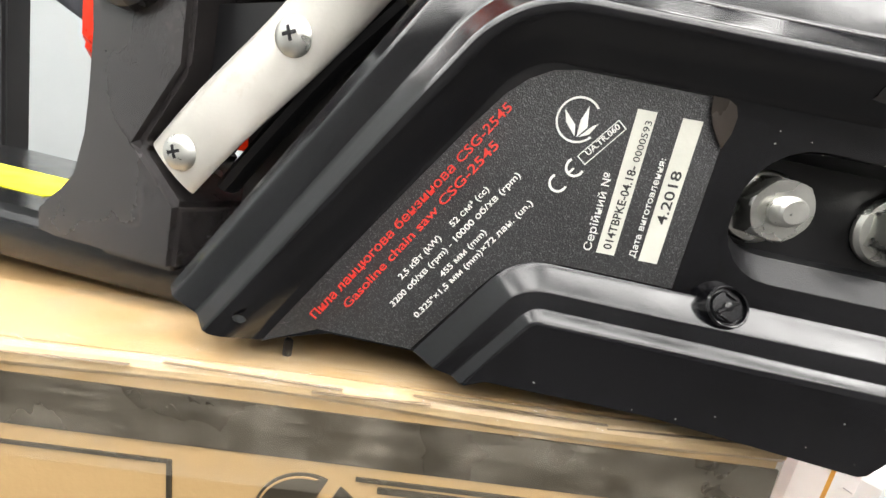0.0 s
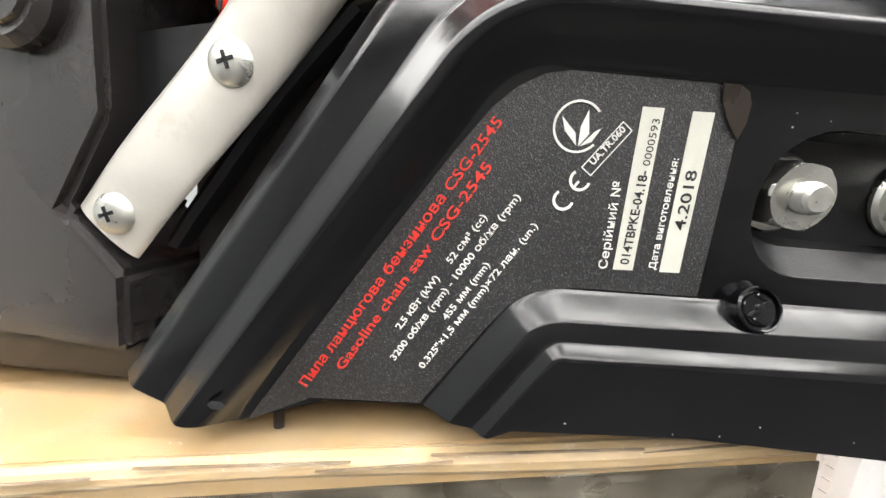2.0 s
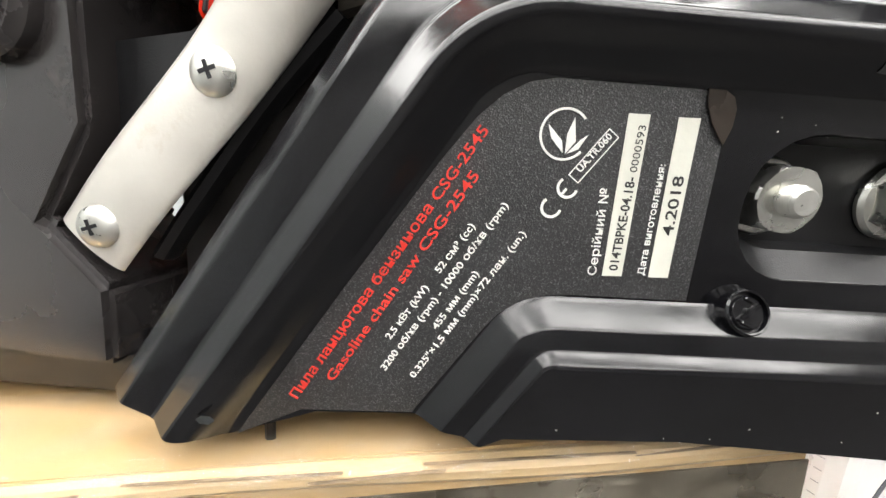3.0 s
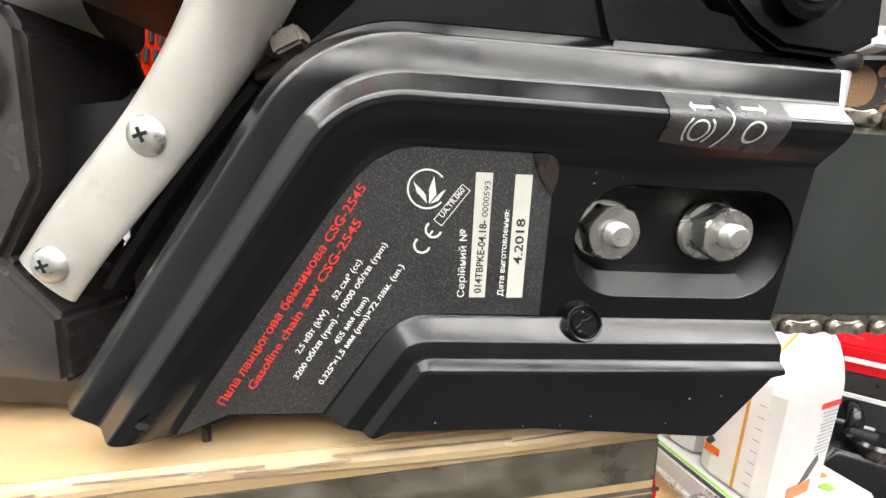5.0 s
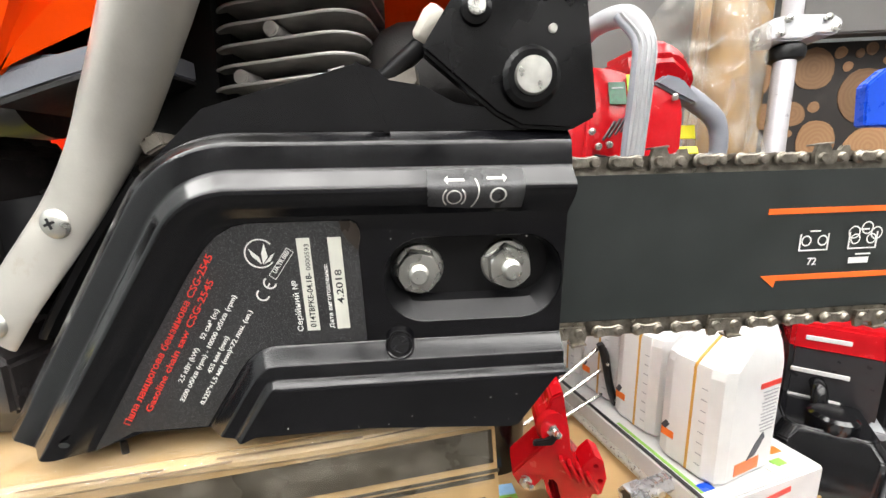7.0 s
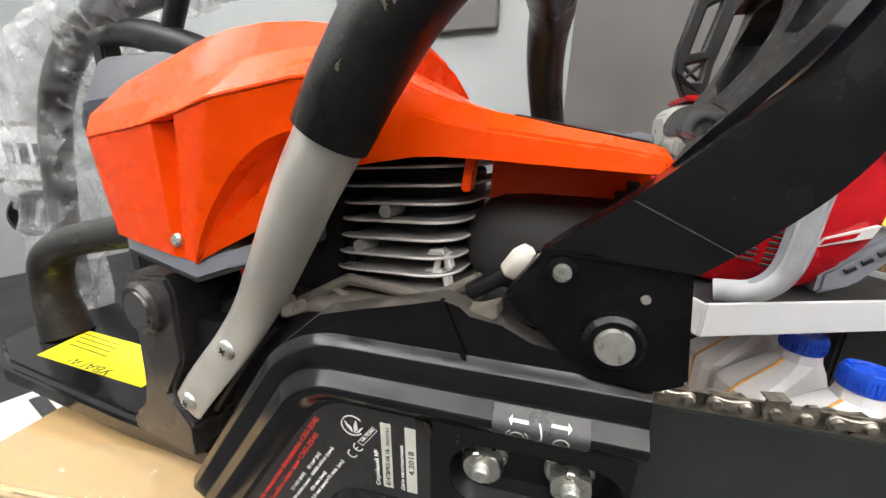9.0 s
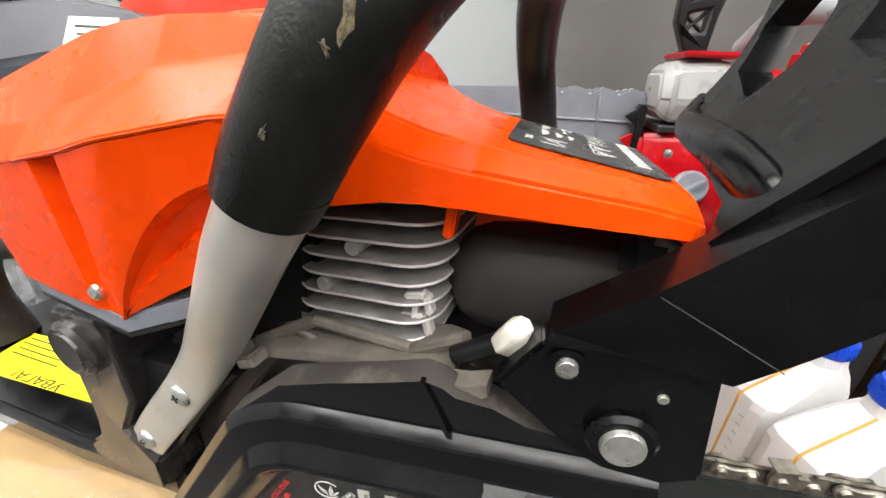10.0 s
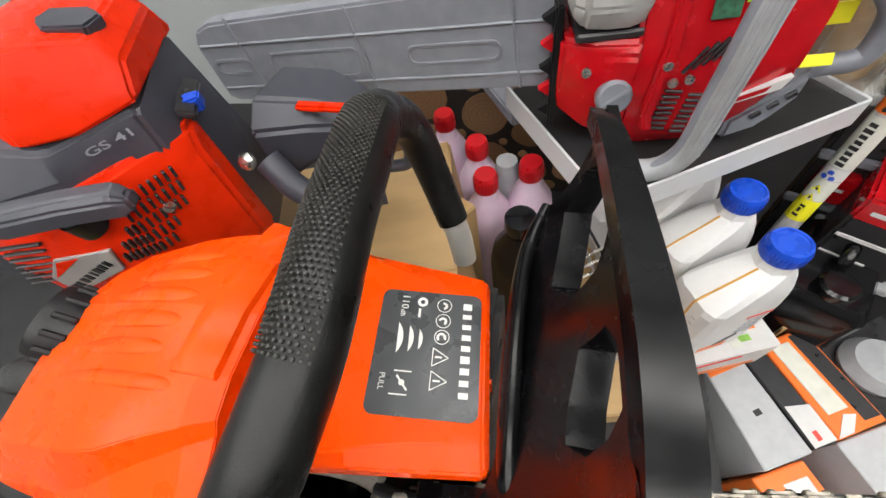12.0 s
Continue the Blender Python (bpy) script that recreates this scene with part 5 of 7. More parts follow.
part("guard_web", guard_web(), GUARD_BLACK, guard, "", 40)
part("guard_lip", tube([(0.058, 0.018, 0.180), (0.0535, 0.024, 0.189), (0.0515, 0.05, 0.194), (0.0505, 0.09, 0.196), (0.0525, 0.125, 0.197), (0.060, 0.148, 0.205)], [0.0030, 0.0045, 0.0052, 0.0052, 0.0046, 0.0030], 20, [(0.8, 1.2)] * 6, up=(0, 0, 1)), GUARD_BLACK, guard)
part("arm_seam", tube([(0.0345, 0.0031, 0.1712), (0.047, 0.0031, 0.1655), (0.0595, 0.0031, 0.1597)], 0.00013, 6), LABEL_GREY, guard)
part("pivot_washer", lathe([(0.0062, 0), (0.0082, 0), (0.0088, 0.0022), (0.0074, 0.0034), (0.0062, 0.0034)], 32, PIVOT @ Matrix.Translation((0.0356, -0.0022, 0.1298)) @ pose(0, 0, 0, 90, 0, 0)), GUARD_BLACK, guard)
part("pivot_pin", lathe([(0.0054, -0.003), (0.0055, 0.0042), (0.0051, 0.0050), (0.0004, 0.0051)], 32, PIVOT @ Matrix.Translation((0.0356, -0.0022, 0.1298)) @ pose(0, 0, 0, 90, 0, 0)), DARK_ZINC, guard, "dull steel pivot pin")
part("pivot_washer", lathe([(0.003, 0), (0.0046, 0), (0.0046, 0.0012), (0.003, 0.0016)], 24, PIVOT @ Matrix.Translation((0.0192, -0.002, 0.1492)) @ pose(0, 0, 0, 90, 0, 0)), GUARD_BLACK, guard)
part("rivet", rod(PIVOT @ Vector((0.0192, 0, 0.1492)), PIVOT @ Vector((0.0192, -0.0052, 0.1492)), 0.0029, 0.0026, 20, 0.0004), ZINC, guard)
part("rivet", rod(PIVOT @ Vector((0.0422, 0, 0.1438)), PIVOT @ Vector((0.0422, -0.0029, 0.1438)), 0.0015, 0.0013, 14, 0.0003), DARK_ZINC, guard)
part("guard_step", soften(plate([(0.0125, 0.1535), (0.0535, 0.1525), (0.0528, 0.1548), (0.0137, 0.1558)], -0.003, 0.006, place=PIVOT), 0.0007, 2), GUARD_BLACK, guard)

# ---- rear handle and its guard plate ----
rear_handle = part("rear_handle", tube([(-0.175, 0.045, 0.134), (-0.225, 0.038, 0.126), (-0.285, 0.032, 0.114), (-0.338, 0.029, 0.100), (-0.362, 0.028, 0.082), (-0.366, 0.027, 0.056), (-0.360, 0.027, 0.022)], [0.0125, 0.012, 0.0115, 0.0112, 0.0118, 0.0115, 0.0145], 24, [(1, 1.2)] * 7), HANDLE_GREY, saw, "black plastic rear handle")
foot_line = [(-0.128, -0.010), (-0.20, -0.0165), (-0.33, -0.0225), (-0.372, -0.012), (-0.385, 0.012), (-0.38, 0.09), (-0.128, 0.10)]
foot = part("foot_plate", soften(rings([[(x, y, 0.0305) for x, y in foot_line], [(x, y, 0.012) for x, y in foot_line]]), 0.0045, 3, 30), BLACK, saw, "glossy black rear foot plate")
foot.matrix_local = Matrix.Translation((-0.0175, 0.0068, -0.008))
part("warning_label", rings([[(-0.215, 0.004, 0.0309), (-0.3205, -0.007, 0.0309), (-0.332, 0.029, 0.0309), (-0.22, 0.040, 0.0309)], [(-0.215, 0.004, 0.0303), (-0.3205, -0.007, 0.0303), (-0.332, 0.029, 0.0303), (-0.22, 0.040, 0.0303)]]), YELLOW, foot, "yellow warning label")
letters("print", "УВАГА!", 0.0062, INK_BLACK, foot, on_face(Vector((-0.250, 0.0065, 0.0311)), (-0.98, -0.08, 0), (0.25, -0.9, 0)), 0.042)
for i in range(4):
    flat_bar("print_bar", 0.045 - 0.004 * (i % 2), 0.0009, INK_BLACK, foot, on_face(Vector((-0.297 - 0.003 * i, 0.0125 + 0.0045 * i, 0.0311)), (-0.98, -0.06, 0), (0.25, -0.9, 0)))
bracket = part("side_bracket", plate([(-0.189, 0.109), (-0.186, 0.116), (-0.155, 0.119), (-0.1505, 0.112), (-0.1515, 0.075), (-0.1662, 0.052), (-0.1505, 0.037), (-0.1512, 0.0165), (-0.205, 0.0155), (-0.205, 0.026), (-0.197, 0.0325),
                                      (-0.191, 0.0395), (-0.1875, 0.052), (-0.1865, 0.0627), (-0.1857, 0.081), (-0.1872, 0.1)], -0.008, 0.03, bevel=0.0018, segments=2), BRACKET, saw, "dusty dark bracket with a round boss")
part("boss", lathe([(0.0135, 0), (0.0135, 0.003), (0.0115, 0.005), (0.0095, 0.0045), (0.009, 0.0055), (0.0004, 0.0055)], 28, Matrix.Translation((-0.1715, -0.0078, 0.1005)) @ pose(0, 0, 0, 90, 0, 0)), BRACKET, bracket)
part("side_channel", plate([(-0.158, 0.094), (-0.128, 0.098), (-0.1215, 0.106), (-0.1515, 0.0655), (-0.158, 0.066)], 0.0005, 0.03, bevel=0.001), BLACK_MATT, saw)
part("throttle_lock", soften(block((0.03, 0.012, 0.016), (-0.235, 0.04, 0.147), 0.005, 3), 0.001), ORANGE, saw, "orange throttle lock")
part("spring_strap", tube([(-0.145, 0.004, 0.044), (-0.136, 0.004, 0.0565), (-0.116, 0.005, 0.083), (-0.098, 0.006, 0.103)], 0.004, 8, [(0.6, 1)] * 4), BLACK_MATT, saw)

# ---- the cardboard box that the saw lies on ----
BOX = Matrix.Translation((0.026, 0.0125, 0.0125)) @ pose(0, 0, 0, 0, 0, 13.3) @ pose(0, 0, 0, 0, -3.9, 0)
box = thing("cardboard_box", BOX, "large brown cardboard box sealed with clear tape, dark printed band", "box")
CARD_TORN = surface("torn_board", (0.2, 0.14, 0.08), 0.7, vary=0.4, scale=200, bump=0.4)
BW, BD, BH = 0.335, 0.42, 0.297
part("carton", block((BW, BD, BH), (-BW / 2, BD / 2, -BH / 2 - 0.002), 0.0025, 2), CARD, box)
part("top_flap", block((BW - 0.004, BD / 2 - 0.002, 0.003), (-BW / 2, BD / 4 + 0.001, -0.0012), 0.001, 2), CARD, box)
part("top_flap", block((BW - 0.004, BD / 2 - 0.002, 0.003), (-BW / 2, 3 * BD / 4, -0.0012), 0.001, 2), CARD, box)
part("crushed_edge", tube([(-BW + 0.002, 0.0022, -0.0028), (-0.22, 0.0012, -0.003), (-0.14, 0.0018, -0.0022), (-0.06, 0.001, -0.0034), (-0.002, 0.0015, -0.003)], [0.0026, 0.0032, 0.0028, 0.0034, 0.003], 10), CARD_EDGE, box)
for i, (x, w, y) in enumerate(((-0.26, 0.03, 0.0004), (-0.2, 0.06, -0.0008), (-0.14, 0.045, 0.0), (-0.11, 0.03, -0.001), (-0.075, 0.05, -0.0006), (-0.03, 0.04, 0.0))):
    part("tear", block((w, 0.0010, 0.0004), (x, -0.0012 + y, 0.0003 - 0.0014 * (i % 2)), 0.0003, 1, turn=pose(0, 0, 0, 0, 1.5 * (-1) ** i, 0)), CARD_TORN, box)
FACE = on_face(Vector((0, -0.0003, 0)), (1, 0, 0), (0, 0, 1))
flat_bar("printed_band", BW - 0.004, 0.0145, CARD_DARK, box, FACE @ Matrix.Translation((-BW / 2, -0.0150, 0)), 0.0005)
for x, z, w, h in ((-0.056, -0.0262, 0.112, 0.0012), (-0.054, -0.0288, 0.104, 0.0018), (-0.248, -0.0278, 0.173, 0.0011), (-0.1612, -0.06, 0.0013, 0.0655)):
    flat_bar("printed_rule", w, h, CARD_DARK, box, FACE @ Matrix.Translation((x, z, 0)), 0.0005)
# the maker's mark as plain shapes: a split disc and slanted bars
part("mark_disc", plate([(-0.125 + 0.0136 * math.cos(radians(a)), -0.0397 + 0.0136 * math.sin(radians(a))) for a in range(65, 246, 6)], -0.0007, -0.0002), CARD_DARK, box)
part("mark_disc", plate([(-0.1228 + 0.0136 * math.cos(radians(a)), -0.0407 + 0.0136 * math.sin(radians(a))) for a in range(-115, 61, 6)], -0.0007, -0.0002), CARD_DARK, box)
part("mark_line", plate([(-0.125 + 0.0128 * math.cos(radians(a)), -0.0397 + 0.0128 * math.sin(radians(a))) for a in range(75, 236, 6)] + [(-0.125 + 0.0123 * math.cos(radians(a)), -0.0397 + 0.0123 * math.sin(radians(a))) for a in range(235, 74, -6)], -0.0009, -0.0004), CARD, box)
x = -0.107
for i, w in enumerate((0.012, 0.006, 0.010, 0.010, 0.005, 0.015, 0.009, 0.009)):
    h = 0.018 if i in (0, 1, 5) else 0.004 if i == 4 else 0.013
    z = -0.0505
    glyph = [(x, z), (x + w, z), (x + w + h * 0.35, z + h), (x + h * 0.35, z + h)]
    hole = [[(x + w * 0.3 + h * 0.1, z + h * 0.28), (x + w * 0.7 + h * 0.1, z + h * 0.28), (x + w * 0.7 + h * 0.25, z + h * 0.7), (x + w * 0.3 + h * 0.25, z + h * 0.7)]] if h > 0.01 and w < 0.015 else []
    part("mark_glyph", plate(glyph, -0.0007, -0.0002, hole), CARD_DARK, box)
    x += w * 1.3
part("staple", block((0.0026, 0.0016, 0.0060), (-0.1365, 0.0110, 0.0028), 0.0007, 1, turn=pose(0, 0, 0, 0, 4, 0)), BLACK_MATT, box)
# clear tape wrapped over the front edge
tape_line = [(0.036, 0.0011), (0.028, 0.0012), (0.020, 0.0013), (0.014, 0.0014), (0.009, 0.0016), (0.005, 0.0019), (0.002, 0.0019), (-0.0006, 0.0012), (-0.0020, -0.0006), (-0.0024, -0.0028), (-0.0022, -0.006), (-0.0019, -0.010), (-0.0016, -0.016), (-0.0013, -0.023), (-0.0012, -0.031)]
tape_path = [Vector((0, *p)) for p in tape_line]
tape_path = [a.lerp(b, k / 4) for a, b in zip(tape_path, tape_path[1:]) for k in range(4)] + [tape_path[-1]]
tape_rows = []
for i in range(260):
    x = -BW + 0.004 + (BW - 0.008) * i / 259
    row = []
    for k, p in enumerate(tape_path):
        ahead = tape_path[min(k + 1, len(tape_path) - 1)] - tape_path[max(k - 1, 0)]
        out = Vector((0, ahead.z, -ahead.y)).normalized()
        fold = abs(noise.noise((x * 22, k * 0.42, 1))) * 0.0012 + abs(noise.noise((x * 60 + k * 0.3, k * 0.9, 4))) * 0.0008 + abs(noise.noise((x * 210, k * 0.5, 7))) * 0.0003
        q = p + out * fold * (1 if 3 < k < len(tape_path) - 3 else 0.2) * (-1 if out.z < 0 and out.y > 0 else 1)
        row.append((x, q.y, q.z))
    tape_rows.append(row)
part("clear_tape", rings(tape_rows, closed=False, cap=False), TAPE, box, "wrinkled clear packing tape", 60)

# ---- shelves and walls behind ----
def display_shelf(at, width, depth, label):
    shelf = thing("shelf", at, label, "shelf")
    part("board", block((width, depth - 0.02, 0.03), (0, 0.01, 0), 0.003), SHELF_DARK, shelf)
    part("front_edge", block((width, 0.0196, 0.036), (0, -depth / 2 + 0.0098, -0.001), 0.003), SHELF_DARK, shelf)
    return shelf


display_shelf((-0.72, 0.47, -0.315), 2.1, 1.25, "dark painted display shelf")
display_shelf((1.14, 0.42, -0.515), 1.6, 1.35, "dark painted lower display shelf")
solid("wall_panel", block((0.62, 0.02, 0.62), (0, 0, 0), 0.003), DARK_PANEL, (0.23, 0.71, 0.495), "dark grey hanging display panel", "panel")
solid("wall_panel", block((0.9, 0.03, 0.5), (0, 0, 0), 0.003), DARK_PANEL, (1.05, 0.74, 0.60), "dark grey hanging display panel", "panel")
solid("wall_panel", block((0.5, 0.02, 0.5), (0, 0, 0), 0.003), DARK_PANEL, (-0.55, 0.94, 0.72), "dark grey hanging display panel", "panel")


def log_print(at, w, h, seed):
    rnd = random.Random(seed)
    sheet = thing("log_print", at, "wall print of sawn log ends", "wall print")
    part("backing", block((w, 0.006, h)), ROUND_LOG, sheet)
    spots = []
    tries = 0
    while len(spots) < 150 and tries < 6000:
        tries += 1
        r = rnd.uniform(0.040, 0.056) if tries < 1500 else rnd.uniform(0.026, 0.04) if tries < 3200 else rnd.uniform(0.008, 0.02)
        x, z = rnd.uniform(-w / 2 + r, w / 2 - r), rnd.uniform(-h / 2 + r, h / 2 - r)
        if all(math.hypot(x - a, z - b) > r + c + 0.001 for a, b, c in spots):
            spots.append((x, z, r))
    for x, z, r in spots:
        squash, turn = rnd.uniform(0.8, 0.98), rnd.uniform(0, 180)
        line = [(r * math.cos(a) * (1 + 0.06 * math.sin(3 * a + turn)), r * squash * math.sin(a)) for a in (2 * math.pi * i / 18 for i in range(18))]
        ob = part("log_end", plate(line, -0.0045, -0.0032), LOG_END, sheet)
        ob.matrix_local = pose(x, 0, z, 0, turn, 0)


log_print((0.92, 0.78, 0.14), 0.85, 0.42, 5)
log_print((-0.03, 0.62, -0.09), 0.62, 0.40, 8)


# ---- the grey bar scabbard of the second saw ----
scab = thing("bar_scabbard", pose(-0.145, 0.41, 0.1, 0, 0, 3), "long grey moulded plastic bar scabbard", "scabbard")
wave = [(0.2 - 0.010 * i, 0.1035 + 0.003 * math.sin(i * 2.1)) for i in range(10)]
edge = [(-0.2, 0.006), (-0.188, 0.0), (0.19, 0.0), (0.198, 0.004), (0.21, 0.03), (0.21, 0.1)] + wave + [(0.02, 0.101), (-0.17, 0.094), (-0.19, 0.087), (-0.2, 0.07)]
part("body", plate(edge, -0.012, 0.012, bevel=0.003, segments=2), GREY_PLASTIC, scab)
for x, w, h, z in ((0.1, 0.10, 0.022, 0.045), (-0.06, 0.11, 0.034, 0.042), (-0.165, 0.05, 0.02, 0.045)):
    ring_line = round_box(x - w / 2, z - h / 2, x + w / 2, z + h / 2, 0.009)
    hole = round_box(x - w / 2 + 0.003, z - h / 2 + 0.003, x + w / 2 - 0.003, z + h / 2 - 0.003, 0.007)
    part("pressed_frame", plate(ring_line, -0.0135, -0.0115, [hole], 0.0006, 1), GREY_PLASTIC, scab)
for x in (-0.14, 0.0, 0.165):
    part("seam_rib", block((0.003, 0.004, 0.098), (x, -0.012, 0.05), 0.001, 1, turn=pose(0, 0, 0, 0, -6, 0)), GREY_PLASTIC, scab)
part("long_rib", block((0.39, 0.004, 0.003), (0.0, -0.012, 0.071), 0.001, 1), GREY_PLASTIC, scab)
part("long_rib", block((0.39, 0.004, 0.003), (0.0, -0.012, 0.019), 0.001, 1), GREY_PLASTIC, scab)

# ---- the second saw, orange-red and slate grey ----
SAW2 = pose(-0.233, 0.170, 0, 0, 0, 20)
saw2 = thing("chainsaw", SAW2, "orange-red and slate grey chainsaw with a pull-start grip", "chainsaw")


def faceted(rows, bevel, angle=12):
    """A moulded body out of equal rings along x."""
    return soften(rings([[(x, y, z) for y, z in ring] for x, ring in rows]), bevel, 2, angle)


part("housing", faceted([(-0.215, [(0.01, 0.15), (0.0, 0.19), (0.02, 0.222), (0.10, 0.225), (0.12, 0.15)]),
                         (-0.18, [(-0.01, 0.13), (-0.028, 0.203), (-0.004, 0.245), (0.11, 0.245), (0.14, 0.13)]),
                         (-0.12, [(-0.014, 0.10), (-0.034, 0.213), (-0.012, 0.250), (0.12, 0.252), (0.16, 0.10)]),
                         (-0.075, [(-0.012, 0.06), (-0.033, 0.211), (-0.013, 0.243), (0.12, 0.242), (0.17, 0.06)]),
                         (-0.037, [(-0.012, 0.06), (-0.018, 0.206), (-0.0086, 0.2265), (0.13, 0.23), (0.17, 0.06)]),
                         (0.027, [(0.0, 0.06), (0.004, 0.206), (0.0075, 0.2335), (0.10, 0.246), (0.15, 0.06)]),
                         (0.036, [(0.02, 0.06), (0.022, 0.20), (0.032, 0.213), (0.09, 0.22), (0.13, 0.06)])], 0.003), SLATE, saw2, "slate grey engine housing")
part("hood", faceted([(-0.13, [(0.05, 0.245), (0.052, 0.251), (0.06, 0.258), (0.10, 0.258), (0.11, 0.245)]),
                      (-0.10, [(0.03, 0.245), (0.034, 0.256), (0.05, 0.270), (0.11, 0.272), (0.12, 0.245)]),
                      (-0.05, [(-0.006, 0.230), (-0.002, 0.246), (0.018, 0.278), (0.11, 0.282), (0.125, 0.235)]),
                      (-0.012, [(-0.003, 0.229), (0.001, 0.245), (0.02, 0.279), (0.105, 0.284), (0.125, 0.235)]),
                      (0.019, [(0.0065, 0.234), (0.0105, 0.249), (0.028, 0.271), (0.10, 0.276), (0.12, 0.238)]),
                      (0.031, [(0.012, 0.236), (0.015, 0.242), (0.03, 0.256), (0.095, 0.262), (0.11, 0.240)])], 0.0025), ORANGE_RED, saw2, "glossy orange-red hood")
part("hood_latch", soften(plate([(-0.018, 0.0), (-0.013, 0.014), (0.010, 0.016), (0.019, 0.006), (0.014, -0.009), (-0.01, -0.011)], -0.005, 0.004), 0.0015, 2), SLATE, saw2).matrix_local = pose(0.006, 0.046, 0.2745, -86, 12, 0)
starter = part("starter_cover", faceted([(-0.14, [(0.0, 0.08), (-0.02, 0.10), (-0.02, 0.16), (-0.01, 0.19), (0.03, 0.19), (0.03, 0.08)]),
                                         (-0.11, [(-0.015, 0.06), (-0.034, 0.085), (-0.037, 0.165), (-0.024, 0.195), (0.03, 0.2), (0.03, 0.06)]),
                                         (-0.05, [(-0.018, 0.05), (-0.036, 0.08), (-0.038, 0.17), (-0.024, 0.201), (0.03, 0.203), (0.03, 0.05)]),
                                         (-0.01, [(-0.015, 0.05), (-0.03, 0.08), (-0.031, 0.175), (-0.0195, 0.206), (0.03, 0.206), (0.03, 0.05)]),
                                         (0.027, [(0.0, 0.06), (-0.006, 0.09), (-0.003, 0.185), (0.008, 0.208), (0.03, 0.212), (0.03, 0.06)]),
                                         (0.041, [(0.015, 0.08), (0.012, 0.10), (0.016, 0.19), (0.025, 0.204), (0.04, 0.205), (0.04, 0.08)])], 0.004), ORANGE_RED, saw2, "orange-red starter cover with cooling slots")


def face_v(u):
    """How far out the starter cover stands."""
    for (a, va), (b, vb) in zip(((-0.2, -0.037), (-0.05, -0.038), (-0.01, -0.031), (0.027, -0.0035)), ((-0.05, -0.038), (-0.01, -0.031), (0.027, -0.0035), (0.07, 0.03))):
        if a <= u <= b:
            return va + (vb - va) * (u - a) / (b - a)


for z, u0, count in ((0.190, -0.002, 7), (0.1785, -0.009, 8), (0.167, -0.018, 9), (0.1555, -0.030, 9), (0.144, -0.038, 9)):
    for i in range(count):
        u = u0 + 0.0046 * i
        part("cooling_slot", block((0.0024, 0.004, 0.0092), (u, face_v(u) - 0.0010, z), 0.0007, 1, turn=pose(0, 0, 0, 0, 8, 10 if u < -0.01 else 37)), BOX_BLACK, starter)
for i in range(7):
    part("cooling_slot", block((0.03, 0.004, 0.0022), (-0.092 - 0.003 * i, -0.0365, 0.178 - 0.0068 * i), 0.0008, 1, turn=pose(0, 0, 0, 0, 6, 0)), BOX_BLACK, starter)
part("screw", lathe([(0.0045, 0), (0.0045, 0.002), (0.0004, 0.003)], 14, Matrix.Translation((0.012, -0.0195, 0.171)) @ pose(0, 0, 0, 90, 0, 28)), ZINC, starter)
part("badge", plate([(-0.104, 0.116), (-0.104, 0.141), (-0.084, 0.160), (-0.040, 0.158), (-0.048, 0.134)], -0.0394, -0.036, bevel=0.0008, segments=1), BADGE_GREY, starter, "grey maker's badge with an orange wedge")
part("badge_mark", plate([(-0.099, 0.141), (-0.084, 0.157), (-0.066, 0.157)], -0.0400, -0.0385), ORANGE_RED, starter)
for i, w in enumerate((0.006, 0.004, 0.0045, 0.0045, 0.003, 0.0065, 0.0045, 0.0045)):
    part("badge_bar", block((w * 0.85, 0.0014, 0.007), (-0.097 + 0.0062 * i, -0.0398, 0.126 + 0.0027 * i), 0.0003, 1, turn=pose(0, 0, 0, 0, -14, 0)), BOX_BLACK, starter)
part("pull_grip", soften(rings([[(x, -0.052 + e, z - 0.010 + e), (x, -0.052 + e, z + 0.004 - e), (x, -0.046, z + 0.009 - e), (x, -0.034 - e, z + 0.009 - e), (x, -0.031 - e, z - 0.009 + e)] for x, z, e in ((-0.080, 0.206, 0.004), (-0.071, 0.2075, 0.0), (-0.022, 0.2075, 0.0), (0.010, 0.2055, 0.0), (0.018, 0.203, 0.004))]), 0.002, 2, 20), SLATE, saw2, "slate grey pull-start grip")
part("grip_stem", rod((-0.032, -0.042, 0.199), (-0.032, -0.034, 0.180), 0.009, 0.012, 16, 0.002), BLACK_MATT, saw2)
letters("print", "GS 41", 0.0055, GREY_PLASTIC, saw2, on_face(Vector((-0.0125, -0.0088, 0.2168)), (1, 0.27, 0.13), (0, 0.28, 0.96)), 0.034, 0.0001)
part("switch", soften(rings([[(0.0, -0.011, 0.0), (0.018, -0.004, 0.0), (0.018, 0.009, 0.0), (0.002, 0.006, 0.0)], [(0.003, -0.008, 0.010), (0.015, -0.003, 0.013), (0.015, 0.006, 0.013), (0.004, 0.004, 0.010)]]), 0.0015, 2), BLUE, saw2, "bright blue stop switch").matrix_local = pose(0.0345, 0.040, 0.2125, 14, 24, 10)
part("switch_slot", block((0.014, 0.05, 0.006), (0.042, 0.046, 0.2145), 0.002, 2, turn=pose(0, 0, 0, 0, 30, 10)), BOX_BLACK, saw2)
part("price_label", block((0.034, 0.0008, 0.021), (-0.093, -0.0256, 0.2285), 0, 1, turn=pose(0, 0, 0, -33, 0, 0)), PAPER, saw2, "white price label with printed bars")
for i in range(2):
    part("print_bar", block((0.022 - 0.004 * i, 0.0008, 0.0013), (-0.093, -0.0243 - 0.003 * i, 0.2315 - 0.005 * i), 0, 1, turn=pose(0, 0, 0, -33, 0, 0)), INK_BLACK, saw2)


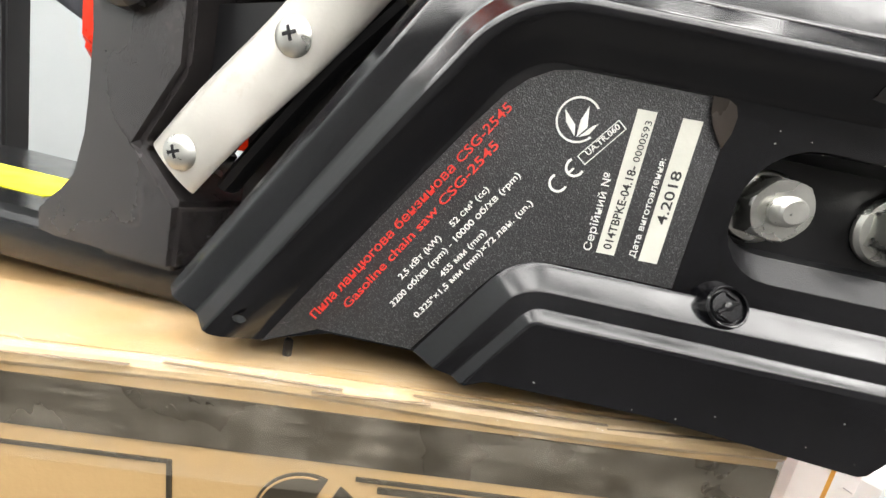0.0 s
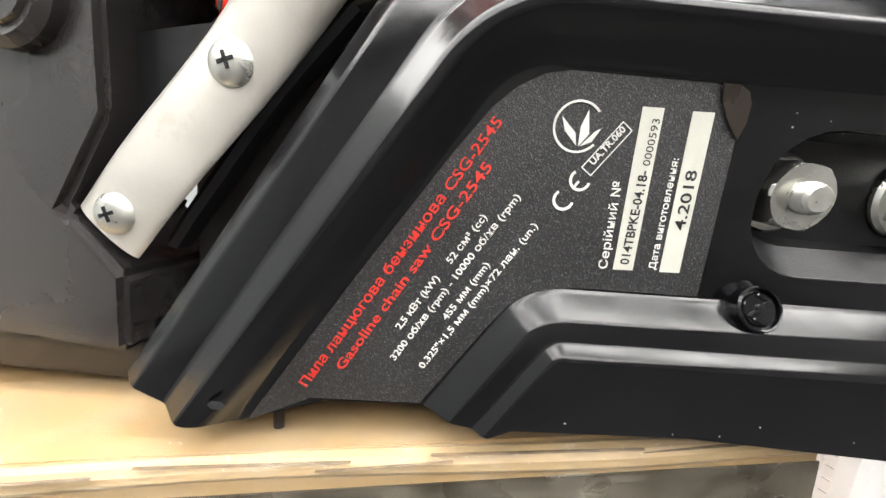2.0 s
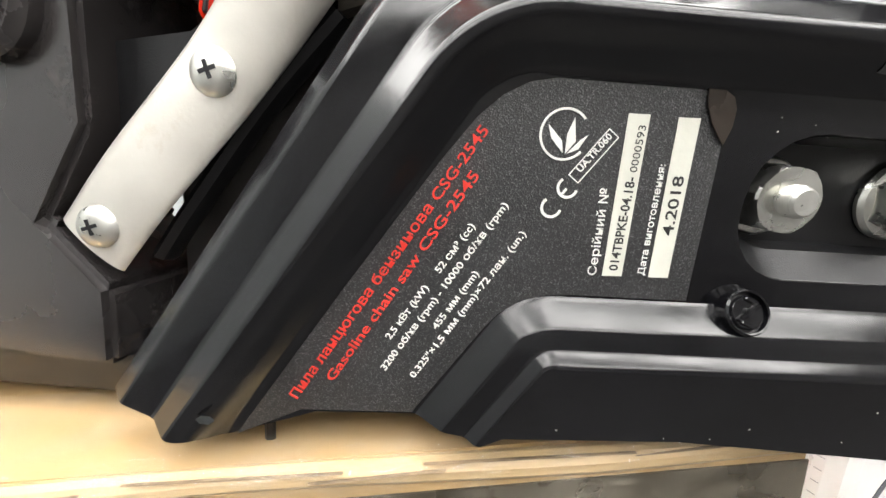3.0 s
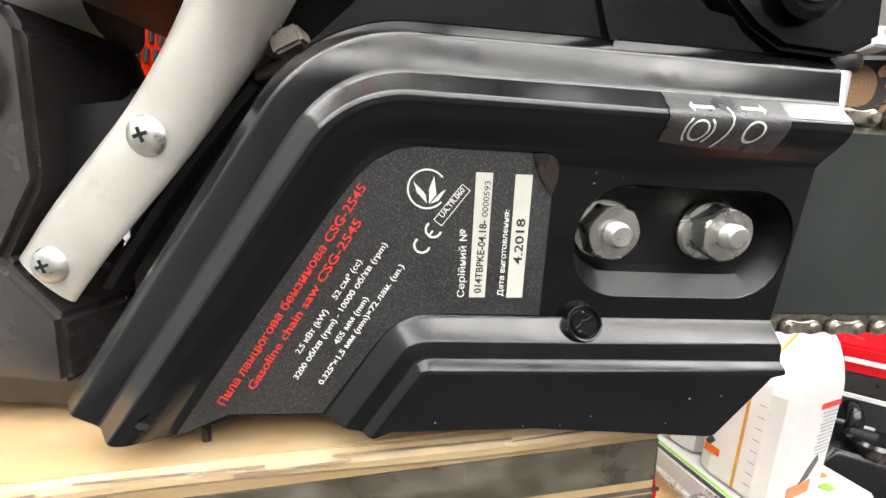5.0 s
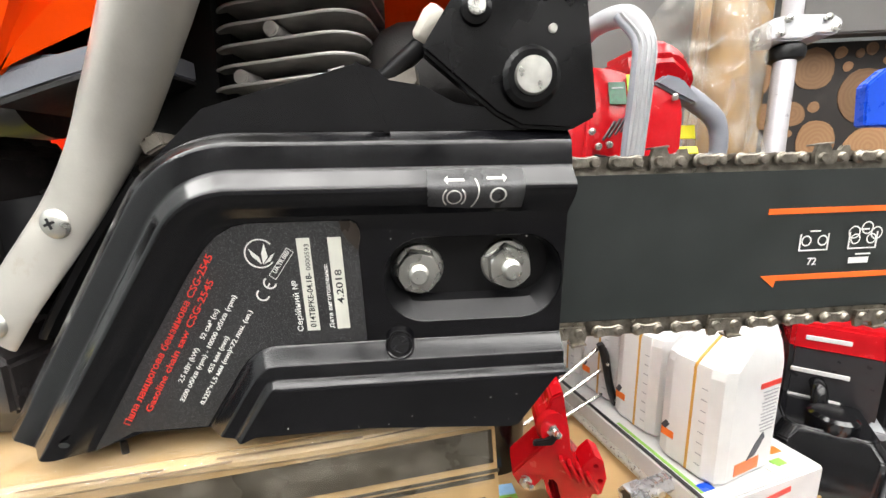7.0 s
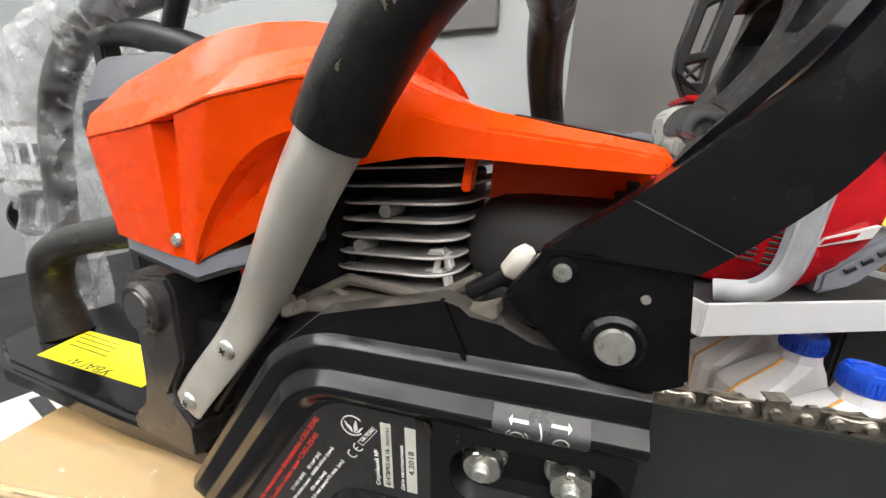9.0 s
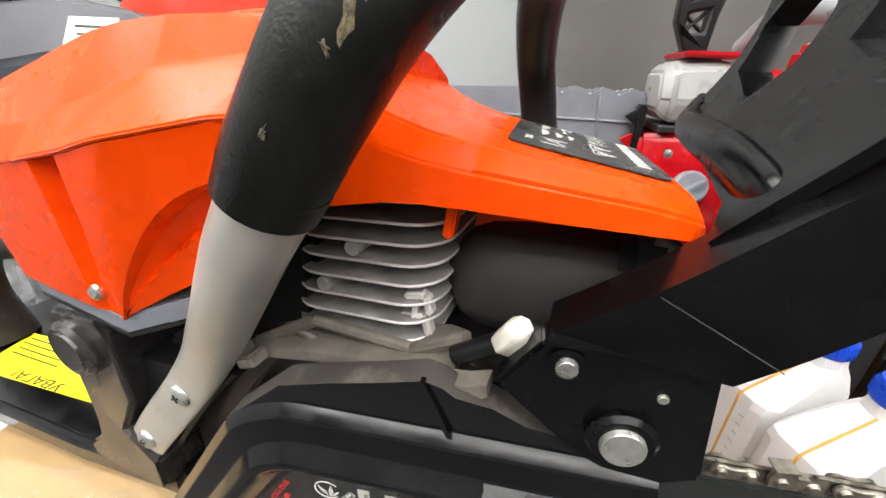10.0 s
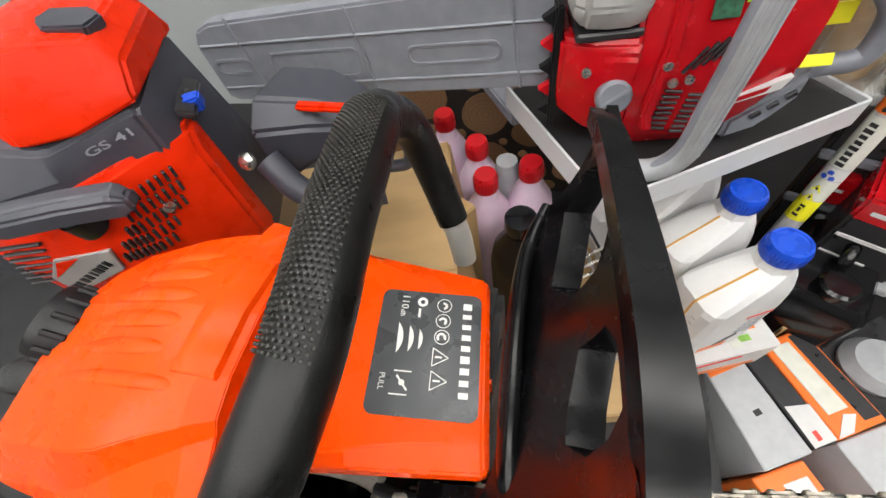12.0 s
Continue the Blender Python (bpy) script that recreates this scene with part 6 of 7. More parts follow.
def front_piece(name, bm, material, label=""):
    part(name, bm, material, saw2, label).matrix_local = SAW2.inverted()


front_piece("hand_guard", faceted([(-0.198, [(0.245, 0.10), (0.245, 0.165), (0.27, 0.185), (0.33, 0.18), (0.33, 0.1)]), (-0.15, [(0.26, 0.125), (0.26, 0.16), (0.28, 0.175), (0.34, 0.17), (0.34, 0.12)]),
                                   (-0.115, [(0.275, 0.135), (0.275, 0.150), (0.285, 0.160), (0.33, 0.158), (0.33, 0.135)]), (-0.09, [(0.285, 0.12), (0.285, 0.13), (0.292, 0.138), (0.32, 0.135), (0.32, 0.12)])], 0.004), SLATE, "slate grey hand guard")
front_piece("guard_hook", tube([(-0.105, 0.305, 0.14), (-0.085, 0.305, 0.13), (-0.078, 0.305, 0.105), (-0.085, 0.305, 0.08), (-0.12, 0.305, 0.072)], 0.007, 12), SLATE)
front_piece("guard_tongue", block((0.06, 0.01, 0.006), (-0.125, 0.27, 0.175), 0.002, 2, turn=pose(0, 0, 0, 0, 3, 0)), ORANGE_RED)
front_piece("handle_tube", tube([(-0.185, 0.235, 0.145), (-0.16, 0.225, 0.118), (-0.13, 0.23, 0.10), (-0.09, 0.25, 0.095)], 0.013, 16), SLATE)
front_piece("bolt", lathe([(0.0075, 0), (0.008, 0.004), (0.005, 0.008), (0.0004, 0.009)], 16, Matrix.Translation((-0.195, 0.226, 0.152)) @ pose(0, 0, 0, 60, 0, 0)), ZINC)

# a handle wrapped in clear film and a white bar, farther along the shelf
wrapped = thing("wrapped_handle", (0, 0, 0), "dark saw handle wrapped in crumpled clear film", "handle")
hp = [(-1.11, 0.33, -0.3), (-1.10, 0.32, -0.095), (-1.06, 0.315, 0.075), (-1.02, 0.315, 0.2), (-0.946, 0.315, 0.295), (-0.832, 0.315, 0.355), (-0.685, 0.315, 0.39), (-0.45, 0.4, 0.45)]
part("tube", tube(hp, 0.027, 14), HANDLE_GREY, wrapped)
film_bm = tube(hp, [0.05, 0.06, 0.072, 0.075, 0.07, 0.06, 0.048, 0.034], 60, steps=26)
for v in film_bm.verts:
    q = Vector((v.co.x * 40, v.co.y * 40, v.co.z * 13))
    v.co += Vector((noise.noise(q), noise.noise(q + Vector((7, 0, 0))), noise.noise(q + Vector((0, 9, 0))) * 0.4)) * 0.022 + Vector((noise.noise(q * 3.1), noise.noise(q * 3.1 + Vector((5, 0, 0))), 0)) * 0.009
part("film", film_bm, BAG, wrapped, "crumpled clear film", 80)
white_bar = thing("guide_bar", pose(-1.36, 0.32, 0.12, 0, 0, 12), "white guide bar with a dark chain and plain dark lettering bars", "guide bar")
part("blade", block((0.4, 0.006, 0.125), (0, 0, 0), 0.002), WHITE_PAINT, white_bar)
for z in (-0.068, 0.068):
    for i in range(13):
        part("chain_link", block((0.02, 0.01, 0.012), (-0.18 + 0.03 * i, 0, z), 0.003, 2), STEEL, white_bar)
for x in (0.06, 0.105, 0.15):
    part("letter_bar", block((0.03, 0.002, 0.05), (x, -0.004, 0), 0.001, 1), BOX_BLACK, white_bar)
dark_handle = thing("saw_handle", (0, 0, 0), "black plastic rear handle of a stored saw", "handle")
part("bar", tube([(-0.80, 0.3, 0.33), (-0.70, 0.3, 0.33), (-0.64, 0.3, 0.32), (-0.53, 0.3, 0.292), (-0.49, 0.3, 0.26)], [0.012, 0.02, 0.024, 0.022, 0.018], 14), BLACK_MATT, dark_handle)
part("loop", tube([(-0.60, 0.3, 0.325), (-0.585, 0.3, 0.35), (-0.56, 0.3, 0.39)], 0.014, 12), BLACK_MATT, dark_handle)
part("post", block((0.03, 0.03, 0.63), (-0.79, 0.31, 0.015), 0.004), SHELF_DARK, dark_handle)
low_box = thing("carton", pose(-0.47, 0.005, -0.2, 0, 0, -8), "white carton with a dark printed strip, under the foot plate", "carton")
part("body", block((0.13, 0.12, 0.2), (0, 0, 0), 0.003), BOX_WHITE, low_box)
part("printed_strip", block((0.07, 0.012, 0.001), (-0.01, 0.03, 0.1004)), BOX_BLACK, low_box)
vent = thing("blower_nozzle", pose(-1.22, 0.33, -0.02, 70, 0, 40), "black ribbed round vent", "vent")
part("rim", lathe([(0.05, 0), (0.055, 0.02), (0.045, 0.03), (0.04, 0.02), (0.038, 0.0)], 28), BLACK_MATT, vent)
for i in range(6):
    part("slat", block((0.004, 0.075 - 0.006 * abs(i - 2.5) * 2, 0.006), (-0.03 + 0.012 * i, 0, 0.018), 0.001, 1), BLACK_MATT, vent)
# ---- white tray with the red saw ----
TRAY = Matrix.Translation((0.1227, 0.2915, 0.02)) @ pose(0, 0, 0, 0, 0, 31.5)
tray = thing("tray", TRAY, "white metal shelf tray with a dark ribbed mat", "tray")
TW, TD = 0.315, 0.235
part("front_lip", block((TW, 0.003, 0.034), (TW / 2, 0, 0.013), 0.001), WHITE_PAINT, tray)
part("side_lip", block((0.003, TD, 0.034), (TW, TD / 2, 0.013), 0.001), WHITE_PAINT, tray)
part("side_lip", block((0.003, TD, 0.034), (0, TD / 2, 0.013), 0.001), WHITE_PAINT, tray)
part("deck", block((TW, TD, 0.003), (TW / 2, TD / 2, -0.002), 0.0008), WHITE_PAINT, tray)
part("mat", block((TW - 0.008, TD - 0.008, 0.022), (TW / 2, TD / 2, 0.012), 0.002), SHELF_DARK, tray)
part("arm", block((0.03, 0.4, 0.02), (0.012, 0.41, -0.013), 0.003), GREY_PLASTIC, tray)
part("arm", block((0.03, 0.4, 0.02), (TW - 0.03, 0.41, -0.013), 0.003), GREY_PLASTIC, tray)

YELLOW_GREEN = surface("yellow_green_label", (0.35, 0.75, 0.02), 0.4, vary=0.1, bump=0)
GREEN_DARK = surface("dark_green_label", (0.03, 0.11, 0.06), 0.4, vary=0.4, scale=200, bump=0)
GREY_LINE = [(0.136, 0.336, 0.0505), (0.168, 0.331, 0.058), (0.187, 0.33, 0.085), (0.192, 0.33, 0.145), (0.195, 0.33, 0.2), (0.196, 0.335, 0.237), (0.181, 0.352, 0.268), (0.155, 0.39, 0.269), (0.142, 0.43, 0.245)]
RED_SAW = pose(0.154, 0.367, 0, 0, 0, 8)
saw3 = thing("chainsaw", RED_SAW, "bright red chainsaw with a light grey handle on a tray", "chainsaw")


def red_part(name, rows, bevel, material, label=""):
    return part(name, faceted(rows, bevel), material, saw3, label)


red_body = red_part("body", [(-0.025, [(0.02, 0.05), (0.006, 0.085), (0.006, 0.16), (0.03, 0.215), (0.11, 0.22), (0.13, 0.05)]),
                  (0.0, [(0.02, 0.0437), (0.0, 0.075), (0.0, 0.16), (0.02, 0.228), (0.12, 0.232), (0.13, 0.0437)]),
                  (0.03, [(0.02, 0.0437), (-0.002, 0.072), (-0.003, 0.155), (0.018, 0.225), (0.12, 0.23), (0.13, 0.0437)]),
                  (0.06, [(0.02, 0.0437), (0.0, 0.078), (0.0, 0.15), (0.02, 0.218), (0.12, 0.222), (0.13, 0.0437)]),
                  (0.10, [(0.025, 0.06), (0.005, 0.10), (0.005, 0.15), (0.02, 0.213), (0.11, 0.22), (0.12, 0.06)]),
                  (0.123, [(0.03, 0.09), (0.012, 0.125), (0.012, 0.168), (0.025, 0.216), (0.10, 0.222), (0.11, 0.09)])], 0.004, RED, "glossy red engine housing")
red_part("front_block", [(-0.087, [(0.035, 0.09), (0.028, 0.15), (0.034, 0.162), (0.11, 0.165), (0.11, 0.08)]), (-0.06, [(0.015, 0.075), (0.008, 0.155), (0.014, 0.166), (0.11, 0.168), (0.12, 0.07)]), (-0.02, [(0.006, 0.06), (0.0, 0.155), (0.008, 0.166), (0.11, 0.168), (0.12, 0.05)])], 0.004, RED, "red front casing with a tank cap")
part("raised_rib", soften(rings([[(x - 0.007, y, z), (x - 0.004, y - 0.006, z), (x + 0.004, y - 0.006, z), (x + 0.007, y, z)] for x, y, z in ((0.004, 0.02, 0.222), (0.0, 0.0, 0.16), (-0.004, 0.0, 0.10), (0.0, 0.0, 0.08))]), 0.0015, 2), RED, red_body)
for i in range(8):
    part("cooling_slot", block((0.016, 0.004, 0.0028), (0.014 - 0.0006 * i, -0.0016, 0.121 - 0.0058 * i), 0.0008, 1, turn=pose(0, 0, 0, 0, 8, 0)), BOX_BLACK, red_body)
    part("cooling_slot", block((0.013, 0.004, 0.0028), (0.034 - 0.0006 * i, -0.0025, 0.116 - 0.0058 * i), 0.0008, 1, turn=pose(0, 0, 0, 0, 8, 0)), BOX_BLACK, red_body)
for i in range(5):
    part("cooling_slot", block((0.003, 0.004, 0.026), (0.022 + 0.007 * i, -0.002, 0.150 + 0.003 * i), 0.0008, 1, turn=pose(0, 0, 0, 0, 32, 0)), BOX_BLACK, red_body)
part("casting_gap", block((0.062, 0.09, 0.008), (-0.046, 0.058, 0.170), 0.002, 1), BOX_BLACK, saw3)
part("muffler_cover", soften(rings([[(x, 0.012 + e, 0.1755 + e), (x, 0.004 + e, 0.196), (x, 0.010 + e, 0.226 - e), (x, 0.03, 0.234 - e), (x, 0.08, 0.234 - e), (x, 0.09 - e, 0.1755 + e)] for x, e in ((-0.083, 0.012), (-0.072, 0.002), (-0.05, 0.0), (-0.03, 0.0), (-0.02, 0.004))]), 0.003, 2, 20), VISOR, saw3, "pale grey moulded muffler cover")
part("cover_top", soften(rings([[(x, 0.014, 0.2345), (x, 0.014, 0.240), (x, 0.085, 0.240), (x, 0.085, 0.2345)] for x in (-0.07, -0.02)]), 0.002, 2), RED, saw3)
for i in range(5):
    part("spike", plate([(-0.088, 0.07 + 0.024 * i), (-0.104, 0.082 + 0.024 * i), (-0.088, 0.092 + 0.024 * i)], 0.042, 0.05), RED if i in (1, 3) else BLACK_MATT, saw3)
part("spike_plate", block((0.008, 0.05, 0.125), (-0.089, 0.06, 0.128), 0.002), BLACK_MATT, saw3)
part("hand_guard", plate([(-0.066, 0.2395), (-0.079, 0.265), (-0.080, 0.285), (-0.070, 0.335), (-0.040, 0.37), (-0.018, 0.37), (-0.034, 0.32), (-0.044, 0.27), (-0.046, 0.2395)], 0.035, 0.05,
                               [[(-0.068, 0.282), (-0.060, 0.325), (-0.046, 0.333), (-0.056, 0.285)], [(-0.070, 0.256), (-0.070, 0.272), (-0.052, 0.276), (-0.053, 0.256)]], 0.002, 1), BLACK_MATT, saw3, "black webbed hand guard")
part("guard_strut", rod((-0.069, 0.042, 0.258), (-0.054, 0.042, 0.273), 0.002, 0.002, 8), BLACK_MATT, saw3)
part("guard_strut", rod((-0.069, 0.042, 0.270), (-0.054, 0.042, 0.258), 0.002, 0.002, 8), BLACK_MATT, saw3)
part("tank_cap", lathe([(0.019, -0.004), (0.019, 0.004), (0.016, 0.007), (0.0004, 0.007)], 26, Matrix.Translation((-0.037, 0.004, 0.117)) @ pose(0, 0, 0, 78, 0, 0) @ Matrix.Scale(0.88, 4)), GREY_PLASTIC, saw3, "grey round tank cap")
part("cap_bar", block((0.026, 0.004, 0.005), (-0.037, -0.0035, 0.1185), 0.0012, 2, turn=pose(0, 0, 0, -12, -35, 0)), GREY_PLASTIC, saw3)
for x, z in ((0.0, 0.149), (0.022, 0.134), (-0.068, 0.150), (0.009, 0.132), (0.108, 0.19)):
    part("screw", lathe([(0.0042, 0), (0.0042, 0.003), (0.0004, 0.004)], 14, Matrix.Translation((x, -0.004 if x < 0.05 else 0.012, z)) @ pose(0, 0, 0, 90, 0, 0)), ZINC, saw3)
part("label", block((0.021, 0.0016, 0.028), (0.034, 0.0065, 0.194), 0.0004, 1, turn=pose(0, 0, 0, -17, 0, 0)), GREEN_DARK, saw3, "dark green printed label")
part("label", block((0.008, 0.0016, 0.028), (0.051, 0.0095, 0.203), 0.0004, 1, turn=pose(0, 0, 0, -17, 0, 0)), YELLOW_GREEN, saw3, "bright yellow-green label")
part("label_bar", block((0.014, 0.0016, 0.002), (0.034, 0.0075, 0.2), 0.0002, 1, turn=pose(0, 0, 0, -17, 0, 0)), LIGHT_GREY, saw3)
part("badge", plate([(0.066, 0.098), (0.071, 0.108), (0.112, 0.124), (0.108, 0.112)], 0.000, 0.006), BOX_WHITE, saw3, "white slanted maker's badge")
part("badge_bar", plate([(0.069, 0.1005), (0.072, 0.1065), (0.098, 0.1165), (0.095, 0.1105)], -0.0006, 0.005), RED, saw3)
grey_handle = part("front_handle", tube(GREY_LINE, 0.0118, 20), LIGHT_GREY, saw3, "light grey ribbed front handle")
grey_handle.matrix_local = RED_SAW.inverted()
part("handle_side", tube([(x - 0.0085, y - 0.002, z) for x, y, z in GREY_LINE[1:7]], 0.0052, 12), GREY_PLASTIC, grey_handle)
for off in (-0.007, -0.0023, 0.0023, 0.007):
    ridge = part("handle_ridge", tube([(x + off, y - 0.0122 + abs(off) * 0.28, z) for x, y, z in GREY_LINE[2:7]], 0.0012, 8), LIGHT_GREY, grey_handle)
part("rear_handle", tube([(0.10, 0.04, 0.215), (0.135, 0.035, 0.198), (0.172, 0.03, 0.170), (0.184, 0.03, 0.145), (0.182, 0.03, 0.117), (0.155, 0.03, 0.112), (0.126, 0.03, 0.108), (0.105, 0.026, 0.085)], [0.01, 0.013, 0.012, 0.011, 0.011, 0.010, 0.012, 0.011], 16, [(1, 0.8)] * 8), GREY_PLASTIC, saw3, "grey rear handle loop")
part("filter_dome", faceted([(0.055, [(0.03, 0.19), (0.016, 0.225), (0.024, 0.245), (0.10, 0.25), (0.11, 0.19)]), (0.080, [(0.025, 0.19), (0.010, 0.235), (0.022, 0.259), (0.10, 0.262), (0.11, 0.19)]), (0.105, [(0.025, 0.19), (0.010, 0.236), (0.022, 0.257), (0.10, 0.26), (0.11, 0.19)]), (0.128, [(0.028, 0.18), (0.014, 0.222), (0.024, 0.240), (0.095, 0.242), (0.105, 0.18)]), (0.142, [(0.034, 0.18), (0.022, 0.202), (0.030, 0.215), (0.09, 0.216), (0.10, 0.18)])], 0.006, 6), RED, saw3, "glossy red domed filter cover")
part("throttle_lock", soften(plate([(0.081, 0.207), (0.097, 0.217), (0.118, 0.212), (0.143, 0.188), (0.136, 0.181), (0.112, 0.192)], 0.012, 0.045), 0.003, 2), GREY_PLASTIC, saw3)
part("trigger", soften(plate([(0.088, 0.170), (0.098, 0.178), (0.118, 0.186), (0.122, 0.178), (0.094, 0.165)], 0.022, 0.036), 0.002, 2), GREY_PLASTIC, saw3)
part("foot", faceted([(0.085, [(0.012, 0.045), (0.012, 0.07), (0.1, 0.07), (0.1, 0.045)]), (0.115, [(0.01, 0.06), (0.01, 0.098), (0.1, 0.1), (0.1, 0.06)]), (0.14, [(0.014, 0.09), (0.014, 0.118), (0.08, 0.12), (0.08, 0.09)])], 0.004), GREY_PLASTIC, saw3)
for i in range(3):
    part("foot_slot", block((0.010, 0.004, 0.006), (0.106 + 0.011 * i, 0.0105, 0.077 + 0.010 * i), 0.001, 1, turn=pose(0, 0, 0, 0, -40, 0)), BOX_BLACK, saw3)
part("warning_label", block((0.026, 0.002, 0.018), (0.149, 0.045, 0.152), 0.0005, 1, turn=pose(0, 0, 0, -12, 0, 0)), YELLOW, saw3, "yellow warning label")
part("warning_label", block((0.026, 0.002, 0.010), (0.134, 0.016, 0.127), 0.0005, 1, turn=pose(0, 0, 0, -30, 0, 0)), YELLOW, saw3)

# ---- white jugs on a carton ----
def jug():
    """An oblong jug: the neck stands near one end, a long shoulder slopes to the other."""
    ob = thing("oil_jug", (0, 0, 0), "white plastic oil jug with blue screw cap and amber strip", "jug", "white oil jugs")
    rows = [(-0.050, 0.050, 0.068, 0.014, 0.0), (-0.0528, 0.0528, 0.072, 0.016, 0.004), (-0.0528, 0.0528, 0.072, 0.016, 0.118), (-0.050, 0.0528, 0.070, 0.016, 0.127), (-0.030, 0.0525, 0.064, 0.016, 0.142),
            (-0.006, 0.0522, 0.054, 0.018, 0.158), (0.007, 0.0515, 0.044, 0.0205, 0.168), (0.011, 0.049, 0.038, 0.0188, 0.186)]
    body = part("body", rings([[(x, y, h) for x, y in round_box(x0, -d / 2, x1, d / 2, r, 2)] for x0, x1, d, r, h in rows]), WHITE_JUG, ob, angle=18)
    part("level_strip", block((0.0007, 0.0028, 0.116), (-0.0529, -0.004, 0.060)), AMBER, body, "amber strip along the level window")
    part("level_strip", tube([(-0.0530, -0.004, 0.116), (-0.0512, -0.004, 0.1272), (-0.0308, -0.004, 0.1427), (-0.0066, -0.004, 0.1587), (0.0066, -0.004, 0.1687)], 0.0014, 8, steps=3), AMBER, body)
    for i in range(8):
        part("scale_mark", block((0.0007, 0.006, 0.0008), (-0.0529, -0.016, 0.016 + 0.0125 * i)), LIGHT_GREY, body)
    part("label_patch", block((0.0007, 0.015, 0.009), (-0.0529, 0.020, 0.030)), BOX_ORANGE, body)
    part("label_figure", block((0.0007, 0.006, 0.010), (-0.0529, 0.023, 0.039), turn=pose(0, 0, 0, 30, 0, 0)), SLATE, body)
    part("label_bar", block((0.034, 0.0008, 0.006), (0.020, -0.0361, 0.104)), INK_RED, body)
    for i in range(12):
        part("label_line", block((0.026 - 0.003 * (i % 3), 0.0008, 0.0011), (0.022, -0.0361, 0.096 - 0.0042 * i)), LIGHT_GREY, body)
    part("label_patch", block((0.040, 0.0008, 0.014), (-0.004, -0.0361, 0.013)), BOX_ORANGE, body)
    part("label_figure", soften(plate([(-0.006, 0.0195), (0.008, 0.023), (0.022, 0.041), (0.018, 0.048), (0.006, 0.036)], -0.0366, -0.0356), 0.0002, 1), SLATE, body)
    cap = part("cap", lathe([(0.0212, 0.180), (0.022, 0.182), (0.0218, 0.198), (0.0198, 0.2025), (0.017, 0.2025), (0.0165, 0.2015), (0.0004, 0.2015)], 36, Matrix.Translation((0.030, 0, 0))), BLUE, ob, "ribbed blue screw cap")
    for i in range(36):
        a = 2 * math.pi * i / 36
        part("cap_rib", block((0.0012, 0.0012, 0.014), (0.030 + 0.022 * math.cos(a), 0.022 * math.sin(a), 0.190)), BLUE, cap)
    return ob


AMBER = surface("amber_oil_strip", (0.62, 0.33, 0.06), 0.35, vary=0.1, bump=0)
first_jug = jug()
first_jug.matrix_basis = pose(0.2929, 0.2976, -0.2235, 0, 0, 27)
for i, turn in ((1, 26), (2, 28), (3, 26)):
    copy_thing(first_jug, pose(0.2929 - 0.0255 * i, 0.2976 + 0.0735 * i, -0.2235, 0, 0, turn))
carton = thing("carton", pose(0.2465, 0.222, -0.2255, 0, 0, 22.5), "low white printed carton under the jugs", "carton")
part("body", block((0.172, 0.31, 0.074), (0.086, 0.155, -0.0372), 0.002), BOX_WHITE, carton)
part("printed_edge", block((0.005, 0.29, 0.001), (0.004, 0.15, 0.0002)), BOX_BLACK, carton)
part("printed_edge", block((0.004, 0.12, 0.001), (0.011, 0.075, 0.0002)), GREEN, carton)
part("printed_bar", block((0.09, 0.001, 0.006), (0.075, -0.0004, -0.018), 0, 1, turn=pose(0, 0, 0, 0, -6, 0)), INK_RED, carton)
part("printed_bar", block((0.15, 0.001, 0.012), (0.084, -0.0004, -0.062)), BOX_ORANGE, carton)
for x, y, m in ((0.13, 0.02, GREEN), (0.145, 0.035, BOX_ORANGE), (0.115, 0.014, PAPER), (0.02, 0.02, BLUE)):
    part("printed_patch", block((0.016, 0.009, 0.001), (x, y, 0.0003)), m, carton)

# ---- brown carton with tools on it ----
brown = thing("carton", pose(0.135, 0.30, -0.275, 0, 0, 14), "flat brown cardboard carton", "carton")
part("body", block((0.215, 0.30, 0.05), (0, 0, 0), 0.002), CARD, brown)
part("printed_sticker", block((0.024, 0.017, 0.0006), (-0.094, -0.037, 0.0253)), GREEN, brown)
part("printed_sticker", block((0.024, 0.015, 0.0006), (-0.094, -0.021, 0.0253)), SKY_PRINT, brown)
part("printed_patch", block((0.006, 0.006, 0.0006), (-0.092, -0.036, 0.0257)), INK_RED, brown)
wrench = thing("socket_wrench", pose(0.210, 0.258, -0.2372, 0, 0, 25), "chrome tube socket wrench with a cross bar", "wrench")
part("socket", rings([[(x, r * math.cos(a), r * math.sin(a)) for a in (math.pi / 3 * k for k in range(6))] for x, r in ((-0.026, 0.0078), (-0.037, 0.0080), (-0.038, 0.0112), (-0.036, 0.0122), (-0.018, 0.0122), (-0.014, 0.0105), (0.016, 0.0100), (0.020, 0.0112), (0.036, 0.0112), (0.038, 0.0100), (0.037, 0.0076), (0.026, 0.0074))]), WRENCH_STEEL, wrench, angle=20)
part("bore", rod((-0.0362, 0, 0), (-0.027, 0, 0), 0.0076, 0.0076, 6), BOX_BLACK, wrench)
part("cross_bar", rod((0.0, -0.012, 0.0), (0.012, 0.182, -0.002), 0.0046, 0.0046, 16), DARK_ZINC, wrench)
clamp = thing("red_bracket", pose(0.1, 0.24, -0.25, 0, 0, 0), "red cast metal clamp bracket with bolts, standing on a carton", "bracket")
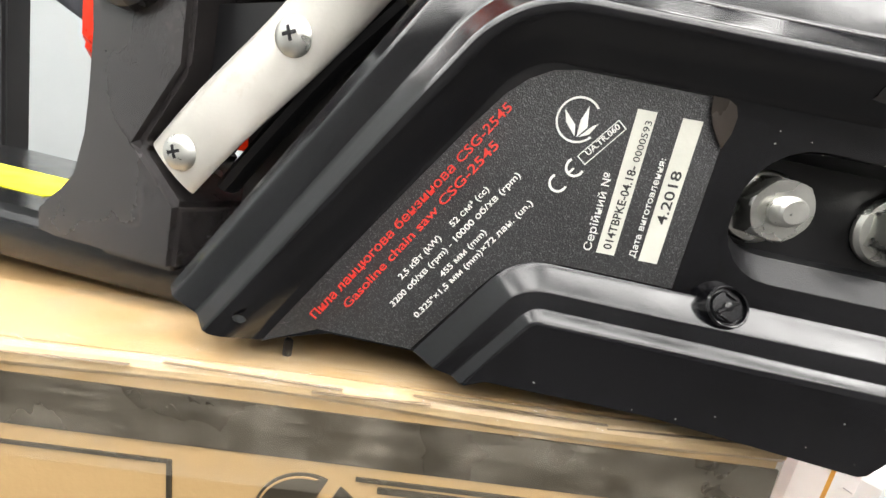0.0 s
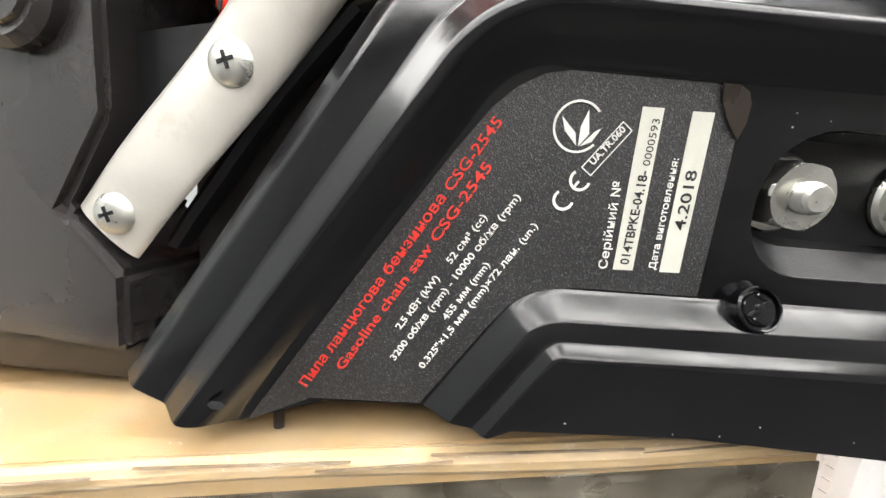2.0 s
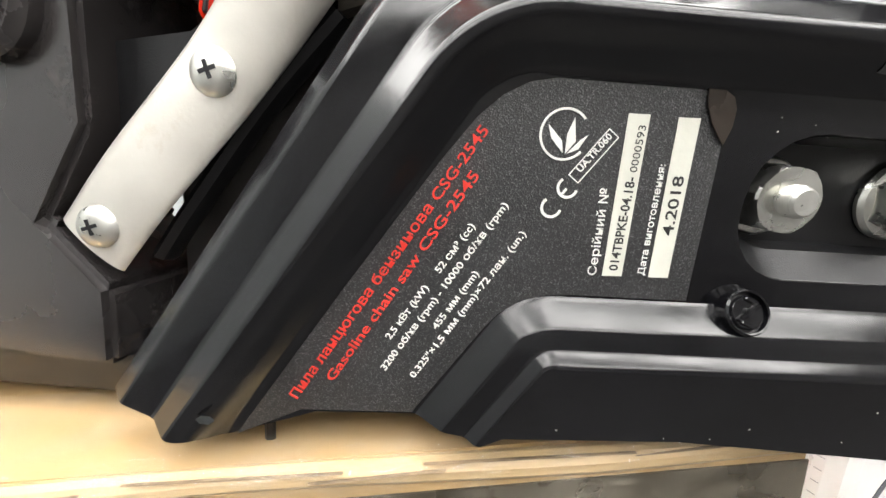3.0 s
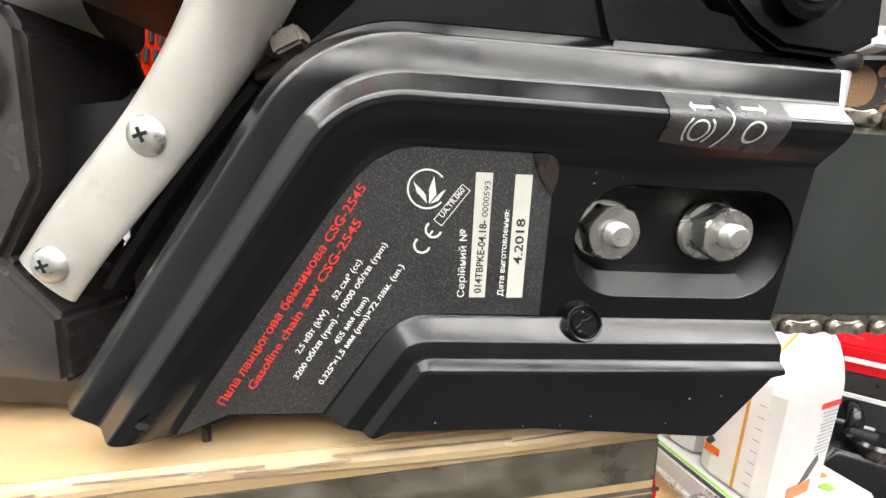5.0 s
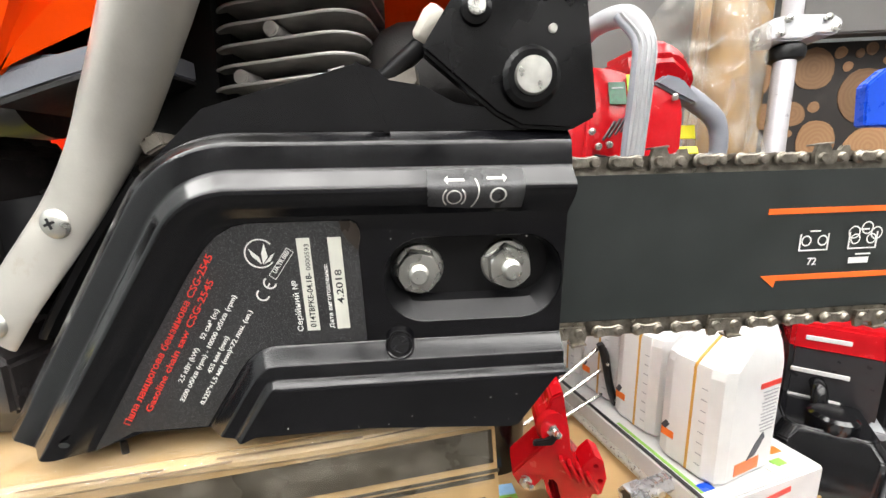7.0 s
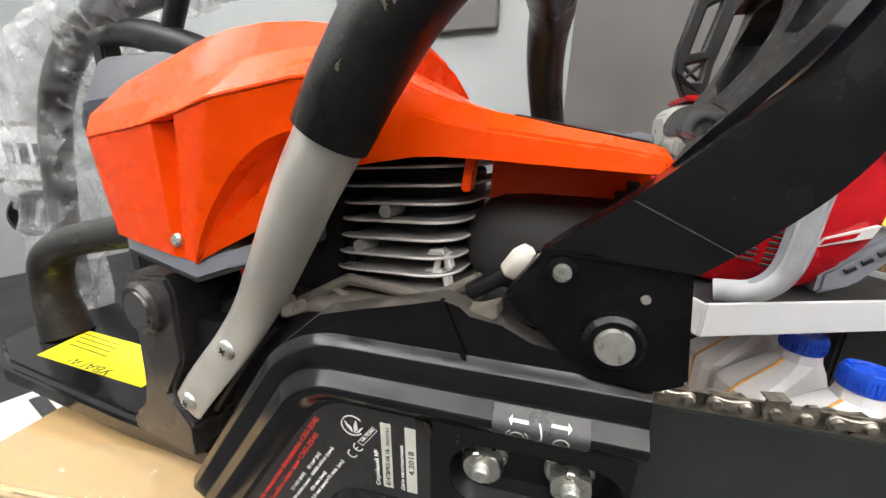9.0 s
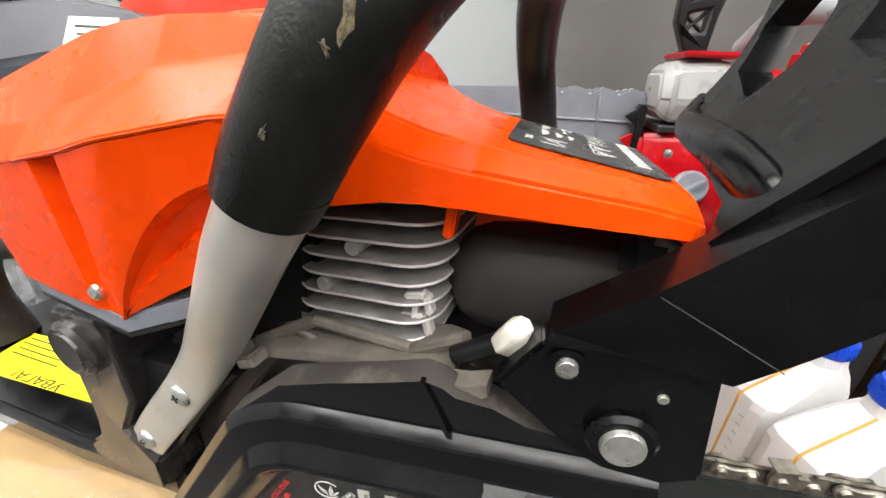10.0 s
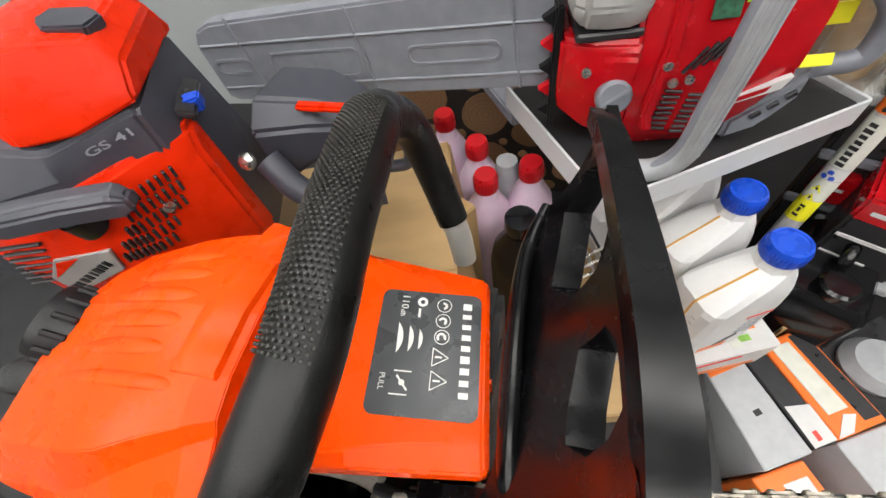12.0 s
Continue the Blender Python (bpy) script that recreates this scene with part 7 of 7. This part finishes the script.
body = part("body", soften(plate([(0.004, 0.0), (0.028, 0.0), (0.036, 0.03), (0.042, 0.040), (0.030, 0.054), (0.019, 0.068), (0.012, 0.080), (0.010, 0.100), (0.006, 0.121), (0.002, 0.144), (-0.010, 0.137), (-0.012, 0.124), (-0.022, 0.117), (-0.024, 0.104),
                                  (-0.012, 0.096), (-0.016, 0.084), (-0.042, 0.056), (-0.046, 0.050), (-0.038, 0.036), (-0.026, 0.030), (-0.014, 0.046), (-0.010, 0.030)], -0.016, 0.022,
                                 [[(-0.010, 0.042), (-0.006, 0.046), (0.000, 0.040), (0.006, 0.018), (0.002, 0.014), (-0.003, 0.020)]]), 0.0025, 2), RED, clamp)
part("knob_ring", lathe([(0.006, 0), (0.0145, 0), (0.0155, 0.003), (0.0145, 0.010), (0.006, 0.010)], 28, Matrix.Translation((-0.0105, -0.016, 0.1085)) @ pose(0, 0, 0, 78, 0, 20)), RED, body)
part("lug", soften(plate([(0.018, 0.052), (0.024, 0.070), (0.033, 0.080), (0.042, 0.074), (0.046, 0.055), (0.042, 0.037), (0.030, 0.036)], -0.022, 0.004, [disc(0.035, 0.068, 0.0026, 10), disc(0.040, 0.052, 0.0026, 10)]), 0.002, 2), RED, body)
for i in range(4):
    part("rib", block((0.0042, 0.012, 0.024), (0.0065 + 0.0085 * i, -0.0185 - (0.004 if i == 3 else 0), 0.064 - 0.004 * i), 0.0012, 1, turn=pose(0, 0, 0, 0, -28, 0)), RED, body)
for x, z, y in ((-0.0105, 0.1085, -0.024), (-0.033, 0.0435, -0.016)):
    part("bolt", lathe([(0.0062, 0), (0.0062, 0.005), (0.0034, 0.006), (0.0034, 0.014), (0.0004, 0.015)], 6, Matrix.Translation((x, y, z)) @ pose(0, 0, 0, 80, 0, 25)), ZINC, clamp)
part("thumb_screw", soften(plate([(-0.028, 0.096), (-0.027, 0.101), (-0.014, 0.104), (-0.008, 0.110), (-0.005, 0.106), (-0.010, 0.098)], -0.034, -0.028), 0.0012, 2), BLACK_MATT, clamp)
rods = thing("rod_rack", (0, 0, 0), "bundle of thin steel rods with a black clip", "rods")
for a, b in (((0.050, 0.335, -0.2325), (0.190, 0.400, -0.142)), ((0.056, 0.335, -0.242), (0.196, 0.400, -0.175)), ((0.100, 0.352, -0.247), (0.198, 0.400, -0.213))):
    part("rod", rod(a, b, 0.0026, 0.0026, 10), ZINC, rods)
part("clip", tube([(0.190, 0.396, -0.134), (0.197, 0.394, -0.150), (0.204, 0.394, -0.185), (0.2105, 0.394, -0.208), (0.2165, 0.392, -0.222)], [0.006, 0.0075, 0.0065, 0.007, 0.008], 12, [(0.8, 1.1)] * 5), BLACK_MATT, rods)
for x, z in ((0.199, -0.160), (0.2135, -0.214)):
    part("rivet", rod((x, 0.389, z), (x, 0.385, z), 0.003, 0.002, 10), ZINC, rods)
part("grip", tube([(0.024, 0.282, -0.240), (0.034, 0.296, -0.236), (0.043, 0.315, -0.230), (0.056, 0.337, -0.233)], [0.010, 0.0105, 0.0095, 0.007], 14), BLACK_MATT, rods)

# ---- dark canister, battery pack, shaft, cartons on the lower shelf ----
can = thing("canister", pose(0.535, 0.455, -0.36, 0, 0, -28), "glossy black plastic canister with a screw cap and handle", "canister")
part("body", soften(rings([[(x, y, h) for x, y in round_box(-0.06 + e, -0.095 + e, 0.06 - e, 0.095 - e, 0.018)] for e, h in ((0.004, -0.14), (0.0, -0.13), (0.0, 0.09), (0.012, 0.11))]), 0.002, 2), BLACK, can)
part("cap", lathe([(0.026, 0.105), (0.027, 0.108), (0.027, 0.124), (0.022, 0.128), (0.0004, 0.128)], 28, Matrix.Translation((0.005, -0.058, 0))), BLACK, can)
part("handle", tube([(0, 0.075, 0.108), (0, 0.06, 0.135), (0, 0.0, 0.135), (0, -0.015, 0.108)], 0.01, 12), BLACK, can)
pack = thing("battery_pack", pose(0.60, 0.50, -0.22, 0, 0, -30), "red and black battery pack box with white stripes", "battery pack")
part("body", block((0.105, 0.12, 0.11), (-0.018, 0, 0), 0.006), BOX_BLACK, pack)
part("top", block((0.107, 0.122, 0.045), (-0.018, 0, 0.068), 0.005), RED, pack)
for x, z, w in ((-0.03, 0.068, 0.05), (-0.034, 0.014, 0.066), (-0.036, -0.03, 0.06)):
    part("stripe", block((w, 0.002, 0.007), (x, -0.0615, z), 0.0005, 1), BOX_WHITE, pack)
part("base_tray", block((0.125, 0.14, 0.012), (-0.018, 0, -0.061), 0.002), LIGHT_GREY, pack)
part("stand", block((0.14, 0.12, 0.21), (0, 0, -0.172), 0.002), SHELF_DARK, pack)
rack = thing("tool_rack", pose(0.52, 0.60, -0.15, 0, 0, -24), "dark rack of boxed tools with grey rails", "rack")
part("frame", block((0.36, 0.25, 0.30), (0.16, 0.12, -0.02), 0.004), BOX_BLACK, rack)
for z in (-0.1, 0.0, 0.1):
    part("rail", block((0.37, 0.012, 0.014), (0.16, -0.012, z), 0.002), GREY_PLASTIC, rack)
for i in range(5):
    part("boxed_tool", block((0.055, 0.05, 0.06), (0.02 + 0.07 * i, 0.0, -0.055 + 0.1 * (i % 2)), 0.005), (RED, BOX_BLACK, RED, BOX_WHITE, RED)[i], rack)
    part("print_bar", block((0.03, 0.002, 0.006), (0.02 + 0.07 * i, -0.027, -0.05 + 0.1 * (i % 2)), 0.0005, 1), BOX_WHITE, rack)
part("stand", block((0.34, 0.2, 0.34), (0.16, 0.12, -0.335), 0.004), SHELF_DARK, rack)
shaft = thing("trimmer_shaft", (0, 0, 0), "slim aluminium trimmer shaft with warning stickers and a white cast clamp", "trimmer shaft")
p0, p1 = Vector((0.4370, 0.4650, -0.499)), Vector((0.5130, 0.5850, 0.292))
part("tube", rod(p0, p1, 0.0150, 0.0150, 24), SHAFT_PAINT, shaft, "pale painted tube")
for z0, z1, m in ((-0.205, -0.165, YELLOW), (-0.163, -0.128, PAPER), (-0.126, -0.108, BOX_WHITE), (-0.106, -0.030, PAPER), (-0.026, -0.010, BOX_ORANGE)):
    part("sticker", rod(p0.lerp(p1, (z0 + 0.499) / 0.791), p0.lerp(p1, (z1 + 0.499) / 0.791), 0.0152, 0.0152, 24), m, shaft)


def shaft_mark(z, a, w, h, material, kind="bar"):
    """A small print on the shaft, turned a degrees round it."""
    if kind == "triangle":
        bm = plate([(-w / 2, -h / 2), (w / 2, -h / 2), (0, h / 2)], -0.0006, 0.0006)
    elif kind == "disc":
        bm = plate(disc(0, 0, w / 2, 16), -0.0006, 0.0006)
    else:
        bm = block((w, 0.0012, h))
    part("print_mark", bm, material, shaft).matrix_local = Matrix.Translation(p0.lerp(p1, (z + 0.499) / 0.791)) @ pose(0, 0, 0, 0, 0, a) @ Matrix.Translation((0, -0.0152, 0))


for z, a in ((-0.156, -50), (-0.140, -50)):
    shaft_mark(z, a, 0.014, 0.012, YELLOW, "triangle")
    shaft_mark(z - 0.001, a, 0.003, 0.005, INK_BLACK)
for z, a in ((-0.121, -68), (-0.121, -30), (-0.113, -50)):
    shaft_mark(z, a, 0.0075, 0.0075, BLUE, "disc")
for z, a, w, h in ((-0.192, -50, 0.008, 0.004), (-0.183, -50, 0.004, 0.010), (-0.174, -46, 0.007, 0.004)):
    shaft_mark(z, a, w, h, INK_BLACK)
for i in range(8):
    shaft_mark(-0.098 + 0.0085 * i, -48, 0.009 if i % 3 else 0.011, 0.0055, INK_BLACK)
shaft_mark(-0.018, -50, 0.009, 0.009, INK_BLACK, "disc")
CLAMP = Matrix.Translation((0.5135, 0.586, 0.303)) @ Matrix.Scale(1.15, 4)
part("collar", lathe([(0.0145, -0.03), (0.021, -0.026), (0.0225, -0.018), (0.0205, -0.010), (0.0145, -0.006)], 28, CLAMP), BLACK_MATT, shaft, "black plastic collar")
clamp_body = part("clamp", soften(plate([(-0.038, -0.006), (-0.042, 0.010), (-0.036, 0.022), (-0.012, 0.026), (0.040, 0.024), (0.052, 0.016), (0.050, 0.002), (0.040, -0.002), (0.020, 0.000), (0.004, -0.006)], -0.022, 0.022, place=CLAMP), 0.003, 2), WHITE_PAINT, shaft, "white cast clamp")
part("bore", rod(CLAMP @ Vector((-0.0425, 0, 0.008)), CLAMP @ Vector((-0.036, 0, 0.008)), 0.009, 0.009, 16), BOX_BLACK, clamp_body)
for x, z in ((-0.026, 0.002), (0.041, 0.006), (-0.018, 0.020), (0.030, 0.019)):
    part("bolt", lathe([(0.0048, 0), (0.0048, 0.004), (0.0004, 0.005)], 10, CLAMP @ Matrix.Translation((x, -0.022, z)) @ pose(0, 0, 0, 90, 0, 0)), ZINC, clamp_body)
part("upper_tube", rod(CLAMP @ Vector((0.002, 0, 0.02)), CLAMP @ Vector((-0.004, 0, 0.3)), 0.0138, 0.0138, 20), SHAFT_PAINT, shaft)


def slab(outline, z0, z1, bevel=0.002):
    """A box on a four-cornered plan."""
    return soften(rings([[(x, y, z) for x, y in outline] for z in (z0, z1)]), bevel, 1, 30)


one = thing("carton", pose(0.351, 0.285, -0.35, 0, 0, 0), "plain grey product carton with an orange end", "carton")
part("body", slab([(0, 0), (0.057, 0.033), (0.129, -0.107), (0.06, -0.145)], -0.149, 0), BOX_GREY, one)
part("orange_field", slab([(0.001, 0), (0.056, 0.032), (0.064, 0.017), (0.008, -0.016)], 0.0, 0.0008, 0), BOX_ORANGE, one)
part("printed_patch", slab([(0.06, -0.06), (0.07, -0.054), (0.074, -0.062), (0.064, -0.068)], 0.0, 0.0008, 0), INK_BLACK, one)
two = thing("carton", pose(0.41, 0.315, -0.35, 0, 0, 0), "black and white narrow product carton", "carton")
part("body", slab([(0, 0.004), (0.034, 0.023), (0.106, -0.115), (0.073, -0.133)], -0.149, 0.001), BOX_BLACK, two)
part("white_field", slab([(0.047, -0.076), (0.082, -0.066), (0.105, -0.113), (0.073, -0.131)], 0.001, 0.0018, 0), BOX_WHITE, two)
part("print_bar", slab([(0.074, -0.108), (0.080, -0.104), (0.086, -0.116), (0.08, -0.12)], 0.002, 0.0026, 0), INK_RED, two)
three = thing("carton", pose(0.447, 0.342, -0.352, 0, 0, 0), "orange and black product carton with a pale window", "carton")
part("body", slab([(0, 0), (0.07, 0.04), (0.145, -0.098), (0.073, -0.140)], -0.147, 0), BOX_ORANGE, three)
part("black_field", slab([(0.045, 0.02), (0.068, 0.034), (0.138, -0.092), (0.115, -0.104)], 0.0, 0.0008, 0), BOX_BLACK, three)
part("pale_window", slab([(0.014, -0.006), (0.042, 0.01), (0.098, -0.088), (0.068, -0.105)], 0.0, 0.003, 0.001), PAPER, three)
part("white_field", slab([(0.073, -0.138), (0.095, -0.125), (0.106, -0.096), (0.088, -0.10)], 0.0, 0.001, 0), BOX_WHITE, three)
four = thing("carton", pose(0.42, 0.15, -0.37, 0, 0, 0), "orange and white product carton with printed bars", "carton")
part("body", slab([(-0.02, -0.02), (0.055, 0.02), (0.12, -0.10), (0.05, -0.14)], -0.129, 0), BOX_ORANGE, four)
part("white_field", slab([(0.02, -0.02), (0.054, -0.002), (0.10, -0.09), (0.066, -0.108)], 0.0, 0.001, 0), BOX_WHITE, four)
for i in range(3):
    part("print_bar", slab([(0.035 + 0.012 * i, -0.03 - 0.022 * i), (0.052 + 0.012 * i, -0.021 - 0.022 * i), (0.055 + 0.012 * i, -0.026 - 0.022 * i), (0.038 + 0.012 * i, -0.035 - 0.022 * i)], 0.001, 0.0018, 0), INK_RED if i == 1 else LIGHT_GREY, four)
five = thing("carton", pose(0.52, 0.20, -0.36, 0, 0, 0), "grey product carton with small dark print", "carton")
part("body", slab([(0, 0), (0.12, 0.065), (0.19, -0.07), (0.07, -0.135)], -0.139, 0), BOX_GREY, five)
for i in range(4):
    part("print_bar", slab([(0.075 + 0.01 * i, -0.02 - 0.012 * i), (0.105 + 0.01 * i, -0.004 - 0.012 * i), (0.107 + 0.01 * i, -0.008 - 0.012 * i), (0.077 + 0.01 * i, -0.024 - 0.012 * i)], 0.0, 0.0008, 0), INK_BLACK if i == 2 else LIGHT_GREY, five)
six = thing("carton", pose(0.535, 0.385, -0.40, 0, 0, 0), "glossy black carton with a pale round lid", "carton")
part("body", slab([(0, 0), (0.14, 0.08), (0.22, -0.07), (0.08, -0.15)], -0.099, 0), BOX_BLACK, six)
part("pale_lid", lathe([(0.05, 0), (0.052, 0.01), (0.04, 0.03), (0.0004, 0.034)], 28, Matrix.Translation((0.10, -0.04, 0.0))), LIGHT_GREY, six)

# ---- bottles with red caps, black bottle ----
def bottle():
    ob = thing("bottle", (0, 0, 0), "pale pink fluid bottle with a red screw cap", "bottle", "red-capped bottles")
    part("body", lathe([(0.032, 0), (0.035, 0.004), (0.035, 0.19), (0.032, 0.215), (0.02, 0.24), (0.0145, 0.25), (0.0145, 0.262)], 28), PINK, ob)
    cap = part("cap", lathe([(0.0165, 0.256), (0.0172, 0.258), (0.0165, 0.28), (0.0145, 0.284), (0.0004, 0.284)], 28), RED_CAP, ob, "ribbed red screw cap")
    for i in range(24):
        a = 2 * math.pi * i / 24
        part("cap_rib", block((0.0012, 0.0012, 0.018), (0.0169 * math.cos(a), 0.0169 * math.sin(a), 0.268)), RED_CAP, cap)
    return ob


first_bottle = bottle()
first_bottle.matrix_basis = pose(-0.018, 0.389, -0.2995)
for x, y in ((-0.041, 0.457), (0.042, 0.416), (-0.104, 0.52)):
    copy_thing(first_bottle, pose(x, y, -0.2995))
solid("bottle", lathe([(0.028, 0), (0.03, 0.004), (0.03, 0.2), (0.018, 0.23), (0.016, 0.25), (0.0004, 0.252)], 24), LIGHT_GREY, (0.004, 0.452, -0.2995), "small grey bottle between pink bottles", "bottle")
dark = thing("bottle", pose(0.036, 0.318, -0.2995), "glossy black bottle with a black cap", "bottle")
part("body", lathe([(0.038, 0), (0.041, 0.004), (0.041, 0.19), (0.036, 0.22), (0.02, 0.25), (0.018, 0.262)], 28), BLACK, dark)
part("cap", lathe([(0.02, 0.258), (0.021, 0.26), (0.02, 0.282), (0.0004, 0.284)], 28), BLACK, dark)
part("label", block((0.03, 0.002, 0.05), (0.02, -0.038, 0.16), 0.0005, 1, turn=pose(0, 0, 0, 0, 0, 25)), BOX_ORANGE, dark)
upright = thing("carton", pose(-0.125, 0.325, -0.1635, 0, 0, -34), "plain brown carton standing behind the saw", "carton")
part("body", block((0.15, 0.14, 0.272), (0, 0, 0), 0.002), CARD, upright)
pencil = thing("marker_strip", pose(-0.0955, 0.306, -0.0245, 0, 0, -57), "blue and red marker strip on a carton", "marker")
part("blue_strip", block((0.12, 0.007, 0.005), (0, 0.003, 0), 0.001, 1), BLUE, pencil)
part("red_strip", block((0.09, 0.004, 0.005), (0.01, -0.003, 0), 0.001, 1), RED, pencil)

# ---- right background: clear bag, blue holder ----
bag = thing("clear_bag", (0.375, 0.56, 0.2), "crumpled clear plastic bag with straw-coloured contents", "bag")
bag_bm = lathe([(0.05, -0.2), (0.085, -0.15), (0.08, 0.0), (0.07, 0.12), (0.05, 0.2), (0.015, 0.26)], 40)
bmesh.ops.subdivide_edges(bag_bm, edges=[e for e in bag_bm.edges if abs(e.verts[0].co.z - e.verts[1].co.z) > 0.02], cuts=8)
for v in bag_bm.verts:
    v.co += Vector((noise.noise(v.co * 25), noise.noise(v.co * 25 + Vector((7, 0, 0))), noise.noise(v.co * 25 + Vector((0, 9, 0))))) * 0.03
part("film", bag_bm, THIN_BAG, bag, "clear crumpled film", 80)
part("contents", tube([(0.045, 0.02, -0.19), (0.05, 0.02, 0.0), (0.04, 0.02, 0.2)], [0.03, 0.035, 0.02], 14), KRAFT, bag)
part("stand", block((0.1, 0.1, 0.30), (0.0, 0.0, -0.351), 0.004), SHELF_DARK, bag)
holder = thing("blue_holder", (0.562, 0.44, 0.183), "blue plastic tool holder", "holder")
part("plate", soften(plate([(-0.05, -0.03), (-0.055, 0.02), (-0.035, 0.04), (0.12, 0.04), (0.12, -0.035)], -0.008, 0.008, [[(-0.015, 0.005), (-0.015, 0.018), (0.05, 0.018), (0.05, 0.005)], [(-0.02, -0.018), (-0.02, -0.006), (0.05, -0.006), (0.05, -0.018)]]), 0.002, 2), BLUE, holder)
part("stem", block((0.02, 0.02, 0.647), (0.08, 0.02, -0.3575), 0.003), SHELF_DARK, holder)

solid("cardboard_sheet", block((0.125, 0.02, 0.95), (0, 0, 0), 0.003), KRAFT, (0.470, 0.66, -0.024), "tall golden-brown packing paper behind the bag", "packing paper")
solid("carton", soften(rings([[(x, y, z) for x, y in ((0.4826, 0.376), (0.60, 0.4458), (0.594, 0.434), (0.4775, 0.365))] for z in (-0.4995, -0.34)]), 0.001, 1), CARD, (0, 0, 0), "flattened brown carton standing on its edge", "carton")
